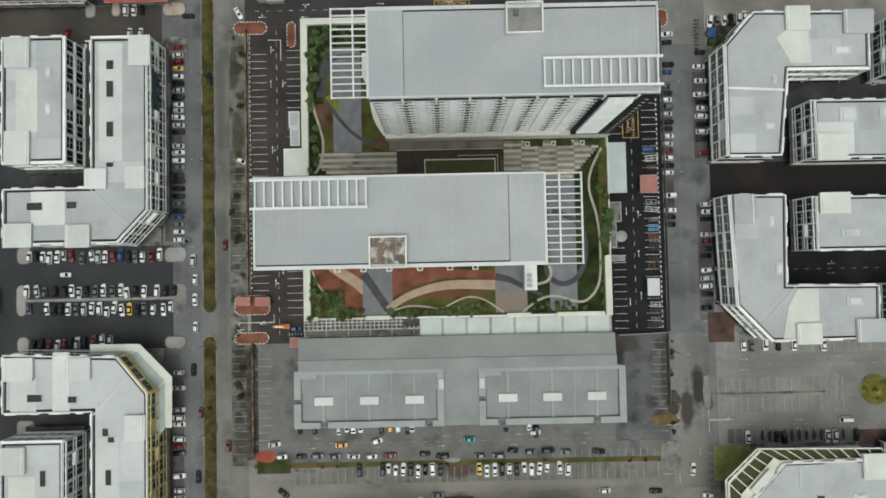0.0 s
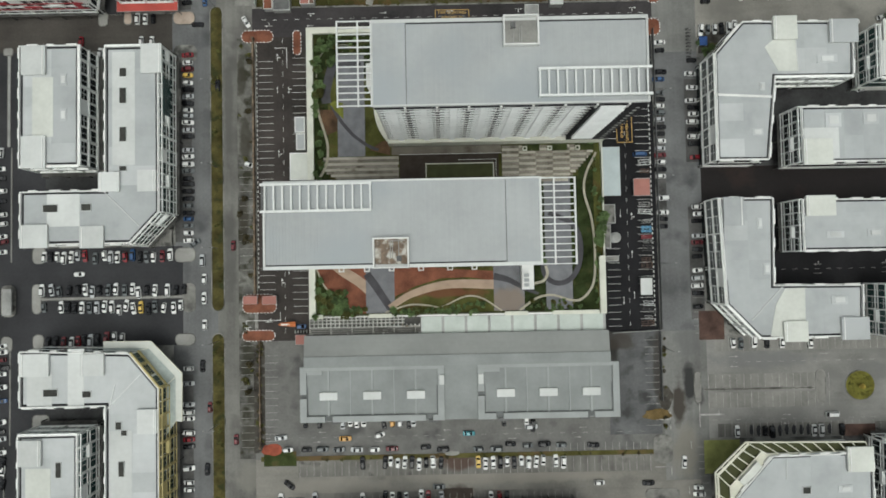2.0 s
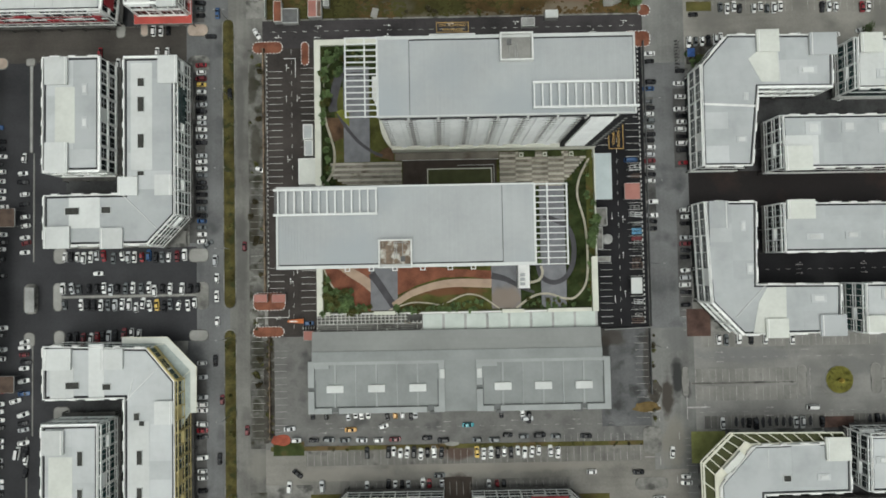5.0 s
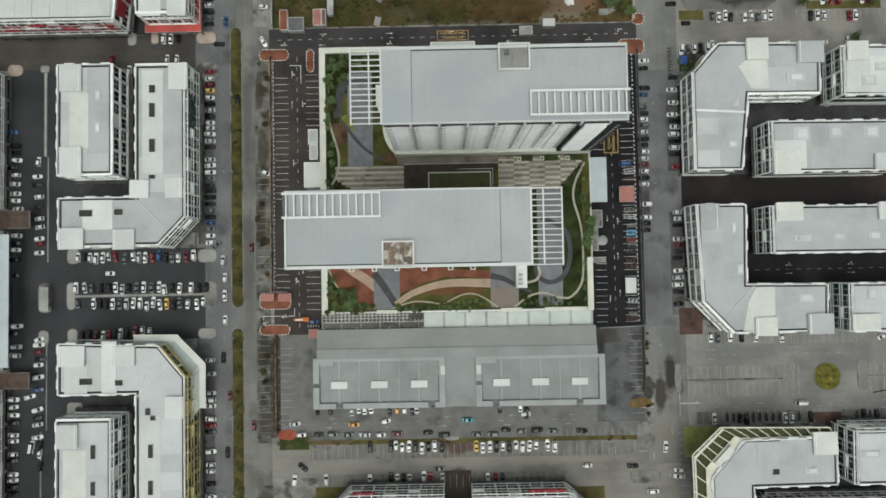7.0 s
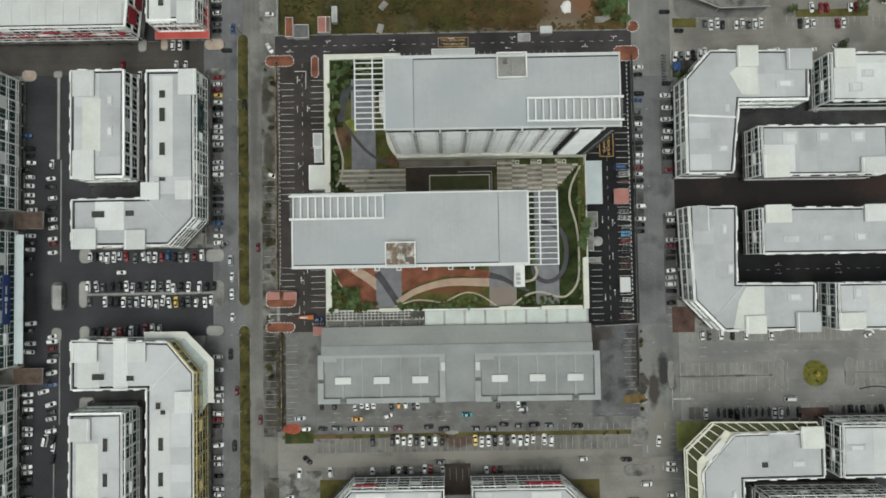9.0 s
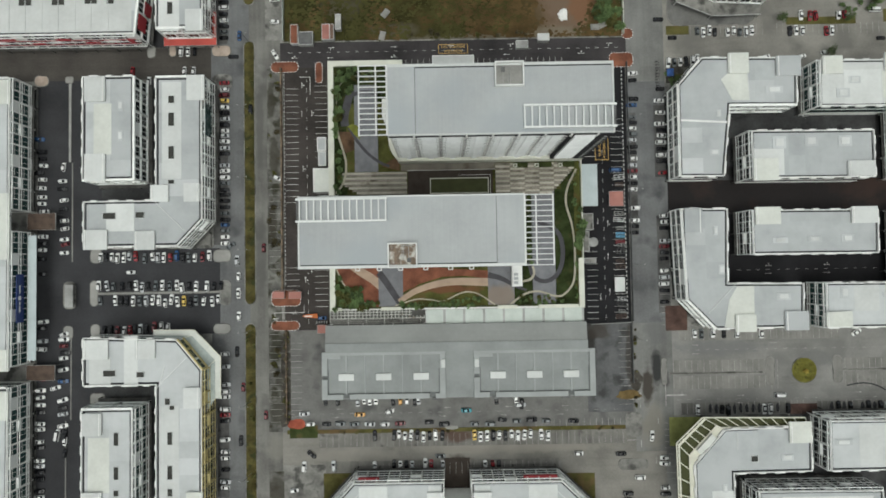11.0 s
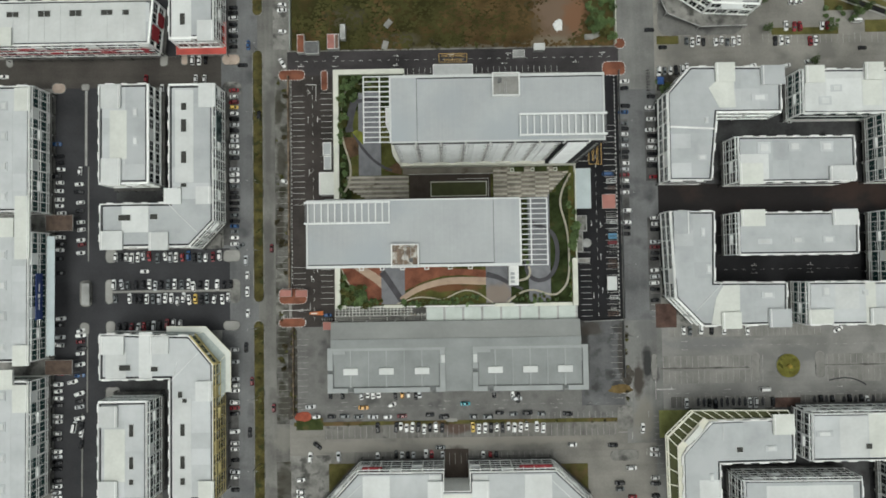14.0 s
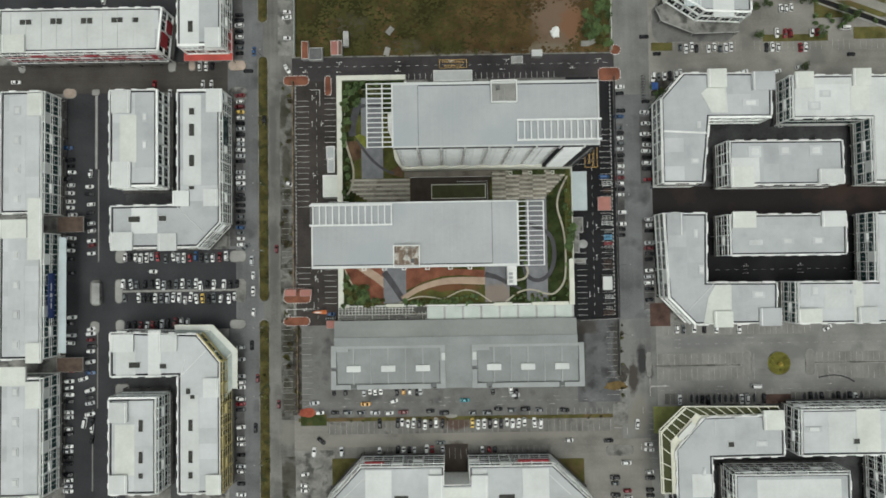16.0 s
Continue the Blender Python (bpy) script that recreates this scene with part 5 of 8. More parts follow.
part("planter", bm, PLASTER, podium, "row of white square planters")
bm = bmesh.new()
box(bm, 26.0, 29.9, -7.8, 0.4, DECK, DECK + 4.0)
part("stair_house", bm, PLASTER, podium, "white stair house")
bm = bmesh.new()
for y in (-6.8, -5.2, -3.6):
    box(bm, 26.6, 28.2, y, y + 1.1, DECK + 4.0, DECK + 4.8)
part("air_unit", bm, ROOF_GREY, podium)


# ---- twin towers ----
RUST_FLOOR = mat("rust_stained_floor", (0.16, 0.12, 0.09), 0.9, 0.5, 0.5, 2.0, 0.2, tint=(0.5, 0.48, 0.44, 0.45, 0.5))

def tower(x, y, turn, label, inside, hw, c0, c1, clen):
    """A slab tower, its ribbed front towards local -y: core, bays, storey ledges, windows, roof, crown pergolas."""
    t = thing("apartment_tower", x, y, 0, label, "building", "twin towers", turn=turn)
    hd, top, base = 11.1, 60.0, DECK + 4.2
    bm = bmesh.new()
    box(bm, -hw, hw, -hd + 1.2, hd - 0.6, base, top - 1.6)
    part("wall", bm, PLASTER, t)
    # arcade under the tower: a solid block, its shade put into the near-black colour
    bm = bmesh.new()
    box(bm, -hw + 1.5, hw - 1.5, -hd + 1.9, hd - 0.8, DECK - 0.2, base)
    part("lobby", bm, NEAR_BLACK, t, "lobby block under the tower, near-black for its shade")
    col = bmesh.new()
    box(col, -0.5, 0.5, -0.5, 0.5, 0, base - DECK)
    cm = finish("column", col, PLASTER_CREAM)
    for k in range(9):
        again("column", cm, t, pose(-hw + 1 + k * (2 * hw - 2) / 8, -hd + 1.0, DECK))
    bm = bmesh.new()
    box(bm, -hw - 0.1, hw + 0.1, -hd - 0.35, -hd + 2, base - 0.6, base + 4.2)
    part("plinth", bm, PLASTER_CREAM, t, "cream transfer beam")
    # front bays
    n, floors = 9, 15
    w, fh = 2 * hw / 8.6, (top - 2.2 - base - 4.2) / 15
    led = bmesh.new()
    for x0, x1, h, d in ((-w * 0.5 + 0.65, -w * 0.27, 1.22, -0.26), (-w * 0.27, -w * 0.08, 1.42, -0.35), (-w * 0.08, w * 0.15, fh - 0.04, -0.85), (w * 0.15, w * 0.32, 1.42, -0.35), (w * 0.32, w * 0.5 - 0.65, 1.22, -0.26)):
        v = [led.verts.new(q) for q in ((x0, 0.02, 0), (x1, 0.02, 0), (x1, d, 0), (x0, d, 0), (x0, 0.02, h), (x1, 0.02, h), (x1, d * 0.3, h), (x0, d * 0.3, h), (x0, d, 0.15), (x1, d, 0.15))]
        for q in ((0, 1, 2, 3), (4, 7, 6, 5), (3, 2, 9, 8), (8, 9, 6, 7), (0, 3, 8, 7, 4), (1, 5, 6, 9, 2), (0, 4, 5, 1)):
            led.faces.new([v[i] for i in q])
    bmesh.ops.recalc_face_normals(led, faces=led.faces[:])
    lm = finish("ledge", led, PLASTER_TOWER)
    win = bmesh.new()
    box(win, -w * 0.5 + 0.65, w * 0.5 - 0.65, -0.06, 0.0, 1.0, fh - 0.02)
    wm = finish("window", win, GLASS)
    slot = bmesh.new()
    box(slot, -0.68, 0.68, -0.05, 0.0, 0, fh * floors)
    sm = finish("slot", slot, NEAR_BLACK)
    rung = bmesh.new()
    for s in range(floors):
        box(rung, -0.62, 0.62, -0.26, -0.05, s * fh, s * fh + 0.45)
        box(rung, -0.7, -0.55, -0.55, -0.05, s * fh, s * fh + 1.2)
    rm = finish("ladder", rung, PLASTER)
    plain = bmesh.new()
    x0, x1 = -w * 0.5 + 1.3, w * 0.5 - 0.3
    v = [plain.verts.new(q) for q in ((x0, 0.02, 0), (x1, 0.02, 0), (x1, -0.9, 0), (x0, -0.9, 0), (x0, 0.02, fh), (x1, 0.02, fh), (x1, -0.15, fh), (x0, -0.15, fh), (x0, -0.9, 0.2), (x1, -0.9, 0.2))]
    for q in ((0, 1, 2, 3), (4, 7, 6, 5), (3, 2, 9, 8), (8, 9, 6, 7), (0, 3, 8, 7, 4), (1, 5, 6, 9, 2), (0, 4, 5, 1)):
        plain.faces.new([v[i] for i in q])
    bmesh.ops.recalc_face_normals(plain, faces=plain.faces[:])
    bl = finish("blank_panel", plain, PLASTER_TOWER)
    end = bmesh.new()
    box(end, -0.5, 0.5, -0.2, 0.0, 0, 0.3)
    em = finish("end_ledge", end, PLASTER_GREY)
    for k in range(n):
        cx = -hw + (k + 0.5) * w
        z0 = base + 4.2
        if k < n - 2:
            for s in range(floors):
                again("ledge", lm, t, pose(cx, -hd + 1.2, z0 + s * fh))
                again("window", wm, t, pose(cx, -hd + 1.2, z0 + s * fh))
        elif k == n - 2:
            g = bmesh.new()
            box(g, cx - w * 0.5 + 0.6, hw - 0.1, -hd - 0.3, -hd + 1.25, z0, top - 2)
            part("panel_recess", g, NEAR_BLACK, t, "dark recess round the panel")
            for s in range(floors):
                if s > 1:
                    again("blank_panel", bl, t, pose(cx, -hd - 0.28, z0 + s * fh - 0.4))
                again("end_ledge", em, t, pose(hw - 1.6, -hd - 0.28, z0 + s * fh))
        if 0 < k < n - 1:
            so = again("slot", sm, t, pose(cx - w / 2, -hd + 1.18, z0))
            tagged(again("ladder", rm, so, Matrix()), kind="stuff")
        if k and not turn:
            bm = bmesh.new()
            box(bm, cx - w / 2 - 0.32, cx - w / 2 + 0.32, -hd - 0.6, -hd + 1.2, top - 3.6, top - 0.55)
            part("bracket", bm, PLASTER, t)
    # the eaves' shadow line, modelled as a near-black strip
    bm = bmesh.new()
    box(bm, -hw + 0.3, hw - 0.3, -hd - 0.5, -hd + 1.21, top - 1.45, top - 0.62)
    part("eaves_gap", bm, NEAR_BLACK, t, "dark strip standing in for shade under the eaves")
    # far and end fronts: plain bands of windows
    wl = bmesh.new()
    box(wl, -3.6, 3.6, 0, 0.05, 0.8, fh - 0.5)
    wm2 = finish("window", wl, GLASS)
    for s in range(0, floors):
        for k in range(7):
            again("window", wm2, t, pose(-hw + 5.5 + k * 9.9, hd - 0.6, base + 4.2 + s * fh))
    # roof
    bm = bmesh.new()
    box(bm, -hw, hw, -hd, hd, top - 0.5, top)
    part("roof", bm, ROOF_TOWER, t, "grey standing-seam metal roof")
    bm = bmesh.new()
    for k in range(int(2 * hw / 0.8)):
        xx = -hw + 0.4 + k * 0.8
        box(bm, xx, xx + 0.07, -hd + 0.3, hd - 1.2, top - 0.02, top + 0.07)
    part("roof_seams", bm, ROOF_TOWER, t)
    bm = bmesh.new()
    box(bm, -hw, -hw + 8.6, -hd, hd, top, top + 0.25)
    part("roof_step", bm, ROOF_TOWER, t)
    bm = bmesh.new()
    box(bm, -hw + 8.6, -hw + 8.78, -hd + 0.3, hd - 1.0, top - 0.02, top + 0.1)
    part("roof_joint", bm, GUTTER_GREY, t, "dark joint beside the raised roof end")
    bm = bmesh.new()
    for a in ((hw - 0.5, hw, -hd, hd, 0, 0.35), (-hw, hw, hd - 0.9, hd, 0, 0.3), (-hw, hw, -hd - 0.2, -hd + 0.25, -0.6, 0.3), (-hw - 0.1, -hw + 0.25, -hd, hd, -0.4, 0.45)):
        box(bm, a[0], a[1], a[2], a[3], top + a[4], top + a[5])
    part("roof_trim", bm, ROOF_WHITE, t)
    bm = bmesh.new()
    box(bm, -hw + 8.8, hw - 0.6, hd - 1.25, hd - 0.92, top - 0.1, top + 0.08)
    part("gutter", bm, NEAR_BLACK, t)
    # lift overrun: open-topped box
    bm = bmesh.new()
    r = rect(-1.7, 7.3, hd - 7.6, hd + 0.1)
    ring(bm, r, offset(r, 0.35), top, top + 1.6)
    lift = part("lift_house", bm, PLASTER, t, "open-topped lift house with machinery")
    bm = bmesh.new()
    box(bm, -1.4, 7.0, hd - 7.3, hd - 0.2, top, top + 0.25)
    part("floor", bm, inside, lift)
    bm = bmesh.new()
    box(bm, 0.2, 1.4, hd - 3.0, hd - 1.6, top + 0.25, top + 1.1)
    part("machine", bm, STEEL_DARK, lift)
    bm = bmesh.new()
    for q in (0.8, 2.4, 2.9):
        box(bm, q, q + 0.16, hd - 7.0, hd - 2.4, top + 0.25, top + 0.6)
    box(bm, -0.8, 3.4, hd - 6.9, hd - 6.7, top + 0.25, top + 0.6)
    part("pipework", bm, PLASTER_GREY, lift)
    # pergola over the garden end, thirteen rafters on three runners
    p = bmesh.new()
    for xx in (-hw - 8.9, -hw - 3.6, -hw - 0.2):
        box(p, xx - 0.17, xx + 0.17, -hd, hd, top - 0.6, top + 0.1)
    pg = part("roof_pergola", p, STEEL_WHITE, t, "white steel roof pergola")
    r = bmesh.new()
    box(r, -hw - 8.9, -hw, -0.13, 0.13, top - 0.3, top + 0.14)
    rmsh = finish("rafter", r, STEEL_WHITE)
    for k in range(14):
        again("rafter", rmsh, pg, pose(0, -hd + 0.2 + k * (2 * hd - 0.4) / 13, 0.006))
    for z in range(0 if turn else 14):
        p = bmesh.new()
        box(p, -hw - 2.2, -hw - 0.1, -4.0, 2.0, base + 3 + z * 2.9, base + 3.25 + z * 2.9)
        part("balcony", p, PLASTER, t)
    for z in range(0 if turn else 15):
        p = bmesh.new()
        out = 0.25 + 1.15 * math.sin(math.pi * (14 - z) / 16)
        box(p, -hw - out, -hw + 0.1, -hd + 0.4, -hd + 2.6, base + 4.2 + z * fh, base + 4.5 + z * fh)
        part("end_balcony", p, PLASTER_CREAM, t, bevel=0.05)
    # stair-like crown pergola along the front
    p = bmesh.new()
    for yy in (-hd + c0, -hd + c1):
        box(p, hw - clen, hw + 0.45, yy - 0.3, yy + 0.3, top + 0.7, top + 1.3)
    for xx in (hw - clen + 0.3, hw - 14, hw - 1):
        for yy in (-hd + c0, -hd + c1):
            box(p, xx - 0.25, xx + 0.25, yy - 0.25, yy + 0.25, top, top + 0.7)
    cg = part("crown_pergola", p, STEEL_WHITE, t, "white roof crown of parallel fins")
    r = bmesh.new()
    box(r, -0.19, 0.19, -hd + c0, -hd + c1, top + 0.75, top + 1.28)
    rmsh = finish("fin", r, STEEL_WHITE)
    for k in range(13):
        again("fin", rmsh, cg, pose(hw - clen + 0.3 + k * clen / 12.5, 0, 0))
    bm = bmesh.new()
    box(bm, hw - 0.6, hw + 0.35, -hd + c0, -hd + c1, top - 12, top + 0.6)
    part("end_screen", bm, STEEL_DARK, t, "dark end screen")
    return t


tower(18.0, 52.4, 0, "white sixteen-storey tower with ribbed front and grey roof", CONCRETE, 35.3, 1.65, 8.5, 28.3)
tower(-10.35, 11.3, 180, "white sixteen-storey tower with grey roof over the garden", RUST_FLOOR, 35.05, 0.7, 7.5, 27.6)

# ---- market hall ----
hall = thing("market_hall", 4.0, -37, 0, "long market hall with grey concrete roof and white skylights", "building")
bm = bmesh.new()
box(bm, -51.5, 51.2, -13.5, 14.8, 0, 9.6)
part("wall", bm, PLASTER_GREY, hall)
bm = bmesh.new()
v = [bm.verts.new(p) for p in ((-51.5, 4.9, 9.4), (51.2, 4.9, 9.4), (51.2, 14.9, 9.4), (-51.5, 14.9, 9.4), (-51.5, 4.9, 11.3), (51.2, 4.9, 11.3), (51.2, 14.9, 10.2), (-51.5, 14.9, 10.2))]
for f in ((3, 2, 1, 0), (4, 5, 6, 7), (0, 1, 5, 4), (1, 2, 6, 5), (2, 3, 7, 6), (3, 0, 4, 7)):
    bm.faces.new([v[i] for i in f])
part("lean_roof", bm, ROOF_HALL_DARK, hall, "dark grey sloping sheet roof")
bm = bmesh.new()
box(bm, -51.5, 51.3, 4.3, 7.9, 10.6, 11.32)
part("ridge_band", bm, ROOF_HALL, hall)
bm = bmesh.new()
box(bm, -52.8, 53.9, -13.9, 4.4, 9.4, 10.2)
part("slab", bm, ROOF_HALL, hall, "grey concrete roof slab")
for x0, x1, skip in ((-52.9, -4.6, (8.4, 42.0)), (6.6, 54.0, (6.0, 36.6))):
    # parapet in lengths, with open slots for the roof outlets in front
    runs = [(x0, x1, 3.2, 4.5, 11.2), (x1 - 2.2, x1, -13.9, 3.2, 11.2), (x0, x0 + 2.2, -4.6, 3.2, 11.2), (x0, x0 + 2.2, -13.9, -6.0, 11.2)]
    cuts = [x0 + 2.2, x0 + skip[0], x0 + skip[0] + 2.4, x0 + skip[1], x0 + skip[1] + 2.4, x1 - 2.2]
    runs += [(cuts[q], cuts[q + 1], -13.9, -11.9, 11.2 + 0.01 * q) for q in (0, 2, 4)]
    runs += [(x0 + 2.2, x0 + 7.4, 1.9, 3.2, 11.15)]
    for r0, r1, r2, r3, z in runs:
        bm = bmesh.new()
        box(bm, r0, r1, r2, r3, 10.1, z)
        part("parapet", bm, ROOF_HALL_PALE, hall, "broad pale grey parapet", bevel=0.06)
    for q in skip:
        bm = bmesh.new()
        box(bm, x0 + q + 0.02, x0 + q + 2.38, -13.6, -11.9, 10.1, 10.3)
        part("roof_outlet", bm, GUTTER_GREY, hall, "dark open roof outlet")
    bm = bmesh.new()
    box(bm, x0 + 0.2, x0 + 2.0, -6.0, -4.6, 10.1, 10.25)
    part("roof_outlet", bm, GUTTER_GREY, hall, "dark open roof outlet")
    bm = bmesh.new()
    ring(bm, rect(x0 + 2.15, x1 - 2.15, -11.95, 3.25), rect(x0 + 2.6, x1 - 2.6, -11.6, 2.8), 10.2, 10.42)
    part("gutter", bm, GUTTER_GREY, hall, "dark roof gutter")
    n = 6
    w = (x1 - x0 - 4.4) / n
    for k in range(n):
        bm = bmesh.new()
        v = [bm.verts.new(q) for q in ((x0 + 2.3 + k * w, -11.9, 10.1), (x0 + 2.1 + (k + 1) * w, -11.9, 10.1), (x0 + 2.1 + (k + 1) * w, 3.2, 10.1), (x0 + 2.3 + k * w, 3.2, 10.1),
                                       (x0 + 2.3 + k * w, -11.9, 10.28), (x0 + 2.1 + (k + 1) * w, -11.9, 10.28), (x0 + 2.1 + (k + 1) * w, 3.2, 10.5), (x0 + 2.3 + k * w, 3.2, 10.5))]
        for f in ((3, 2, 1, 0), (4, 5, 6, 7), (0, 1, 5, 4), (1, 2, 6, 5), (2, 3, 7, 6), (3, 0, 4, 7)):
            bm.faces.new([v[i] for i in f])
        part("roof_panel", bm, ROOF_HALL, hall)
    for k in range(1, n):
        wide = 0.34 if k % 2 else 0.18
        bm = bmesh.new()
        box(bm, x0 + 2.2 + k * w - wide, x0 + 2.2 + k * w + wide, -11.88, 3.18, 10.15, 10.75 if k % 2 else 10.62)
        part("roof_rib", bm, ROOF_HALL_PALE, hall, bevel=0.05)
    for k in range(3):
        cx = x0 + 2.2 + (2 * k + 1) * w
        bm = bmesh.new()
        box(bm, cx - 3.0, cx + 3.0, -6.6, -4.0, 10.3, 11.1)
        part("skylight", bm, ROOF_WHITE, hall, "white translucent skylight box", bevel=0.08)
bm = bmesh.new()
box(bm, -4.55, 6.55, -13.8, 4.2, 10.1, 10.4)
part("centre_roof", bm, ROOF_HALL, hall)
for x in (-6.2, 6.9):
    bm = bmesh.new()
    box(bm, x, x + 1.6, -2.0, 1.2, 11.2, 11.7)
    part("skylight", bm, ROOF_WHITE, hall, "white translucent skylight box", bevel=0.06)
for x in (-42.5, -10.0, 13.5, 41.0):
    bm = bmesh.new()
    box(bm, x, x + 3.0, -14.6, -13.6, 9.4, 10.9)
    part("downpipe_box", bm, STEEL_DARK, hall)
bm = bmesh.new()
for k in range(20):
    box(bm, -52 + k * 5.4, -51.5 + k * 5.4, -13.9, -13.4, 0, 9.4)
part("columns", bm, PLASTER, hall)

# pale glass canopy and lattice between podium and hall
canopy = thing("glass_canopy", 23.3, -19.2, 0, "pale glazed canopy between podium and hall", "canopy")
bm = bmesh.new()
box(bm, -31.5, 31.4, -3.2, 2.7, 8.3, 8.5)
part("gutter_frame", bm, PLASTER_GREY, canopy)
for k in range(8):
    bm = bmesh.new()
    x = -31.3 + k * 7.85
    box(bm, x, x + 6.9, -3.1, 2.6, 8.5, 8.72)
    part("panel", bm, CANOPY_PALE, canopy)
for k in range(8):
    bm = bmesh.new()
    box(bm, -31.5 + k * 8.9, -31.2 + k * 8.9, -3.0, -2.7, 0, 8.3)
    part("post", bm, STEEL_WHITE, canopy)
lattice = thing("lattice_canopy", -27.1, -19.2, 0, "open white lattice canopy, unfinished in places", "canopy")
for k in range(27):
    bm = bmesh.new()
    x = -18.7 + k * 1.43
    beam(bm, (x, -0.6 if k % 5 else -3.1, 8.9), (x, 3.0 if k < 23 else 0.4, 8.9), 0.3, 0.3)
    part("rafter", bm, LATTICE, lattice)
for y in (-3.0, -2.3, -1.6, -0.9, -0.4, 0.9, 2.0, 3.0):
    bm = bmesh.new()
    beam(bm, (-18.9, y, 9.12), (18.7 if y < 0 else 13.6, y, 9.12), 0.3, 0.2)
    part("runner", bm, LATTICE if y > -0.5 else CONCRETE_OLD, lattice)
bm = bmesh.new()
box(bm, -18.9, 18.8, -3.2, 3.1, 5.8, 6.0)
part("under_deck", bm, BAYGROUND, lattice)
for x in (-18.5, -6, 6, 18.4):
    bm = bmesh.new()
    beam(bm, (x, -2.9, 0), (x, -2.9, 8.8), 0.4, 0.4)
    part("post", bm, PLASTER, lattice)



# ---- vehicles ----
def car_meshes(shape, key):
    """Body, side glass, windscreen, rear window and wheel of one car; the nose points to +x."""
    L, Wd, H, nose, tail = {"sedan": (4.35, 1.66, 1.42, 1.05, 0.62), "hatch": (3.7, 1.6, 1.5, 0.82, 0.16), "suv": (4.4, 1.76, 1.68, 0.98, 0.2), "van": (4.9, 1.78, 2.05, 0.5, 0.12)}[shape]
    belt = 0.62 * H if shape != "van" else 0.55 * H
    bm = bmesh.new()
    # lower body: a lofted tub with rounded ends and shoulders
    secs = [(-L / 2, 0.60, 0.42, belt - 0.2), (-L / 2 + 0.07, 0.80, 0.32, belt - 0.1), (-L / 2 + 0.24, 0.94, 0.24, belt - 0.03), (-L / 2 + 0.7, 1.0, 0.2, belt), (L / 2 - nose - 0.2, 1.0, 0.2, belt),
            (L / 2 - 0.62, 0.97, 0.2, belt - 0.1), (L / 2 - 0.26, 0.9, 0.23, belt - 0.2), (L / 2 - 0.08, 0.76, 0.28, belt - 0.29), (L / 2, 0.52, 0.38, belt - 0.38)]
    rings = []
    for x, k, z0, z1 in secs:
        w = Wd / 2 * k
        rings.append([bm.verts.new(p) for p in ((x, -w * 0.92, z0), (x, -w, (z0 + z1) / 2), (x, -w * 0.97, z1 - 0.1), (x, -w * 0.86, z1), (x, w * 0.86, z1), (x, w * 0.97, z1 - 0.1), (x, w, (z0 + z1) / 2), (x, w * 0.92, z0))])
    for a, b in zip(rings, rings[1:]):
        for i in range(8):
            j = (i + 1) % 8
            bm.faces.new((a[i], a[j], b[j], b[i]))
    bm.faces.new(rings[0][::-1])
    bm.faces.new(rings[-1])
    # cabin: glazed sides, painted roof with a rounded rim
    xf0, xf1 = L / 2 - nose, L / 2 - nose - (0.78 if shape != "van" else 0.5)
    xr0, xr1 = -L / 2 + tail, -L / 2 + tail + (0.62 if shape == "sedan" else 0.38)
    wb, wt = Wd / 2 * 0.88, Wd / 2 * 0.64
    lo = [bm.verts.new(p) for p in ((xr0, -wb * 0.9, belt - 0.02), (xf0, -wb * 0.92, belt - 0.02), (xf0, wb * 0.92, belt - 0.02), (xr0, wb * 0.9, belt - 0.02))]
    hi = [bm.verts.new(p) for p in ((xr1, -wt, H - 0.07), (xf1, -wt, H - 0.07), (xf1, wt, H - 0.07), (xr1, wt, H - 0.07))]
    top = [bm.verts.new(p) for p in ((xr1 + 0.14, -wt + 0.12, H), (xf1 - 0.14, -wt + 0.12, H), (xf1 - 0.14, wt - 0.12, H), (xr1 + 0.14, wt - 0.12, H))]
    sides = []
    for i in range(4):
        j = (i + 1) % 4
        f = bm.faces.new((lo[i], lo[j], hi[j], hi[i]))
        if i in (0, 2):
            sides.append(f)
        bm.faces.new((hi[i], hi[j], top[j], top[i]))
    bm.faces.new(top)
    for f in sides:
        f.material_index = 1
    bmesh.ops.recalc_face_normals(bm, faces=bm.faces[:])
    body = finish("car", bm, (CAR_PAINT[key], CAR_GLASS))

    def pane(a0, a1, name):
        g = bmesh.new()
        s = 0.02 if name == "windscreen" else -0.02
        v = [g.verts.new(p) for p in ((a0 + (a1 - a0) * 0.03, -wb * 0.88, belt + 0.02), (a0 + (a1 - a0) * 0.03, wb * 0.88, belt + 0.02), (a1 - (a1 - a0) * 0.04, wt * 0.98, H - 0.08), (a1 - (a1 - a0) * 0.04, -wt * 0.98, H - 0.08))]
        for q in v:
            q.co += Vector((s, 0, 0.035))
        f = g.faces.new(v)
        r = bmesh.ops.extrude_face_region(g, geom=[f])
        for q in r["geom"]:
            if isinstance(q, bmesh.types.BMVert):
                q.co += Vector((-2 * s, 0, -0.05))
        bmesh.ops.recalc_face_normals(g, faces=g.faces[:])
        return finish(name, g, CAR_GLASS)

    ws, rw = pane(xf0, xf1, "windscreen"), pane(xr0, xr1, "rear_window")
    g = bmesh.new()
    bmesh.ops.create_cone(g, cap_ends=True, segments=12, radius1=0.31, radius2=0.31, depth=0.2, matrix=pose(0, 0, 0, 90))
    wheel = finish("wheel", g, TYRE)
    spots = [(sx * (L / 2 - 0.78), sy * (Wd / 2 - 0.1), 0.31) for sx in (-1, 1) for sy in (-1, 1)]
    return body, ws, rw, wheel, spots


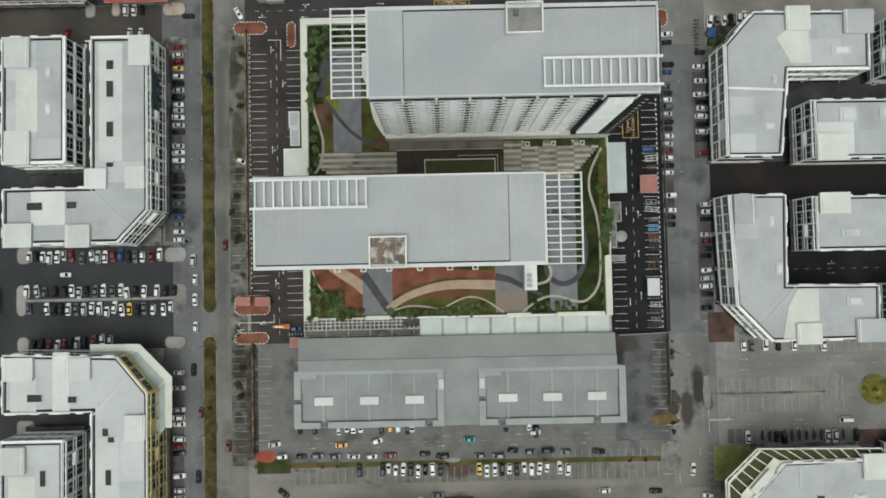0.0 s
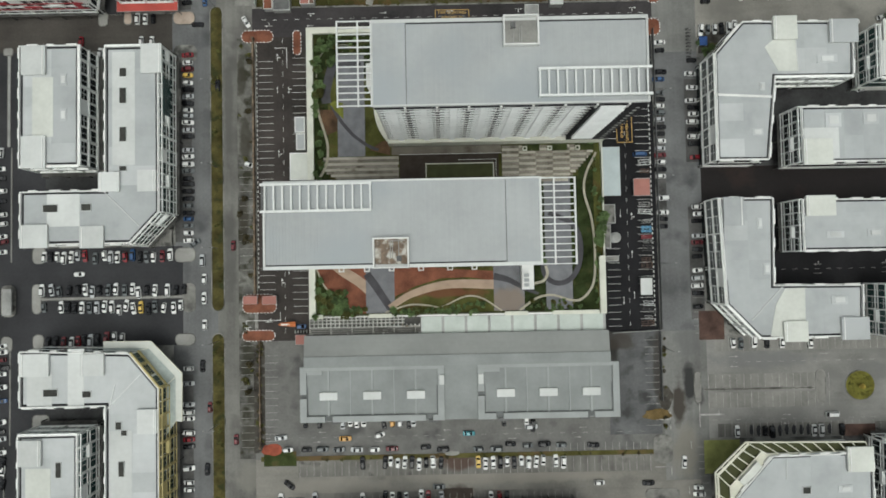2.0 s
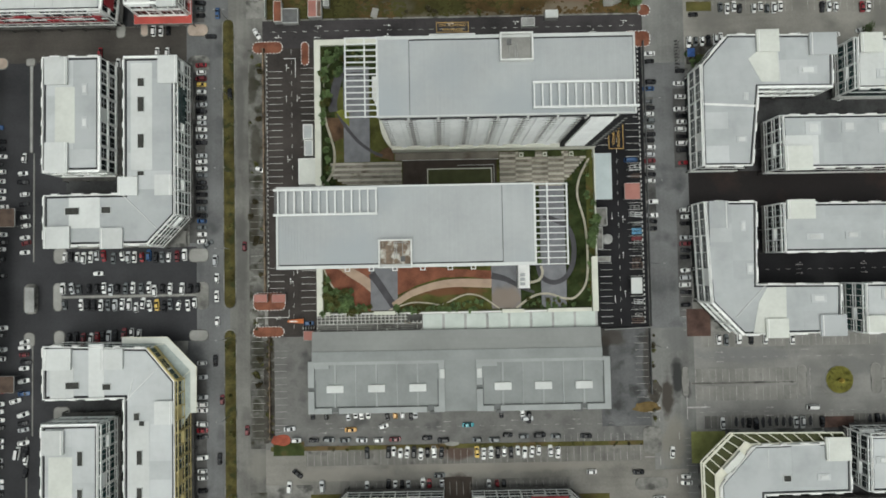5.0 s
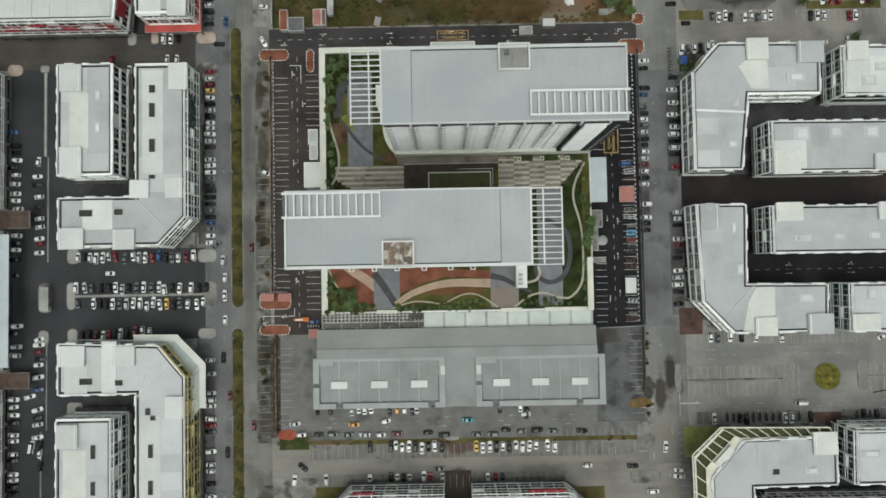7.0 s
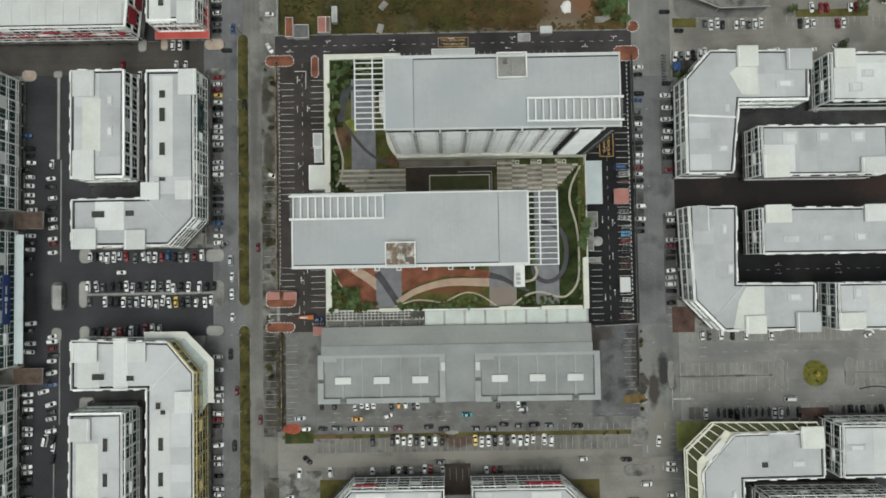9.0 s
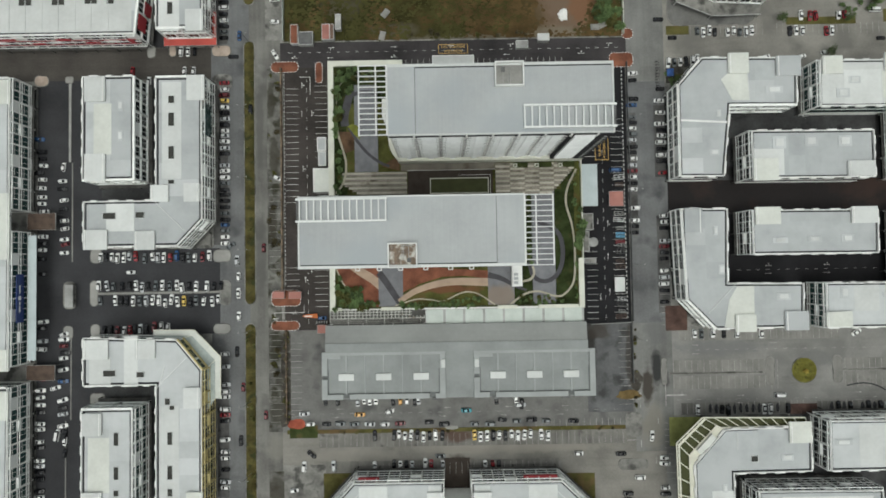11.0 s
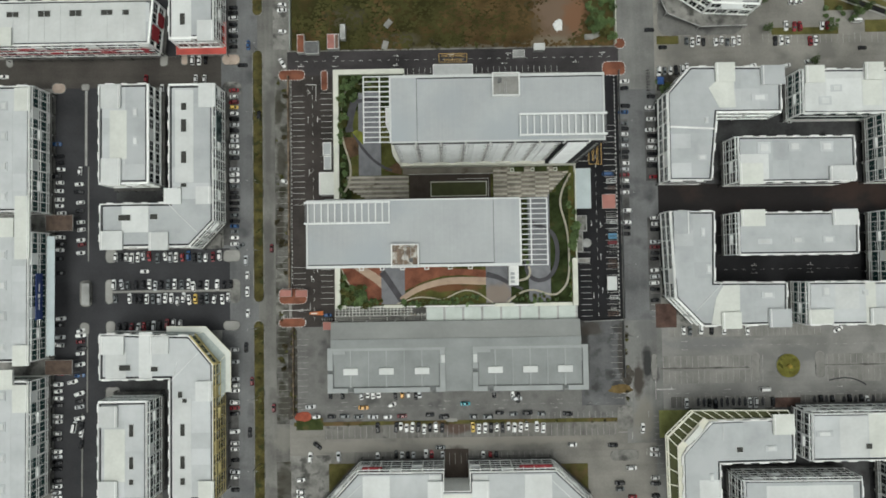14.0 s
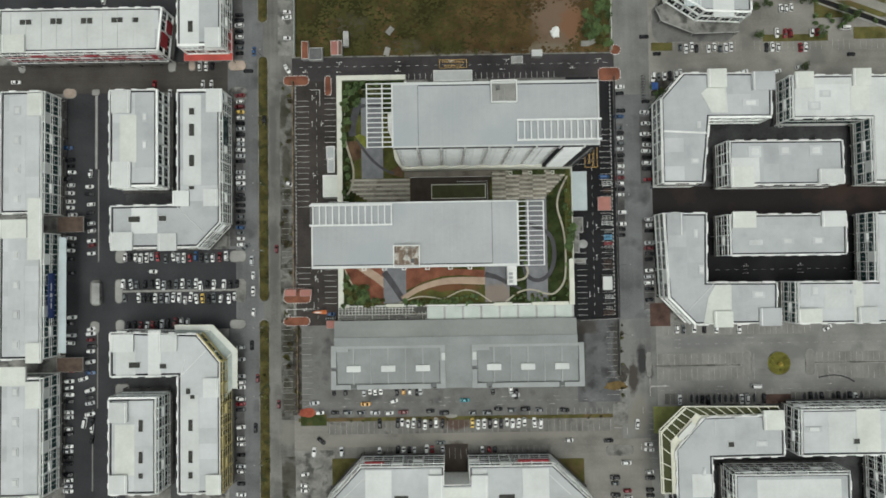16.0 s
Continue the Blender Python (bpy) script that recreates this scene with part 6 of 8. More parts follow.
CAR_SET = {}
WORD = {"sedan": "saloon car", "hatch": "hatchback", "suv": "sport utility vehicle", "van": "van"}


def car(x, y, key, heading, shape=None, z=0.0, where="parked in a marked bay"):
    shape = shape or random.choice(("sedan", "sedan", "hatch", "hatch", "suv"))
    m = pose(x, y, z, 0, 0, heading)
    if (shape, key) in CAR_SET:
        ob = copy_thing(CAR_SET[shape, key], m)
        return tagged(ob, f"{CAR_COLOURS[key][0]} {WORD[shape]} {where}")
    body, ws, rw, wheel, spots = car_meshes(shape, key)
    ob = tagged(new("car" if shape != "van" else "van", body), f"{CAR_COLOURS[key][0]} {WORD[shape]} {where}", "car" if shape != "van" else "van", "vehicles")
    ob.matrix_basis = m
    again("windscreen", ws, ob, Matrix())
    again("rear_window", rw, ob, Matrix())
    for p in spots:
        again("wheel", wheel, ob, pose(*p))
    CAR_SET[shape, key] = ob
    return ob


def row(x, y, dx, dy, pattern, heading, jitter=0.18, z=0.0, where="parked in a marked bay"):
    """Cars in a row: one letter a bay for its colour, a dot for an empty bay."""
    for i, c in enumerate(pattern):
        if c != ".":
            car(x + i * dx + random.uniform(-jitter, jitter) * 0.3, y + i * dy + random.uniform(-jitter, jitter) * 1.5, c, heading + random.choice((0, 180)) + random.gauss(0, 2.0), z=z, where=where)


def park(cars, heading, where="parked in a marked bay", slack=2.5):
    """Cars one by one: place and colour, facing either way along the heading."""
    for x, y, c in cars:
        car(x, y, c, heading + random.choice((0, 0, 180)) + random.gauss(0, slack), where=where)


P = 2.46
# western car park
park([(-141.7, 6.6, "w"), (-139.6, 6.6, "k"), (-137.1, 6.5, "w"), (-134.8, 6.1, "w"), (-132.2, 6.4, "w"), (-129.9, 6.9, "s"), (-127.4, 6.7, "r"), (-123.7, 5.8, "g"), (-120.4, 6.6, "w"), (-118.1, 6.1, "s"), (-115.8, 6.1, "w"), (-113.1, 6.0, "r"), (-110.4, 6.7, "b"), (-107.8, 5.9, "k"), (-105.5, 5.9, "g"), (-103.0, 5.8, "w"), (-99.9, 6.1, "m"), (-97.0, 6.6, "w")], 90)
park([(-142.5, -5.2, "w"), (-139.2, -5.2, "s"), (-136.5, -5.7, "g"), (-133.0, -5.4, "k"), (-129.9, -5.4, "k"), (-127.2, -5.3, "w"), (-124.7, -6.1, "s"), (-122.2, -5.6, "k"), (-119.1, -5.5, "g"), (-116.4, -5.3, "w"), (-113.3, -5.8, "g"), (-110.4, -5.3, "w"), (-108.3, -6.6, "w"), (-105.4, -5.9, "k"), (-102.5, -6.0, "w"), (-98.0, -5.9, "w"), (-95.1, -6.1, "k"), (-92.2, -5.8, "k")], 90, slack=4)
park([(-141.9, -11.3, "g"), (-135.7, -11.3, "w"), (-133.4, -11.5, "k"), (-131.1, -11.6, "k"), (-128.4, -11.6, "w"), (-125.7, -11.7, "g"), (-123.0, -11.7, "s"), (-120.4, -11.4, "w"), (-117.7, -11.5, "w"), (-115.2, -12.7, "w"), (-112.7, -11.2, "w"), (-110.2, -12.2, "w"), (-107.5, -11.9, "y"), (-104.8, -12.5, "k"), (-102.5, -11.8, "g"), (-99.4, -12.2, "w"), (-95.9, -12.3, "w"), (-93.4, -11.4, "w")], 90, slack=4)
park([(-140.3, -23.5, "k"), (-137.6, -23.5, "k"), (-134.9, -23.6, "m"), (-132.0, -23.7, "w"), (-129.7, -23.7, "r"), (-127.6, -23.2, "k"), (-125.3, -23.2, "s"), (-123.0, -22.9, "k"), (-119.7, -22.4, "m"), (-116.8, -22.2, "w"), (-114.1, -22.7, "w")], 90, slack=4)
car(-129.4, 0.2, "w", 0, "hatch", where="leaving the car park")
# beside the dual carriageway
row(-90.5, 78.1, 0, -P, "rwmywkskwswsk.swwgkkkkgkbgww", 0)
row(-90.8, -34.0, 0, -P, "w.s..sww.wrk..w.ww.k.sw.k.w", 0)
row(-90.7, 114.6, 0, -P, "kkwkwkgk", 0)
row(-69.4, 115.8, 0, -P, "ww...w", 0, where="parked on the verge")
for x, y, c, h in ((-85.0, -2.3, "w", 90), (-85.1, -9.1, "w", 90), (-85.6, 4.3, "s", 90), (-84.9, -18.5, "w", 90), (-74.6, 9.3, "m", 90), (-74.1, -59.0, "m", 90), (-85.8, -33.0, "k", 90), (-84.4, -69.1, "k", 90), (-83.3, -47.5, "m", 90), (-84.2, 98.0, "b", 90), (-79.7, 67.0, "k", 90)):
    car(x, y, c, h, where="standing on the carriageway")
car(-68.7, 38.1, "w", -22, "hatch", where="parked askew on the verge")
car(-69.4, 89.8, "w", -60, "sedan", where="standing at the driveway gate")
car(-88.2, 10.4, "g", 35, "sedan", where="pulling out of the bays")
car(-190.8, 85.7, "w", 0, "sedan", where="standing on the side street")
# parking street in front of the long row
park([(-167.4, 55.9, "b"), (-166.3, 50.5, "k"), (-166.1, 47.7, "k"), (-165.6, 44.9, "w"), (-167.6, 41.9, "k"), (-166.0, 39.1, "w"), (-166.5, 35.6, "w"), (-166.3, 31.8, "w"), (-166.2, 29.1, "w"), (-165.2, 25.8, "w"), (-165.7, 15.5, "w"), (-165.4, 12.5, "k"), (-165.9, 10.0, "w"), (-166.4, 6.2, "k"), (-165.4, -0.0, "k"), (-165.3, -19.5, "w"), (-166.0, -22.2, "k"), (-165.5, -27.4, "s"), (-166.0, -30.7, "w"), (-166.2, -42.8, "r"), (-166.4, -47.5, "w"), (-166.4, -50.4, "w"), (-166.4, -53.4, "w"), (-166.4, -56.4, "k")], 0)
row(-166.6, -61.0, 0, -P, "ww.wk.wskk.kwsw", 0)
park([(-157.7, 38.3, "w"), (-157.7, 35.0, "k"), (-157.0, 30.4, "w"), (-157.2, 26.7, "k"), (-156.9, 21.9, "w"), (-156.7, 18.6, "w"), (-156.9, 14.1, "w"), (-156.4, 12.1, "m"), (-156.9, 8.6, "w"), (-156.8, -24.8, "w"), (-156.8, -26.8, "w"), (-157.0, -29.5, "m"), (-156.2, -32.3, "k"), (-157.0, -34.5, "w"), (-157.0, -39.2, "w"), (-157.0, -43.9, "b"), (-160.2, -46.6, "w"), (-157.2, -51.6, "w")], 8, slack=6)
car(-157.2, 44.2, "w", 85, "hatch", where="parked beside the kerb strip")
row(-157.2, -54.6, 0, -P, "ks.w", 8)
row(-156.3, -65.8, 0, -P, "kw.k", 80)
car(-159.3, -65.8, "w", 80, "van", where="parked beside the kerb strip")
row(-121.8, 112.0, 0, -P, "k..w", 90)
for x, y, c in ((-108.4, 91.8, "w"), (-105.6, 91.7, "w"), (-102.8, 91.7, "k"), (-121.8, 79.2, "w"), (-128.7, 83.9, "r"), (-151.6, 122.3, "w"), (-107.1, 83.6, "w"), (-103.3, 83.5, "w")):
    car(x, y, c, 88, where="parked beside the shops")
# street to the east, both sides
park([(79.1, 68.6, "k"), (78.3, 66.0, "b"), (78.2, 61.0, "g"), (78.6, 58.7, "k"), (78.3, 56.3, "w"), (78.2, 53.9, "g"), (78.2, 51.4, "s"), (78.3, 48.6, "k"), (78.2, 46.3, "k"), (78.5, 43.7, "w"), (78.2, 41.0, "s"), (78.1, 38.6, "m"), (78.2, 36.1, "w"), (78.1, 33.5, "k"), (78.1, 31.0, "w"), (78.6, 23.2, "w"), (78.4, 18.1, "w"), (78.3, 15.8, "k"), (78.2, 13.1, "k")], 0, "parked along the street")
row(79.0, 79.1, 0, -P, "wk", 0, where="parked along the street")
park([(90.4, 72.6, "k"), (89.8, 67.7, "w"), (90.3, 62.7, "w"), (89.7, 58.0, "w"), (90.2, 55.5, "k"), (90.7, 53.1, "w"), (90.0, 50.3, "w"), (90.1, 47.6, "k"), (90.2, 45.0, "w"), (90.3, 42.5, "k"), (90.5, 37.6, "r"), (90.5, 19.8, "w"), (91.2, 17.3, "w"), (90.3, 14.8, "k"), (90.5, 9.5, "s"), (90.2, 7.2, "m"), (90.3, 4.7, "k"), (90.1, 2.2, "k"), (90.1, -2.7, "w"), (90.0, -5.4, "s"), (89.7, -8.1, "w"), (90.0, -10.8, "k"), (89.8, -15.6, "k")], 0, "parked along the street")
row(88.0, -78.5, 0, -P, "ww...wk.kk..k", 0, where="parked along the street")
row(72.8, -93.0, 0, -P, "kg.kr.k", 0, where="parked along the street")
park([(94.1, 83.6, "w"), (96.6, 83.6, "g"), (99.1, 83.8, "w"), (101.6, 84.0, "k"), (104.2, 84.0, "w"), (106.2, 84.7, "w")], 90)
for x, y, c, h in ((83.1, -69.9, "w", 85), (77.9, -86.5, "w", 0), (78.1, -98.7, "r", 0), (78.5, -101.7, "w", 0), (90.5, 101.8, "k", 0), (96.1, 94.0, "k", 0)):
    car(x, y, c, h, where="standing on the street")
park([(101.6, -28.7, "w"), (104.4, -28.9, "g"), (109.1, -28.3, "w"), (119.0, -28.6, "w"), (128.9, -28.9, "w"), (113.6, -28.6, "k")], 90)
row(102.0, -59.8, P, 0, "w...kk.....ww..k", 90)
row(159.3, -59.2, P, 0, "k.k..k.kw", 90)
car(135.7, -54.2, "w", 0, "van", where="driving through the car park")
park([(106.5, 96.7, "g"), (109.0, 96.1, "w"), (111.6, 96.9, "w"), (113.8, 96.0, "k"), (119.1, 96.0, "w"), (121.7, 96.7, "w"), (124.2, 95.9, "g"), (126.7, 96.1, "w"), (129.2, 96.6, "w"), (145.1, 96.0, "k"), (147.6, 96.3, "w"), (150.2, 96.0, "w"), (160.2, 95.8, "r"), (162.5, 96.0, "w")], 90)
park([(149.9, 102.6, "w"), (153.6, 102.3, "r"), (155.9, 102.3, "r"), (165.5, 102.4, "w"), (168.0, 102.6, "r")], 90)
park([(152.0, 113.8, "w"), (154.3, 113.5, "w"), (156.6, 114.0, "w")], 90)
car(180.7, 104.4, "w", 0, "van", where="parked by the lawn")
car(182.8, 92.4, "k", 0, where="standing on the street")
for x, y, c in ((139.6, 63.0, "s"), (150.9, 61.0, "w"), (134.5, 85.2, "w"), (149.2, 85.0, "w"), (159.3, 86.9, "w")):
    car(x, y, c, 15, where="parked in the back lane")
car(167.8, -29.1, "w", 30, "sedan", where="parked askew beside the shops")
# south of the hall
park([(-56.1, -62.9, "w"), (-49.4, -63.0, "k"), (-43.9, -62.9, "g"), (-38.0, -63.2, "g"), (-31.8, -63.3, "s"), (-25.6, -63.4, "w"), (-19.4, -63.2, "m"), (-7.5, -62.9, "k"), (-1.5, -63.8, "k"), (10.9, -63.9, "g"), (17.3, -64.0, "g"), (22.3, -62.4, "k"), (28.2, -63.0, "g"), (34.2, -62.6, "k"), (40.1, -63.1, "g"), (51.3, -63.3, "k")], 0, "parked along the planting strip")
park([(-29.8, -68.0, "k"), (-21.9, -67.9, "k"), (-19.9, -67.7, "w"), (-17.5, -68.4, "w"), (-15.0, -68.0, "w"), (-12.5, -68.0, "k"), (-10.0, -68.8, "w"), (-7.5, -68.3, "k"), (-5.1, -68.1, "w"), (-2.3, -68.4, "k"), (10.8, -68.4, "y"), (13.3, -69.1, "w"), (16.0, -68.7, "w"), (18.5, -68.7, "k"), (20.9, -68.5, "w"), (23.4, -68.8, "k"), (25.9, -68.3, "w"), (28.4, -68.9, "w"), (31.1, -68.7, "w"), (33.6, -68.2, "w"), (38.0, -68.5, "w"), (40.7, -69.1, "w")], 90)
park([(-58.7, -80.1, "w"), (-46.6, -80.0, "s"), (-30.0, -80.5, "w"), (-19.6, -80.4, "w"), (-22.1, -79.9, "k"), (-14.7, -80.5, "s"), (-17.1, -80.0, "k"), (-9.4, -79.6, "w"), (-7.0, -80.1, "r"), (-2.3, -80.4, "s"), (15.0, -80.4, "w"), (18.0, -80.5, "r"), (20.5, -80.5, "k")], 90)
row(-62.9, -89.3, 0, -P, "w.ww", 0)
park([(-49.8, -53.7, "k"), (-44.8, -53.8, "k"), (-36.6, -53.9, "s"), (-33.9, -53.4, "w"), (-31.7, -53.5, "w"), (-29.2, -53.2, "w"), (-22.2, -54.1, "k"), (-19.2, -53.9, "o"), (-16.5, -53.9, "w"), (-13.3, -54.2, "k"), (-11.8, -53.5, "s"), (20.0, -54.0, "k"), (27.9, -53.6, "w"), (30.3, -56.1, "k")], 90, "parked under the hall eaves")
for x, y, c, h, s in ((-58.4, -58.7, "s", 5, "sedan"), (-35.8, -59.4, "o", 0, "sedan"), (-23.6, -58.3, "w", 15, "hatch"), (7.7, -58.4, "t", 0, "sedan"), (29.7, -56.4, "s", 0, "suv"), (53.1, -76.4, "w", 0, "hatch"), (-55.6, -75.2, "k", -40, "sedan"), (-3.2, -76.7, "g", 0, "sedan"), (70.3, -76.9, "k", 0, "sedan")):
    car(x, y, c, h, s, where="driving on the service lane")
# on the driveways
car(70.8, 39.1, "b", 0, "van", where="parked in the driveway bays")
car(-86.7, 89.2, "k", 0, "sedan", where="parked beside the shops")



# ---- planting ----
def leaf_mesh(name, seed, n, rx, ry, rz, size, material, lobes=5):
    """A crown of many small leaf clumps, lobed and open, resting on z = 0."""
    rng = random.Random(seed)
    cs = [(rng.uniform(-0.5, 0.5) * rx, rng.uniform(-0.5, 0.5) * ry, rng.uniform(0.3, 0.75) * rz, rng.uniform(0.35, 0.6)) for _ in range(lobes)]
    verts, faces = [], []
    for _ in range(n):
        cx, cy, cz, k = rng.choice(cs)
        v = Vector((rng.gauss(0, 1), rng.gauss(0, 1), rng.gauss(0, 1))).normalized() * rng.uniform(0.6, 1.05)
        p = Vector((cx + v.x * rx * k, cy + v.y * ry * k, max(0.05, cz + v.z * rz * k)))
        q = Euler((rng.uniform(-1, 1), rng.uniform(-1, 1), rng.uniform(0, 6.3))).to_matrix()
        s = size * rng.uniform(0.6, 1.3)
        i = len(verts)
        verts += [p + q @ Vector(a) for a in ((-s, 0, 0), (0, -s * 0.45, 0.08 * s), (s, 0, 0), (0, s * 0.45, 0.08 * s))]
        faces.append((i, i + 1, i + 2, i + 3))
    me = bpy.data.meshes.new(name)
    me.from_pydata([tuple(v) for v in verts], [], faces)
    me.materials.append(material)
    return me


SHRUBS = [leaf_mesh("shrub", s, 340, 1.05, 1.05, 1.3, 0.21, m, 7) for s, m in ((1, LEAF), (2, LEAF), (3, LEAF_OLIVE), (4, LEAF))]
SCRUB = [leaf_mesh("scrub", s, 170, 1.0, 1.0, 0.7, 0.18, m, 7) for s, m in ((11, LEAF_OLIVE), (12, LEAF_DRY), (13, LEAF_DRY))]


def shrubs(n, x0, x1, y0, y1, z, seed, meshes=SHRUBS, size=(0.7, 1.4), label="leafy green shrub in the roof garden", name="shrub"):
    rng = random.Random(seed)
    for _ in range(n):
        ob = new(name, rng.choice(meshes))
        s = rng.uniform(*size)
        ob.matrix_basis = pose(rng.uniform(x0, x1), rng.uniform(y0, y1), z, 0, 0, rng.uniform(0, 360)) @ Matrix.Diagonal((s, s, s * rng.uniform(0.8, 1.2), 1))
        tagged(ob, label, "shrub", name + "s")


shrubs(16, -43, -36, 70, 80, DECK, 1, size=(0.9, 1.7))
shrubs(14, -43.2, -40.5, 55, 70, DECK, 2, size=(0.9, 1.8))
shrubs(12, -43.0, -40.6, 29, 55, DECK, 3)
shrubs(6, -37, -28, 74, 80, DECK, 4)
shrubs(30, -43, -33, -14.6, -7.5, DECK, 5, size=(1.0, 1.8))
shrubs(5, -43, -41, -7.5, -2, DECK, 6)
shrubs(10, -33, -26, -15.0, -13, DECK, 7)
shrubs(22, -14, 1, -14.8, -13.2, DECK, 8, size=(0.6, 1.1))
shrubs(12, -19.0, -9.3, -15.9, -13.6, DECK, 31, size=(0.7, 1.2))
shrubs(9, -0.1, 9.4, -15.7, -14.2, DECK, 32, size=(0.6, 1.1))
shrubs(8, -44.6, -33.1, -15.8, -9.5, DECK + 0.4, 33, size=(1.1, 1.8))
shrubs(12, 2, 14, -14.9, -12.2, DECK, 9, size=(0.6, 1.1))
shrubs(26, 29, 46, -14.8, -11.4, DECK, 10, size=(0.5, 1.0))
shrubs(14, 51.2, 52.6, -14, 8, DECK, 11, size=(0.5, 0.9))
shrubs(24, 52.2, 54.8, 2, 24, DECK + 0.2, 12, size=(0.8, 1.6), label="green shrub trailing over the parapet")
shrubs(10, 50.4, 52.4, 22, 38, DECK, 13, size=(0.5, 0.9))
shrubs(10, 30, 34, -1, 14, DECK, 14)
shrubs(14, 29, 51, 41.4, 42.6, DECK, 15, size=(0.5, 0.8))
# scrub by the walls, strips and field edge
shrubs(24, -66.5, -64.6, -60, -26, 0.02, 20, SCRUB, (0.6, 1.3), "dry scrubby bush at the boundary wall", "bush")
shrubs(22, -72.5, -68.2, -60, 84, 0.02, 21, SCRUB, (0.6, 1.5), "dry scrubby bush on the verge", "bush")
shrubs(24, -52, 72, -67.0, -66.0, 0.1, 22, SCRUB, (0.5, 0.9), "dry scrubby bush in the planting strip", "bush")
shrubs(12, 76.6, 78.0, -58, -24, 0.0, 23, SCRUB, (0.6, 1.2), "dry scrubby bush at the fence", "bush")
shrubs(60, 64, 75, 98, 128, 0.1, 24, SHRUBS, (0.8, 2.4), "bright green shrub at the field edge", "bush")
shrubs(12, -64, 40, 96, 99, 0.1, 25, SCRUB, (0.8, 1.6), "dry bush at the field edge", "bush")
shrubs(10, 93, 104, 70, 79, 0.1, 26, SHRUBS, (0.7, 1.3), "dark green shrub in the corner bed", "bush")
shrubs(10, 165, 196, 104, 110, 0.1, 28, SHRUBS, (1.0, 2.0), "green shrub on the grass bank", "bush")
shrubs(9, -81.8, -78.9, -12, 90, 0.12, 29, [SHRUBS[2]], (0.5, 0.9), "low olive shrub on the median", "bush")
shrubs(9, -81.8, -78.9, -92, -24, 0.12, 30, [SHRUBS[2]], (0.5, 0.9), "low olive shrub on the median", "bush")


def tree(x, y, high, crown, seed, material, label, name="tree"):
    """A tapered trunk with limbs and an uneven leafy crown."""
    t = thing(name, x, y, 0, label, "tree")
    bm = bmesh.new()
    rng = random.Random(seed)
    bmesh.ops.create_cone(bm, cap_ends=True, segments=8, radius1=0.16, radius2=0.07, depth=high * 0.75, matrix=pose(0, 0, high * 0.37))
    for _ in range(7):
        a, z = rng.uniform(0, 6.28), rng.uniform(0.4, 0.72) * high
        beam(bm, (0, 0, z), (crown * 0.6 * math.cos(a), crown * 0.6 * math.sin(a), z + high * 0.2), 0.06, 0.06)
    part("trunk", bm, BARK, t)
    ob = new("crown", leaf_mesh("crown", seed, 420, crown, crown, high * 0.55, 0.3, material, 8))
    ob.parent = t
    ob.location = (0, 0, high * 0.42)
    return t


for i, (x, y) in enumerate(((-68.8, -32.5), (-67.7, 74.8), (-68.3, 57.0), (-69.6, 25.6), (-69.1, 11.9), (-69.2, -42.1))):
    tree(x, y, 3.6, 1.3, 40 + i, LEAF_DRY, "thin street tree with sparse brown leaves")
for i, (x, y) in enumerate(((97.3, 75.7), (139.6, 113.6), (144.6, 114.9), (154.6, 118.4), (160.8, 116.6), (165.4, 116.0), (140.6, 100.8), (168.4, 100.9), (160.2, 86.4), (179.3, 107.8), (178.2, 112.9), (184.7, 109.5))):
    tree(x, y, 4.8, 2.5, 60 + i, LEAF_DARK, "small street tree with dark green crown")

# uneven tussocks over the field
rng = random.Random(8)
tuft = {"field_tussocks": (TUSSOCK, 2600), "dry_tussocks": (TUSSOCK_DRY, 2600)}
for name, (m, n) in tuft.items():
    verts, faces = [], []
    while len(faces) < n:
        x, y = rng.uniform(-65, 74), 95.8 + 40 * rng.random() ** 1.3
        k = noise.noise((x * 0.06, y * 0.06, 3.0)) + (0.25 if name == "dry_tussocks" else -0.25) * math.copysign(1, x - 10)
        if k < rng.uniform(-0.25, 0.25) or (x - 52) ** 2 + (y - 108) ** 2 < 190 * rng.uniform(0.4, 1):
            continue
        q, c, i = rng.uniform(0.4, 1.2), rng.uniform(0, 6.3), len(verts)
        verts += [(x + q * math.cos(c + a), y + q * h * math.sin(c + a), 0.1 + z * q) for a, h, z in ((0, 1, 0.02), (1.4, 0.6, 0.06), (3.1, 1, 0.02), (4.6, 0.5, 0.05))]
        faces.append((i, i + 1, i + 2, i + 3))
    me = bpy.data.meshes.new(name)
    me.from_pydata(verts, [], faces)
    me.materials.append(m)
    tagged(new(name, me), "low uneven tussocks of rough field grass", "grass", kind="stuff")

# planted roundabout
rb = thing("roundabout", 146.2, -44.4, 0, "round kerbed island of olive groundcover with a golden shrub", "traffic island", kind="structure")
circ = [(5.3 * math.cos(a), 5.3 * math.sin(a)) for a in [i * math.tau / 40 for i in range(40)]]
bm = bmesh.new()
ring(bm, circ, [(x * 0.95, y * 0.95) for x, y in circ], -0.1, 0.18)
part("kerb", bm, CONCRETE_OLD, rb)
bm = bmesh.new()
prism(bm, [(x * 0.955, y * 0.955) for x, y in circ], -0.1, 0.2)
part("groundcover", bm, ROUND_GREEN, rb)
LEAF_ROUND = mat("roundabout_leaf", (0.115, 0.11, 0.028), 0.8, 0.4, 0.5, 3.0, rnd=0.2, spec=0.1)
CLUMP = leaf_mesh("clump", 5, 200, 1.0, 1.0, 0.9, 0.22, LEAF_ROUND)
rng = random.Random(77)
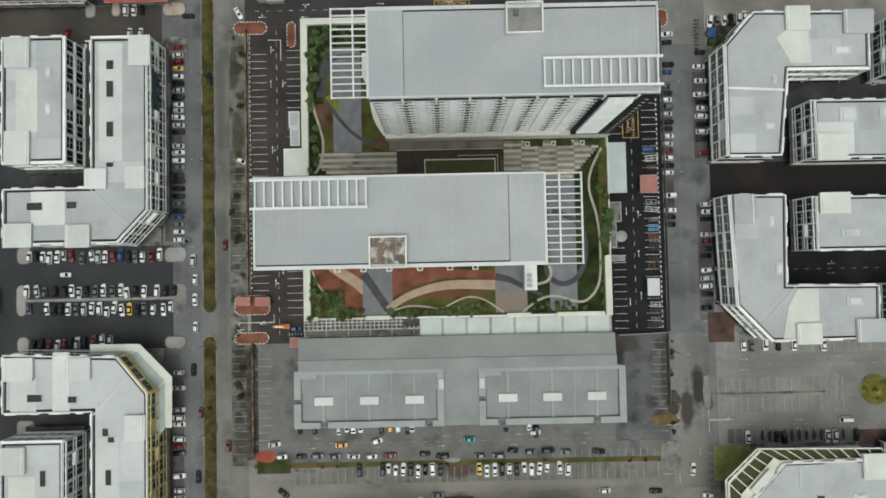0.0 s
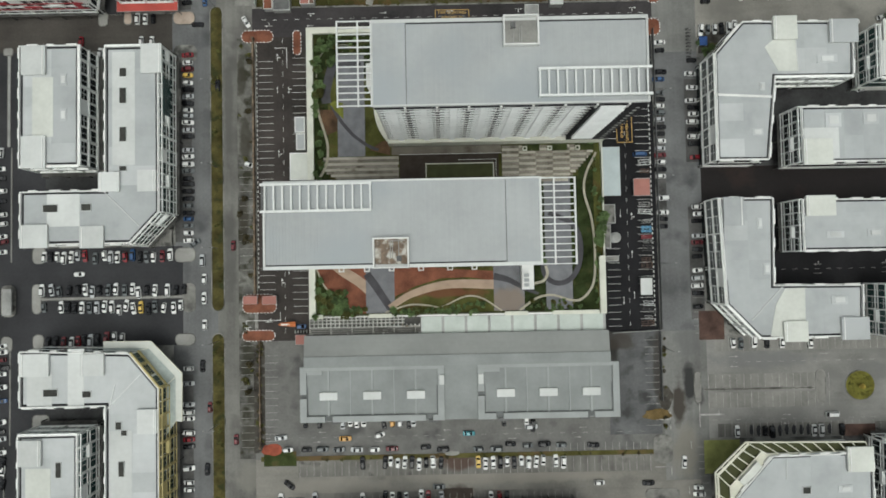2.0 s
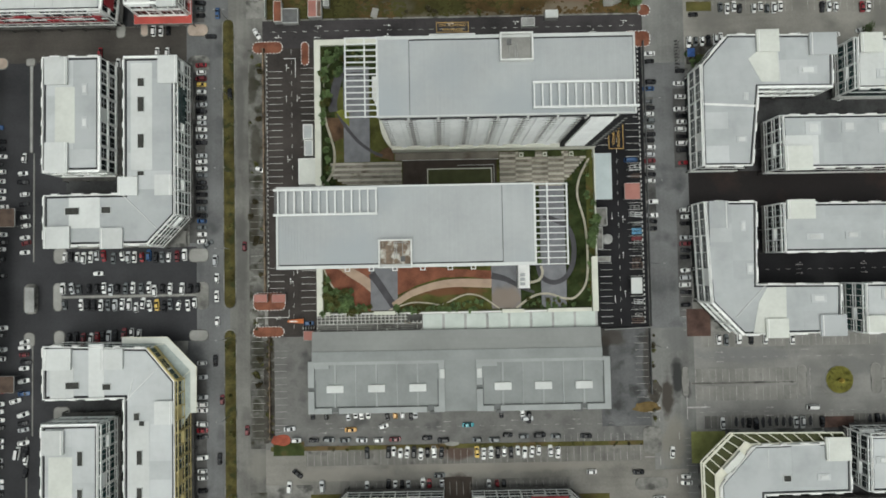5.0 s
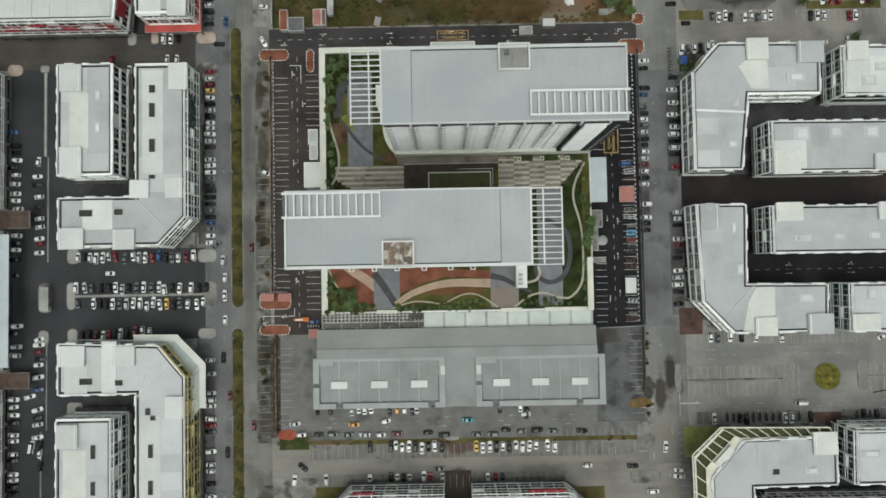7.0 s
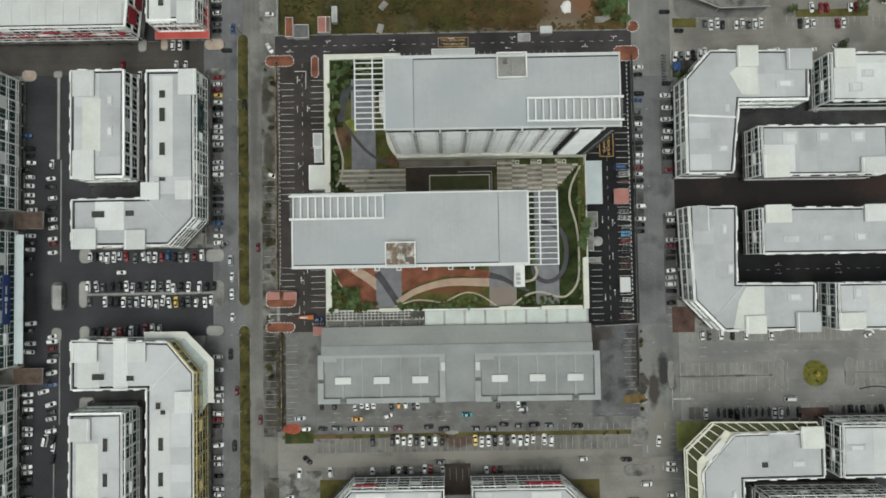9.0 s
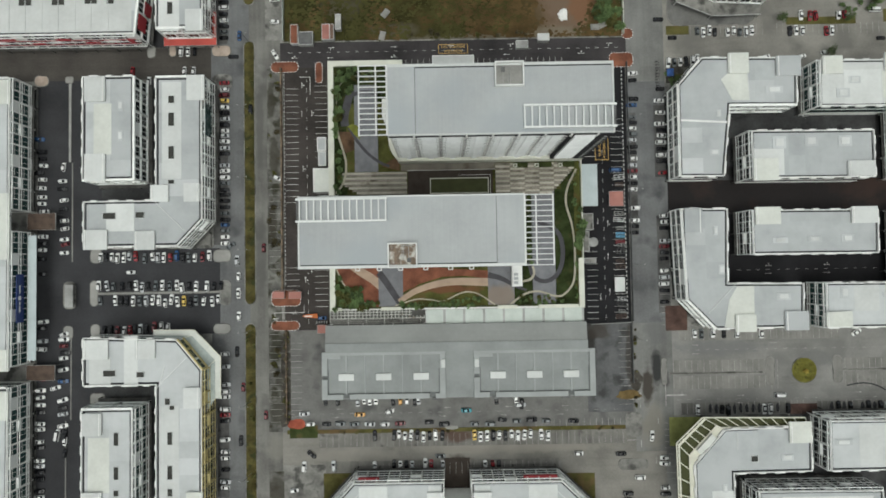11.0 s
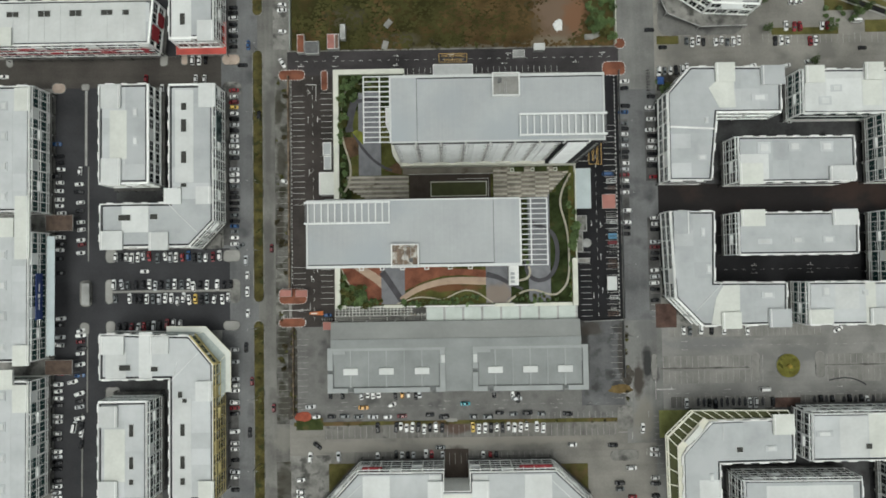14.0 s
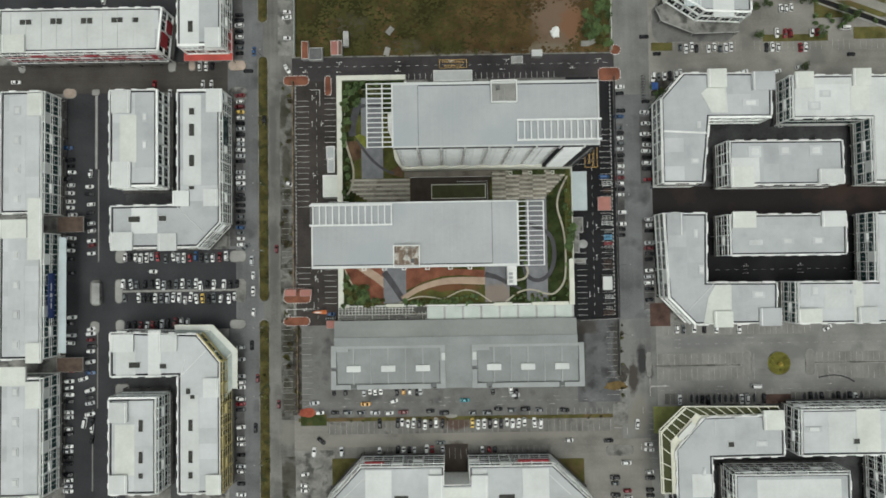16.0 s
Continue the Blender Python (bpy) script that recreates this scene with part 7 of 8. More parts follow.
for i in range(60):
    a, r = rng.uniform(0, 6.3), 4.5 * math.sqrt(rng.uniform(0.3, 1))
    s = rng.uniform(0.3, 0.5)
    ob = again("clump", CLUMP, rb, pose(r * math.cos(a), r * math.sin(a), 0.1, 0, 0, rng.uniform(0, 360)) @ Matrix.Diagonal((s, s, s * 0.7, 1)))
GOLD = mat("golden_leaf", (0.36, 0.28, 0.06), 0.8, 0.4, 0.5, 3.0)
gold = leaf_mesh("golden_shrub", 90, 260, 1.3, 1.3, 1.6, 0.3, GOLD)
ob = new("golden_shrub", gold)
ob.matrix_basis = pose(146.2, -44.2, 0.25)
tagged(ob, "golden-leaved shrub in the middle of the roundabout", "shrub")


# ---- walls and fences ----
def low_wall(name, x0, y0, x1, y1, h, w, material, label, step=3.0, post=0.4):
    a, b = Vector((x0, y0, 0)), Vector((x1, y1, 0))
    t = thing(name, x0, y0, 0, label, "wall", kind="structure")
    bm = bmesh.new()
    beam(bm, (0, 0, h / 2), (b.x - a.x, b.y - a.y, h / 2), w, h)
    part("wall", bm, material, t)
    n = int((b - a).length / step)
    g = bmesh.new()
    box(g, -post / 2, post / 2, -post / 2, post / 2, 0, h + 0.3)
    pm = finish("post", g, material)
    for i in range(n + 1):
        p = (b - a) * (i / n)
        again("post", pm, t, pose(p.x, p.y, 0))
    return t


low_wall("boundary_wall", -66.9, -7.5, -66.9, 83.5, 1.6, 0.55, ORANGE_FENCE, "orange-brown boundary wall along the driveway", 6.0, 0.8)
low_wall("boundary_wall", -65.6, -62, -65.6, -25, 1.2, 0.3, ORANGE_FENCE, "orange-brown boundary wall along the yard", 6.0, 0.7)
low_wall("boundary_fence", 76.6, -23, 76.6, 84, 1.8, 0.2, STEEL_DARK, "dark steel boundary fence along the driveway", 4.0, 0.3)
low_wall("boundary_fence", 76.0, -48, 76.0, -24, 1.6, 0.2, STEEL_DARK, "dark steel fence along the yard", 4.0, 0.3)
low_wall("boundary_fence", 75.6, 96, 75.6, 150, 2.0, 0.3, PLASTER_CREAM, "pale hoarding at the field edge", 4.0, 0.3)
low_wall("boundary_fence", -65.8, 96, -65.8, 150, 2.0, 0.2, CANOPY_PALE, "pale hoarding at the field edge", 4.0, 0.3)
low_wall("boundary_fence", 59.5, -24.2, 75.6, -23.6, 1.5, 0.2, PLASTER_GREY, "grey cross fence between driveway and yard", 4.0, 0.3)
bm = bmesh.new()
for i in range(62):
    box(bm, 74.5, 74.8, -22 + i * 1.7, -21.2 + i * 1.7, 0.0, 0.15)
solid("striped_kerb", bm, PAINT_WHITE, "black and white striped kerb of the driveway", "kerb", kind="structure")
bm = bmesh.new()
for i in range(52):
    box(bm, -65.95, -65.72, -6 + i * 1.7, -5.2 + i * 1.7, 0.0, 0.15)
solid("striped_kerb", bm, PAINT_WHITE, "black and white striped kerb of the driveway", "kerb", kind="structure")



# ---- shelters, annexes, sheds ----
def shelter(x0, x1, y0, y1, z, material, label, name="canopy"):
    """A flat roof on four posts with a fascia."""
    cx, cy = (x0 + x1) / 2, (y0 + y1) / 2
    hx, hy = (x1 - x0) / 2, (y1 - y0) / 2
    t = thing(name, cx, cy, 0, label, "canopy")
    bm = bmesh.new()
    box(bm, -hx, hx, -hy, hy, z - 0.1, z + 0.08)
    part("roof", bm, material, t)
    bm = bmesh.new()
    ring(bm, rect(-hx - 0.08, hx + 0.08, -hy - 0.08, hy + 0.08), rect(-hx, hx, -hy, hy), z - 0.3, z + 0.14)
    part("fascia", bm, PLASTER_GREY, t)
    g = bmesh.new()
    box(g, -0.12, 0.12, -0.12, 0.12, 0, z - 0.1)
    pm = finish("post", g, STEEL_DARK)
    for sx in (-1, 1):
        for sy in (-1, 1):
            again("post", pm, t, pose(sx * (hx - 0.3), sy * (hy - 0.3), 0))
    return t


def annex(x0, x1, y0, y1, z, material, label, name="annex", rim=0.3, edge=PLASTER):
    cx, cy = (x0 + x1) / 2, (y0 + y1) / 2
    hx, hy = (x1 - x0) / 2, (y1 - y0) / 2
    t = thing(name, cx, cy, 0, label, "building")
    bm = bmesh.new()
    box(bm, -hx, hx, -hy, hy, 0, z - 0.2)
    part("wall", bm, PLASTER_GREY, t)
    bm = bmesh.new()
    box(bm, -hx + rim, hx - rim, -hy + rim, hy - rim, z - 0.2, z)
    part("roof", bm, material, t)
    bm = bmesh.new()
    ring(bm, rect(-hx, hx, -hy, hy), rect(-hx + rim, hx - rim, -hy + rim, hy - rim), z - 0.2, z + 0.25)
    part("parapet", bm, edge, t)
    return t


shelter(54.9, 62.3, 24.0, 41.0, 4.5, CANOPY_BLUE, "pale blue entrance canopy beside the podium")
shelter(67.5, 73.1, 24.0, 29.9, 3.0, BRICK_PINK, "salmon-red tiled shelter over the driveway bays")
shelter(68.9, 72.9, -10.9, -5.1, 3.0, ROOF_WHITE, "white shelter over the driveway bays")
annex(-52.7, -44.5, 31.4, 40.9, 6.0, ROOF_CREAM, "white flat-roofed annex against the podium")
annex(-51.4, -47.8, 48.5, 54.0, 4.0, ROOF_GREY, "pale annex with services against the podium")
annex(-51.2, -48.0, 42.5, 48.4, 3.0, ROOF_GREY, "pale annex with services against the podium")
annex(-3.9, 13.1, 81.4, 86.2, 6.0, ROOF_WHITE, "white flat-roofed annex behind the tower")
annex(55.9, 60.7, 14.4, 21.1, 3.0, CONCRETE_OLD, "grey plant room beside the podium", edge=PLASTER_GREY)
annex(55.7, 58.9, 5.6, 14.0, 3.0, CONCRETE_OLD, "grey plant room beside the podium", edge=PLASTER_GREY)
annex(56.7, 61.6, 1.0, 3.0, 2.5, CONCRETE_OLD, "small grey meter house", edge=PLASTER_GREY)
tank = thing("water_tank", 60.7, 9.4, 0, "round grey water tank beside the plant room", "tank")
bm = bmesh.new()
bmesh.ops.create_cone(bm, cap_ends=True, segments=28, radius1=1.8, radius2=1.8, depth=2.6, matrix=pose(0, 0, 1.3))
part("shell", bm, PLASTER_GREY, tank)
bm = bmesh.new()
bmesh.ops.create_cone(bm, cap_ends=True, segments=28, radius1=1.9, radius2=1.2, depth=0.3, matrix=pose(0, 0, 2.75))
part("lid", bm, PLASTER_GREY, tank)
# gate houses
shelter(-70.4, -65.6, -11.4, -8.7, 3.0, BRICK_PINK, "salmon-red tiled guard shelter at the gate", "guard_shelter")
shelter(-63.7, -58.8, -11.6, -8.8, 3.0, BRICK_PINK, "salmon-red tiled guard shelter at the gate", "guard_shelter")
shelter(-52.2, -48.4, -25.8, -22.5, 3.0, BRICK_PINK, "salmon-red tiled shelter by the hall", "guard_shelter")
# sheds by the field
for x0, x1, y0, y1, h, m, lab in ((-49.3, -46.1, 94.8, 101.2, 3.0, BRICK_PINK, "faded red sheet-roofed shed by the field"), (-46.1, -44.4, 95.0, 101.4, 2.6, RUST, "rusty lean-to shed by the field"),
                                  (-43.8, -41.6, 99.2, 105.6, 2.4, PLASTER_GREY, "grey storage shed by the field"), (-62.4, -59.4, 93.5, 101.4, 2.5, BRICK_RED, "dull red shed by the field"), (-59.2, -53.2, 93.1, 98.5, 2.2, STEEL_DARK, "dark open shed by the field"),
                                  (39.8, 44.5, 93.0, 95.9, 2.6, ROOF_WHITE, "white site cabin by the field"), (30.8, 35.8, 90.2, 93.4, 2.0, PLASTER_GREY, "grey stack of site materials")):
    annex(x0, x1, y0, y1, h, m, lab, "shed", 0.1)
bm = bmesh.new()
bmesh.ops.create_icosphere(bm, subdivisions=4, radius=2.2, matrix=Matrix.Diagonal((1, 1, 0.5, 1)))
for v in bm.verts:
    v.co *= 1 + 0.45 * noise.noise(v.co * 0.7) + 0.15 * noise.noise(v.co * 2.2)
ob = solid("lime_mound", bm, PLASTER, "white heap of lime on bare sand", "heap")
ob.location = (51.1, 104.5, 0.2)
for i, (x, y) in enumerate(((64.1, 99.2), (67.4, 100.2), (-23.2, 106.5), (-24.6, 97.1))):
    bm = bmesh.new()
    box(bm, -1.8, 1.8, -1.2, 1.2, 0, 0.5)
    box(bm, -1.2, 0.4, -0.9, 0.9, 0.5, 0.9)
    ob = solid("board_stack", bm, CONCRETE, "pale stack of boards in the field", "stack", bevel=0.05)
    ob.matrix_basis = pose(x, y, 0.1, 0, 0, 25 * i)


def rack(x, y, sx, sy, h, material, turn, label):
    """An open frame of bars with shelves, as stored in the bays."""
    t = thing("storage_rack", x, y, 0, label, "rack", "storage racks", turn=turn)
    bm = bmesh.new()
    for a in (-sx, sx):
        for b in (-sy, sy):
            beam(bm, (a, b, 0), (a, b, h), 0.1, 0.1)
    part("uprights", bm, material, t)
    bm = bmesh.new()
    for z in (h * 0.45, h):
        for b in (-sy, 0, sy):
            beam(bm, (-sx, b, z), (sx, b, z), 0.09, 0.09)
        for a in (-sx, 0, sx):
            beam(bm, (a, -sy, z - 0.05), (a, sy, z - 0.05), 0.08, 0.08)
    part("rail_frame", bm, material, t)
    return t


rng = random.Random(5)
for y in (36, 33, 21, 18.5, 15, 8, 5.5, 1.5, -0.5, -14, -16.5, -19, -21):
    rack(72.0 + rng.uniform(-0.5, 0.5), y, rng.uniform(1.2, 2.2), rng.uniform(0.6, 1.0), rng.uniform(1.2, 2.2), rng.choice((STEEL_WHITE, PLASTER_GREY, RUST, STEEL_DARK)), rng.uniform(-6, 6), "open metal frame stored in a driveway bay")
def drum(x, y):
    """An open-topped round drum with a pale rim and two hoops."""
    t = thing("plastic_drum", x, y, 0.012, "bright blue plastic drum in a driveway bay", "drum", "plastic drums")
    bm = bmesh.new()
    bmesh.ops.create_cone(bm, cap_ends=True, segments=16, radius1=0.5, radius2=0.52, depth=0.9, matrix=pose(0, 0, 0.45))
    part("barrel", bm, TARP_PALE, t)
    bm = bmesh.new()
    o = [(0.56 * math.cos(i * math.tau / 16), 0.56 * math.sin(i * math.tau / 16)) for i in range(16)]
    ring(bm, o, [(0.72 * u, 0.72 * v) for u, v in o], 0.86, 0.98)
    part("rim", bm, DRUM_RIM, t)


for k in range(6):
    drum(71.0 + 1.25 * (k % 3), 11.6 + 1.3 * (k // 3))
for y, m, lab in ((9.4, CAR_PAINT["m"], "dull red tarpaulin bundle"),):
    bm = bmesh.new()
    bmesh.ops.create_grid(bm, x_segments=10, y_segments=6, size=1.0)
    for v in bm.verts:
        v.co = Vector((v.co.x * 2.0, v.co.y * 0.8, 0.9 + 0.35 * noise.noise(v.co * 2.5 + Vector((y, 0, 0)))))
    r = bmesh.ops.extrude_face_region(bm, geom=bm.faces[:])
    for q in r["geom"]:
        if isinstance(q, bmesh.types.BMVert):
            q.co.z = 0
    bmesh.ops.recalc_face_normals(bm, faces=bm.faces[:])
    ob = solid("tarpaulin", bm, m, lab + " in a driveway bay", "tarpaulin")
    ob.location = (72.2, y, 0.02)


# motorcycles
def motorcycle(x, y, heading, material, label):
    t = thing("motorcycle", x, y, 0, label, "motorcycle", "motorcycles", turn=heading)
    g = bmesh.new()
    bmesh.ops.create_cone(g, cap_ends=True, segments=12, radius1=0.3, radius2=0.3, depth=0.12, matrix=pose(0, 0, 0, 90))
    wm = finish("wheel", g, TYRE)
    for sx in (-0.65, 0.65):
        again("wheel", wm, t, pose(sx, 0, 0.3))
    bm = bmesh.new()
    box(bm, -0.55, 0.5, -0.16, 0.16, 0.4, 0.75)
    part("body", bm, material, t, bevel=0.06)
    bm = bmesh.new()
    box(bm, -0.75, 0.1, -0.15, 0.15, 0.75, 0.85)
    part("seat", bm, TYRE, t, bevel=0.03)
    bm = bmesh.new()
    beam(bm, (0.45, -0.36, 1.0), (0.45, 0.36, 1.0), 0.05, 0.05)
    beam(bm, (0.5, 0, 0.6), (0.45, 0, 1.0), 0.06, 0.06)
    part("handlebar", bm, STEEL_DARK, t)


for i in range(9):
    motorcycle(89.6, 84.0 - i * 1.25, random.uniform(-6, 6), STEEL_DARK if i % 3 else PLASTER_GREY, "dark motorcycle parked beside the street")

# tent and canopies outside
tent = thing("gazebo", 94.3, 79.0, 0, "blue pitched fabric gazebo in the corner bed", "gazebo")
bm = bmesh.new()
v = [bm.verts.new(p) for p in ((-1.4, -1.6, 2.0), (1.4, -1.6, 2.0), (1.4, 1.6, 2.0), (-1.4, 1.6, 2.0), (0, 0, 2.9))]
for a, b in ((0, 1), (1, 2), (2, 3), (3, 0)):
    bm.faces.new((v[a], v[b], v[4]))
part("cover", bm, TARP_BLUE, tent)
for sx in (-1.3, 1.3):
    for sy in (-1.5, 1.5):
        bm = bmesh.new()
        beam(bm, (sx, sy, 0), (sx, sy, 2.0), 0.06, 0.06)
        part("leg", bm, STEEL_WHITE, tent)


# awnings and canopies of the shop blocks
awn = thing("awning", -94, -40, 0, "pale glazed awning wrapped round the block corner", "awning")
bm = bmesh.new()
A = [(-115.8, -22.8), (-99.6, -23.0), (-89.2, -33.8), (-89.3, -50.1), (-91.4, -50.0), (-91.4, -35.0), (-100.6, -25.2), (-115.8, -24.9)]
prism(bm, [(x + 94, y + 40) for x, y in A], 8.95, 9.15)
part("sheet", bm, ROOF_CREAM, awn, "opaque white outer band")
bm = bmesh.new()
prism(bm, [(x + 94, y + 40) for x, y in A[4:][::-1]] + [(x + 94, y + 40) for x, y in ((-94.5, -54.5), (-94.5, -38.0), (-104.2, -26.1), (-116.0, -25.6))], 8.7, 8.88)
part("glass_sheet", bm, CANOPY_GREEN, awn, "greenish glazed strip along the wall")
bm = bmesh.new()
for a, b in zip(A[:3], A[1:4]):
    beam(bm, (a[0] + 94, a[1] + 40, 9.12), (b[0] + 94, b[1] + 40, 9.12), 0.3, 0.25)
for a, b in ((A[6], (-104.2, -26.1)), (A[5], (-94.6, -38.0)), (A[4], (-94.6, -52.0))):
    beam(bm, (a[0] + 94, a[1] + 40, 9.14), (b[0] + 94, b[1] + 40, 9.14), 0.2, 0.2)
part("rib_frame", bm, FRAME_CREAM, awn)
shelter(-113.9, -92.4, 92.9, 98.5, 4.0, RED_SHEET, "red sheet canopy in front of the shop block")
shelter(-95.1, -92.4, 98.4, 106.8, 4.0, RED_SHEET, "red sheet canopy in front of the shop block")

# brown link roofs between the parts of the long row
for x0, x1, y0, y1 in ((-169.4, -157.5, 17.4, 25.2), (-169.4, -157.5, -43.2, -36.0)):
    shelter(x0 + 0.5, x1, y0 + 0.6, y1 - 0.6, 5.0, BROWN_SHEET, "brown sheet roof over the passage")

# blue sign on the long row
sign = thing("shop_sign", -167.6, -9.4, 11.0, "blue shop sign with unreadable pale lettering", "sign")
bm = bmesh.new()
box(bm, -0.2, 0.2, -9.5, 9.5, -2.2, 1.6)
part("panel", bm, SIGN_BLUE, sign)
for y0, y1, z0, z1 in ((-0.6, 1.0, -0.7, 0.7), (-5.4, -3.0, -0.3, 0.3), (-2.6, -1.2, -0.3, 0.3), (2.0, 5.2, -0.3, 0.3)):
    bm = bmesh.new()
    box(bm, 0.2, 0.26, y0, y1, z0, z1)
    part("letter_bar", bm, PLASTER, sign)

# red panels on the red-trimmed fronts
for x, y, w, h, z, t in ((-124, 92.75, 2.0, 4.2, 7.5, 0), (-150, 92.75, 6, 1.2, 11.5, 0), (-162, 92.75, 5, 1.2, 7.9, 0), (-140, 92.75, 6, 1.0, 8.4, 0), (-172, 92.75, 7, 1.0, 12.2, 0), (-119.62, 99.5, 6, 5.5, 7.5, 84.4), (-119.0, 106.4, 5, 5.0, 4.5, 84.4)):
    bm = bmesh.new()
    box(bm, -w / 2, w / 2, -0.1, 0.15, 0, h)
    ob = solid("fascia_panel", bm, RED_PAINT, "red fascia panel on the framed shop front", "sign")
    ob.matrix_basis = pose(x, y, z, 0, 0, t)
for z, h in ((7.4, 0.5), (11.2, 0.6)):
    bm = bmesh.new()
    box(bm, -187.6, -121.5, 92.62, 92.72, z, z + h)
    solid("fascia_panel", bm, RED_PAINT, "long red fascia strip on the framed shop front", "sign")
for x0, x1 in ((29, 42), (-35, -27)):
    bm = bmesh.new()
    box(bm, x0, x1, -81.9, -80.9, 11.0, 12.2)
    solid("fascia_panel", bm, RED_PAINT, "faded red fascia on the southern shop front", "sign")

# bus shelter on the island
shelter(-154.9, -151.7, -13.6, -4.6, 3.0, PLASTER_GREY, "grey bus shelter on the island", "bus_shelter")

# painted fire box on the service road
bm = bmesh.new()
x0, x1, y0, y1 = -1.3, 11.0, 89.2, 93.1
for a in ((x0, x1, y0, y0 + 0.2), (x0, x1, y1 - 0.2, y1), (x0, x0 + 0.2, y0 + 0.2, y1 - 0.2), (x1 - 0.2, x1, y0 + 0.2, y1 - 0.2)):
    box(bm, *a, 0.01, 0.024)
solid("fire_box", bm, PAINT_YELLOW, "yellow painted box on the service road", "road marking", kind="structure")
fire = bpy.data.curves.new("road_lettering", "FONT")
fire.body, fire.size, fire.align_x, fire.extrude = "FIRE FIGHTING", 1.5, "CENTER", 0.004
fire.materials.append(PAINT_YELLOW)
ob = new("road_lettering", fire)
ob.matrix_basis = pose((x0 + x1) / 2, (y0 + y1) / 2 + 0.35, 0.024)
tagged(ob, "yellow painted road lettering", "road marking", kind="structure")
apps = bpy.data.curves.new("road_lettering", "FONT")
apps.body, apps.size, apps.align_x, apps.extrude = "APPLIANCES", 1.4, "CENTER", 0.004
apps.materials.append(PAINT_YELLOW)
ob = new("road_lettering", apps)
ob.matrix_basis = pose((x0 + x1) / 2, (y0 + y1) / 2 - 1.35, 0.024)
tagged(ob, "yellow painted road lettering", "road marking", kind="structure")
bm = bmesh.new()
x0, x1, y0, y1 = 62.9, 68.5, 43.5, 53.9
for a in ((x0, x1, y0, y0 + 0.2), (x0, x1, y1 - 0.2, y1), (x0, x0 + 0.2, y0 + 0.2, y1 - 0.2), (x1 - 0.2, x1, y0 + 0.2, y1 - 0.2)):
    box(bm, *a, 0.01, 0.026)
solid("fire_box", bm, PAINT_YELLOW, "yellow painted box with worn lettering on the driveway", "road marking", kind="structure")

for text, dx, size in (("FIRE FIGHTING", 0.45, 1.4), ("APPLIANCES", -1.3, 1.3)):
    fire = bpy.data.curves.new("road_lettering", "FONT")
    fire.body, fire.size, fire.align_x, fire.extrude = text, size, "CENTER", 0.004
    fire.materials.append(PAINT_YELLOW)
    ob = new("road_lettering", fire)
    ob.matrix_basis = pose((x0 + x1) / 2 + dx, (y0 + y1) / 2, 0.027, 0, 0, -90)
    tagged(ob, "yellow painted road lettering", "road marking", kind="structure")

# patches: soil, dark spots in parking bays, a cable trench
def blot(x, y, rx, ry, seed, material, label, z=0.012, turn=0.0):
    bm = bmesh.new()
    prism(bm, [(rx * (1 + 0.35 * noise.noise((math.cos(a) * 1.5, math.sin(a) * 1.5, seed))) * math.cos(a), ry * (1 + 0.35 * noise.noise((math.cos(a) * 1.5, math.sin(a) * 1.5, seed + 9))) * math.sin(a)) for a in [i * math.tau / 30 for i in range(30)]], -0.05, z)
    ob = solid("ground_patch", bm, material, label, "ground patch", kind="structure")
    ob.matrix_basis = pose(x, y, 0, 0, 0, turn)


blot(77.4, -47.6, 2.3, 4.2, 32, SOIL, "grey soil bank at the fence", 0.1)
blot(74.2, -53.3, 5.2, 1.9, 31, DRY_GRASS, "brown dry grass at the fence", 0.15)
blot(51.5, -63.7, 1, 1, 6, BAYGROUND, "patched asphalt", 0.015)
blot(1.6, -65.3, 2.6, 0.9, 7, CONCRETE, "pale trampled gap in the planting strip", 0.14)
bm = bmesh.new()
trench = [(163.4, -50.9), (166.5, -50.3), (170.0, -49.9), (173.5, -50.3), (176.5, -51.4), (179.2, -53.0)]
for p, q in zip(trench, trench[1:]):
    beam(bm, (*p, 0.008), (*q, 0.008), 0.55, 0.02)
solid("ground_patch", bm, ASPHALT_LOT, "dark curved trench patch across the car park", "ground patch", kind="structure")

for k in range(12):
    blot(107.4 + 2.5 * k, -59.5, 0.8, 1.9, 40 + k, ASPHALT_LOT, "dark patch in a parking bay", 0.011)
for k in (0, 1, 2, 3, 5, 6, 7, 9, 10):
    blot(157.0 + 2.5 * k, -59.4, 0.8, 1.9, 60 + k, ASPHALT_LOT, "dark patch in a parking bay", 0.011)

# open drain across the north-east corner
dr = thing("drain", 184.8, 111.6, 0, "concrete-lined open drain through grass", "drain", kind="structure", turn=-21)
for y, w, m in ((0, 2.0, ASPHALT_NEW), (1.6, 0.6, CONCRETE), (-1.6, 0.6, CONCRETE), (6.5, 4.0, ASPHALT_EW)):
    bm = bmesh.new()
    box(bm, -60, 60, y - w / 2, y + w / 2, -0.2, 0.14 + (0.1 if w < 1 else 0.0))
    part("lining", bm, m, dr)

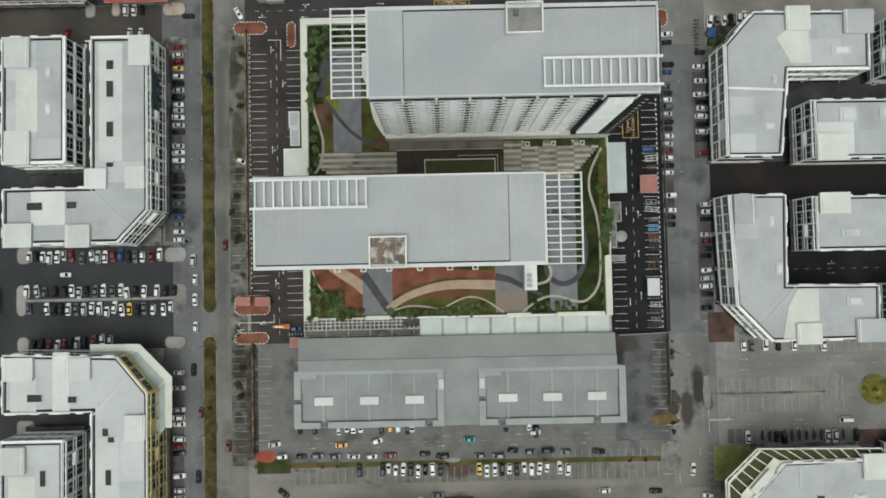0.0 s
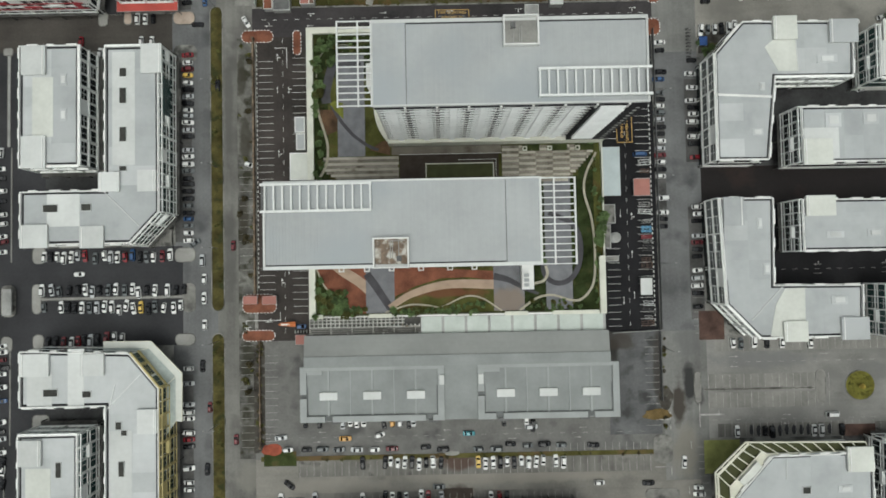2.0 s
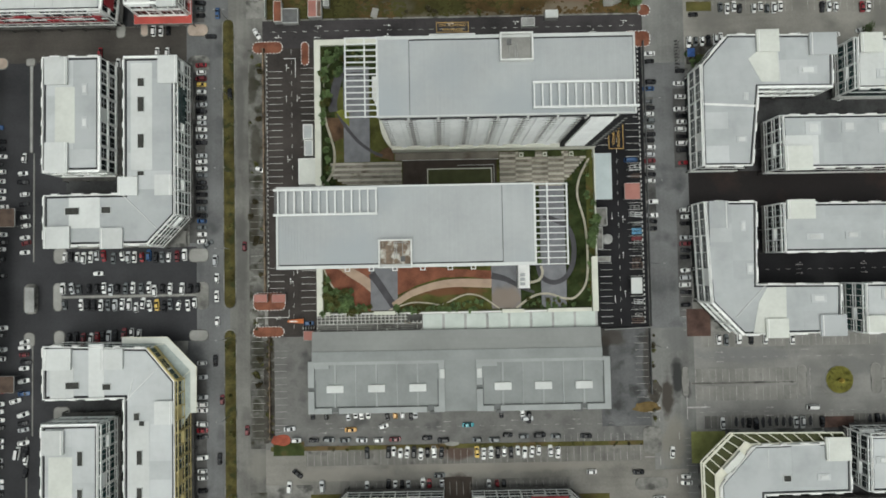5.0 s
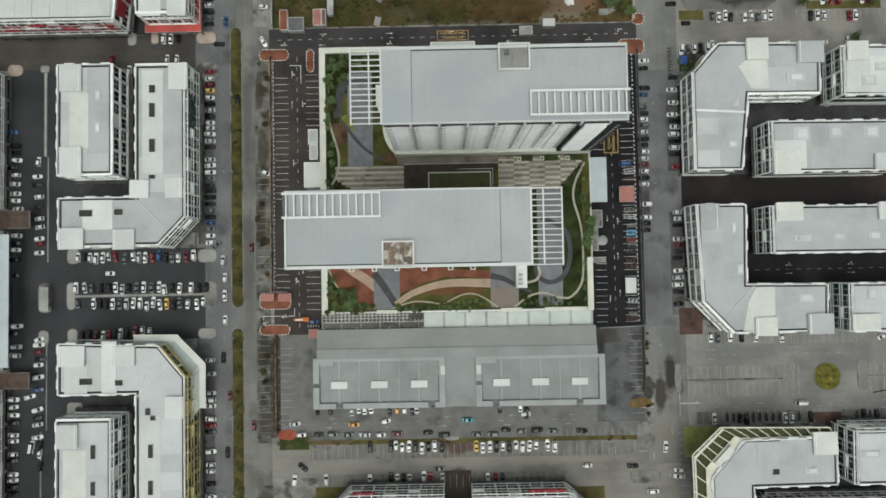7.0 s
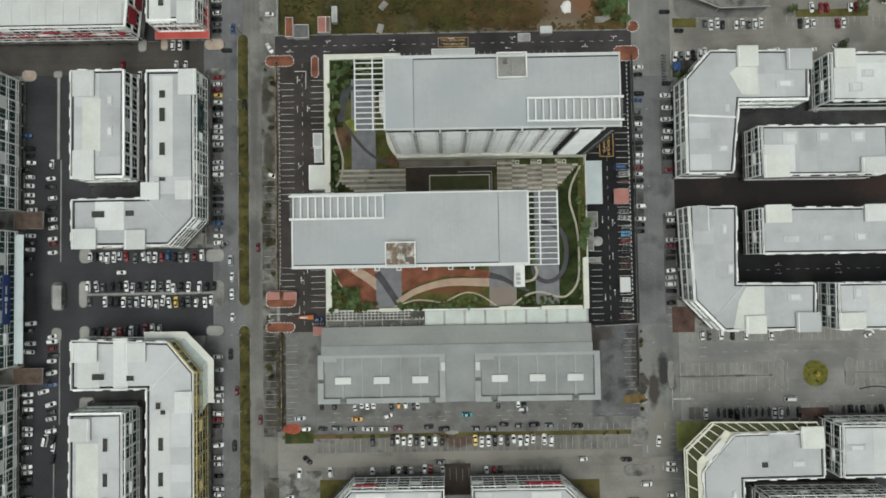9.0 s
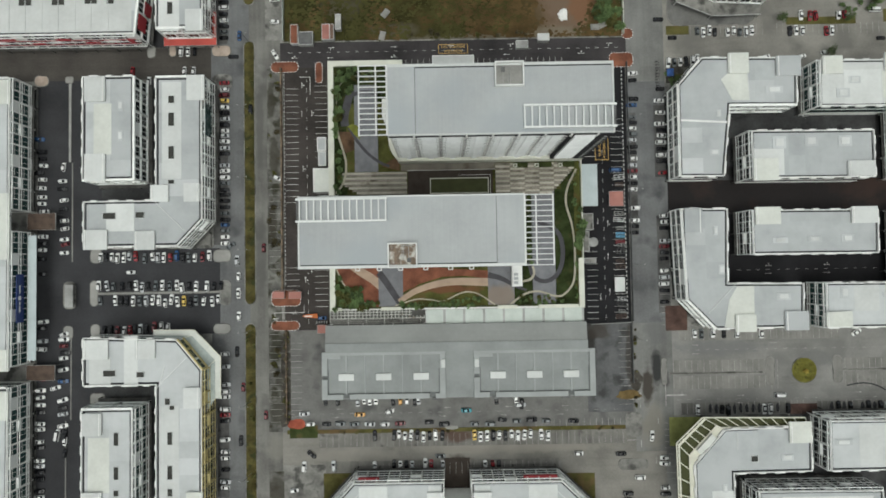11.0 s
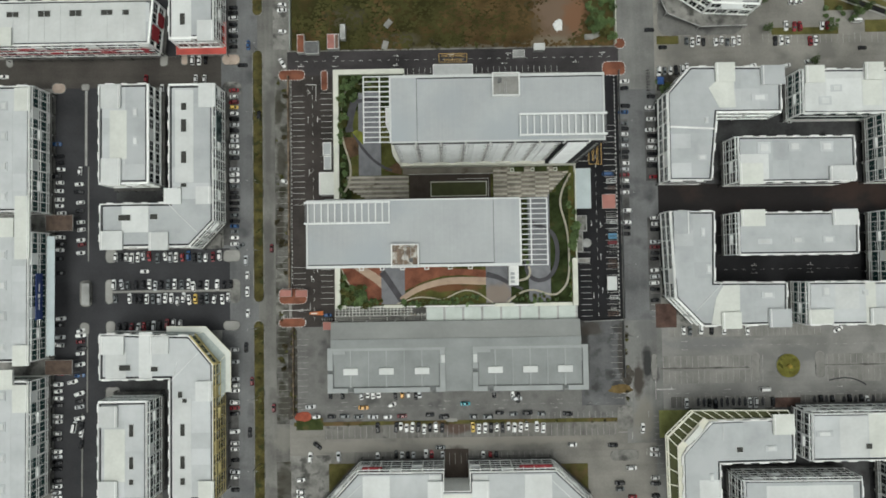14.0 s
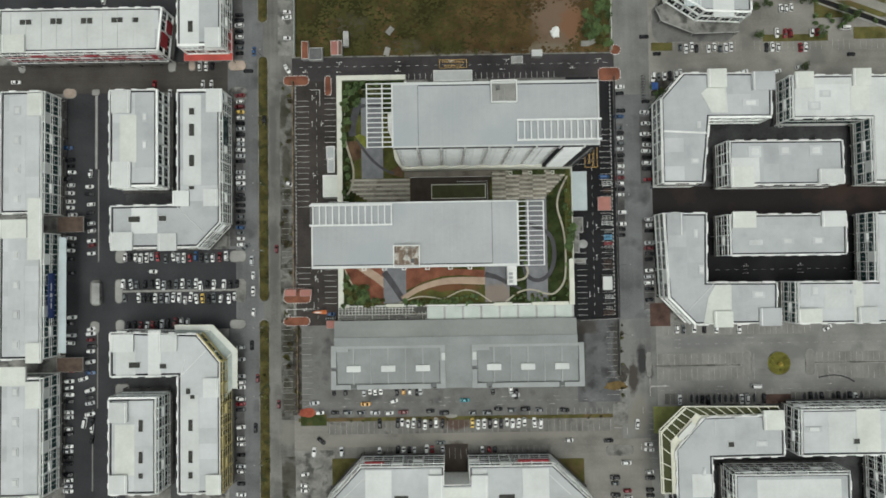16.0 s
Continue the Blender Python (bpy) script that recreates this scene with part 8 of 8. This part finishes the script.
# glazed pergola round the chamfered south-east corner
cp = thing("corner_pergola", 95, -70, 0, "cream pergola with dark glazed bays at the block corner", "pergola")
OUT = [(88.2, -95.0), (87.8, -69.0), (98.1, -59.4), (137.5, -60.0)]
INN = [(95.4, -95.0), (95.4, -76.6), (106.6, -64.2), (139.0, -63.4)]
OUT = [(x - 95, y + 70) for x, y in OUT]
INN = [(x - 95, y + 70) for x, y in INN]
for i, n in ((0, 4), (1, 5), (2, 9)):
    a0, a1, b0, b1 = (Vector(q) for q in (OUT[i], OUT[i + 1], INN[i], INN[i + 1]))
    for line0, line1, wdt in ((a0, a1, 0.42), (b0, b1, 0.5)):
        bm = bmesh.new()
        beam(bm, (*line0, 13.5), (*line1, 13.5), wdt, 0.5)
        part("runner", bm, FRAME_CREAM, cp)
    for k in range(n + (1 if i == 2 else 0)):
        p, q = a0.lerp(a1, k / n), b0.lerp(b1, k / n)
        bm = bmesh.new()
        beam(bm, (*p, 13.52), (*q, 13.52), 0.36 if i < 2 else 0.28, 0.4)
        part("rafter", bm, FRAME_CREAM, cp)
    for f0, f1, z in ((0.09, 0.17, 13.2), (0.62, 0.97, 13.3)) if i < 2 else ((0.8, 0.97, 13.25),):
        bm = bmesh.new()
        prism(bm, [tuple(p) for p in (a0.lerp(b0, f0), a1.lerp(b1, f0), a1.lerp(b1, f1), a0.lerp(b0, f1))], z, z + 0.18)
        part("fascia_band", bm, FRAME_CREAM, cp)
    for k in range(n):
        c = [a0.lerp(a1, k / n), a0.lerp(a1, (k + 1) / n), b0.lerp(b1, (k + 1) / n), b0.lerp(b1, k / n)]
        bm = bmesh.new()
        prism(bm, [tuple(q) for q in c], 12.6, 12.7)
        part("pane", bm, POOL, cp, "dark green glazed pane")
bm = bmesh.new()
prism(bm, [(95.2, -71.6), (96.6, -73.2), (103.0, -67.2), (101.2, -65.4)], 13.2, 14.6)
ob = solid("roof_fascia", bm, ROOF_CREAM, "cream gable block on the chamfered corner", "fascia")


# ---- street lamps ----
def street_lamp(x, y, arms, label):
    t = thing("street_lamp", x, y, 0.1 if x < 0 else 0.0, label, "street lamp", "street lamps")
    bm = bmesh.new()
    bmesh.ops.create_cone(bm, cap_ends=True, segments=10, radius1=0.12, radius2=0.07, depth=9.0, matrix=pose(0, 0, 4.5))
    part("pole", bm, STEEL_DARK, t)
    for s in arms:
        bm = bmesh.new()
        beam(bm, (0, 0, 8.9), (s * 1.5, 0, 9.2), 0.07, 0.07)
        part("arm", bm, STEEL_DARK, t)
        bm = bmesh.new()
        box(bm, min(s * 1.4, s * 2.0), max(s * 1.4, s * 2.0), -0.13, 0.13, 9.14, 9.28)
        part("lamp_head", bm, PLASTER_GREY, t, bevel=0.04)


for k in range(7):
    street_lamp(-80.4, 95.5 - 29.0 * k if k < 4 else 95.5 - 29.0 * k - 4, (-1, 1), "double-armed steel street lamp on the median")
for y in (60, 30, 0, -30):
    street_lamp(77.4, y, (1,), "single-armed steel street lamp beside the fence")

# small clutter at the western gate
boat = thing("banner_canopy", -54.9, -18.8, 0, "orange and white fabric canopy over the driveway gate", "canopy")
bm = bmesh.new()
v = [bm.verts.new(p) for p in ((-3.0, -0.4, 2.4), (-3.0, 0.5, 2.4), (2.6, 1.0, 2.8), (2.6, -0.9, 2.8), (-3.4, 0.05, 2.7), (2.8, 0.05, 3.5))]
for q in ((0, 3, 5, 4), (1, 4, 5, 2)):
    bm.faces.new([v[i] for i in q])
part("cover", bm, ORANGE_CLOTH, boat)
bm = bmesh.new()
box(bm, -2.4, 0.8, -0.25, 0.25, 2.9, 3.1)
part("ridge", bm, PLASTER, boat)
for x, y in ((-2.9, -0.3), (-2.9, 0.4), (2.5, 0.9), (2.5, -0.8)):
    bm = bmesh.new()
    beam(bm, (x, y, 0), (x, y, 2.5), 0.08, 0.08)
    part("leg", bm, STEEL_DARK, boat)
bar = thing("striped_barrier", -50.9, -21.6, 0, "black and white striped barrier at the gate", "barrier")
for k in range(9):
    bm = bmesh.new()
    box(bm, -2.2 + k * 0.5, -1.95 + k * 0.5, -0.5, 0.5, 0.0, 0.9)
    part("stripe", bm, PAINT_WHITE if k % 2 == 0 else NEAR_BLACK, bar)
car(-50.8, -19.8, "b", 0, "hatch", where="parked at the driveway gate")
bm = bmesh.new()
for x0, x1, y0, y1 in ((-70.5, -58.2, -17.6, -17.4), (-58.4, -58.2, -17.4, -14.6), (-70.5, -70.3, -21, -17.6), (-59.4, -54.9, 80.2, 80.4), (-55.1, -54.9, 73, 80.2)):
    box(bm, x0, x1, y0, y1, 0.012, 0.03)
solid("gate_lines", bm, PAINT_WHITE, "white painted lane lines at the gates", "road marking", kind="structure")
bm = bmesh.new()
for x0, x1, y0, y1 in ((89.2, 89.2, -58.0, -48.4), (89.6, 98.0, -54.0, -53.4), (78.8, 78.9, -56.6, -52.4), (78.8, 78.9, -58.6, -54.8), (73.6, 78.6, -55.2, -54.9), (78.7, 78.8, -74.5, -71.5), (73.1, 78.5, -71.7, -71.4)):
    box(bm, x0, max(x1, x0 + 0.25), y0, max(y1, y0 + 0.25), 0.004, 0.02)
solid("stop_lines", bm, PAINT_FAINT, "worn white stop lines at the junction", "road marking", kind="structure")
blot(-61.8, -62.9, 3.6, 2.2, 21, RED_BED, "patch of red flowering groundcover", 0.16)
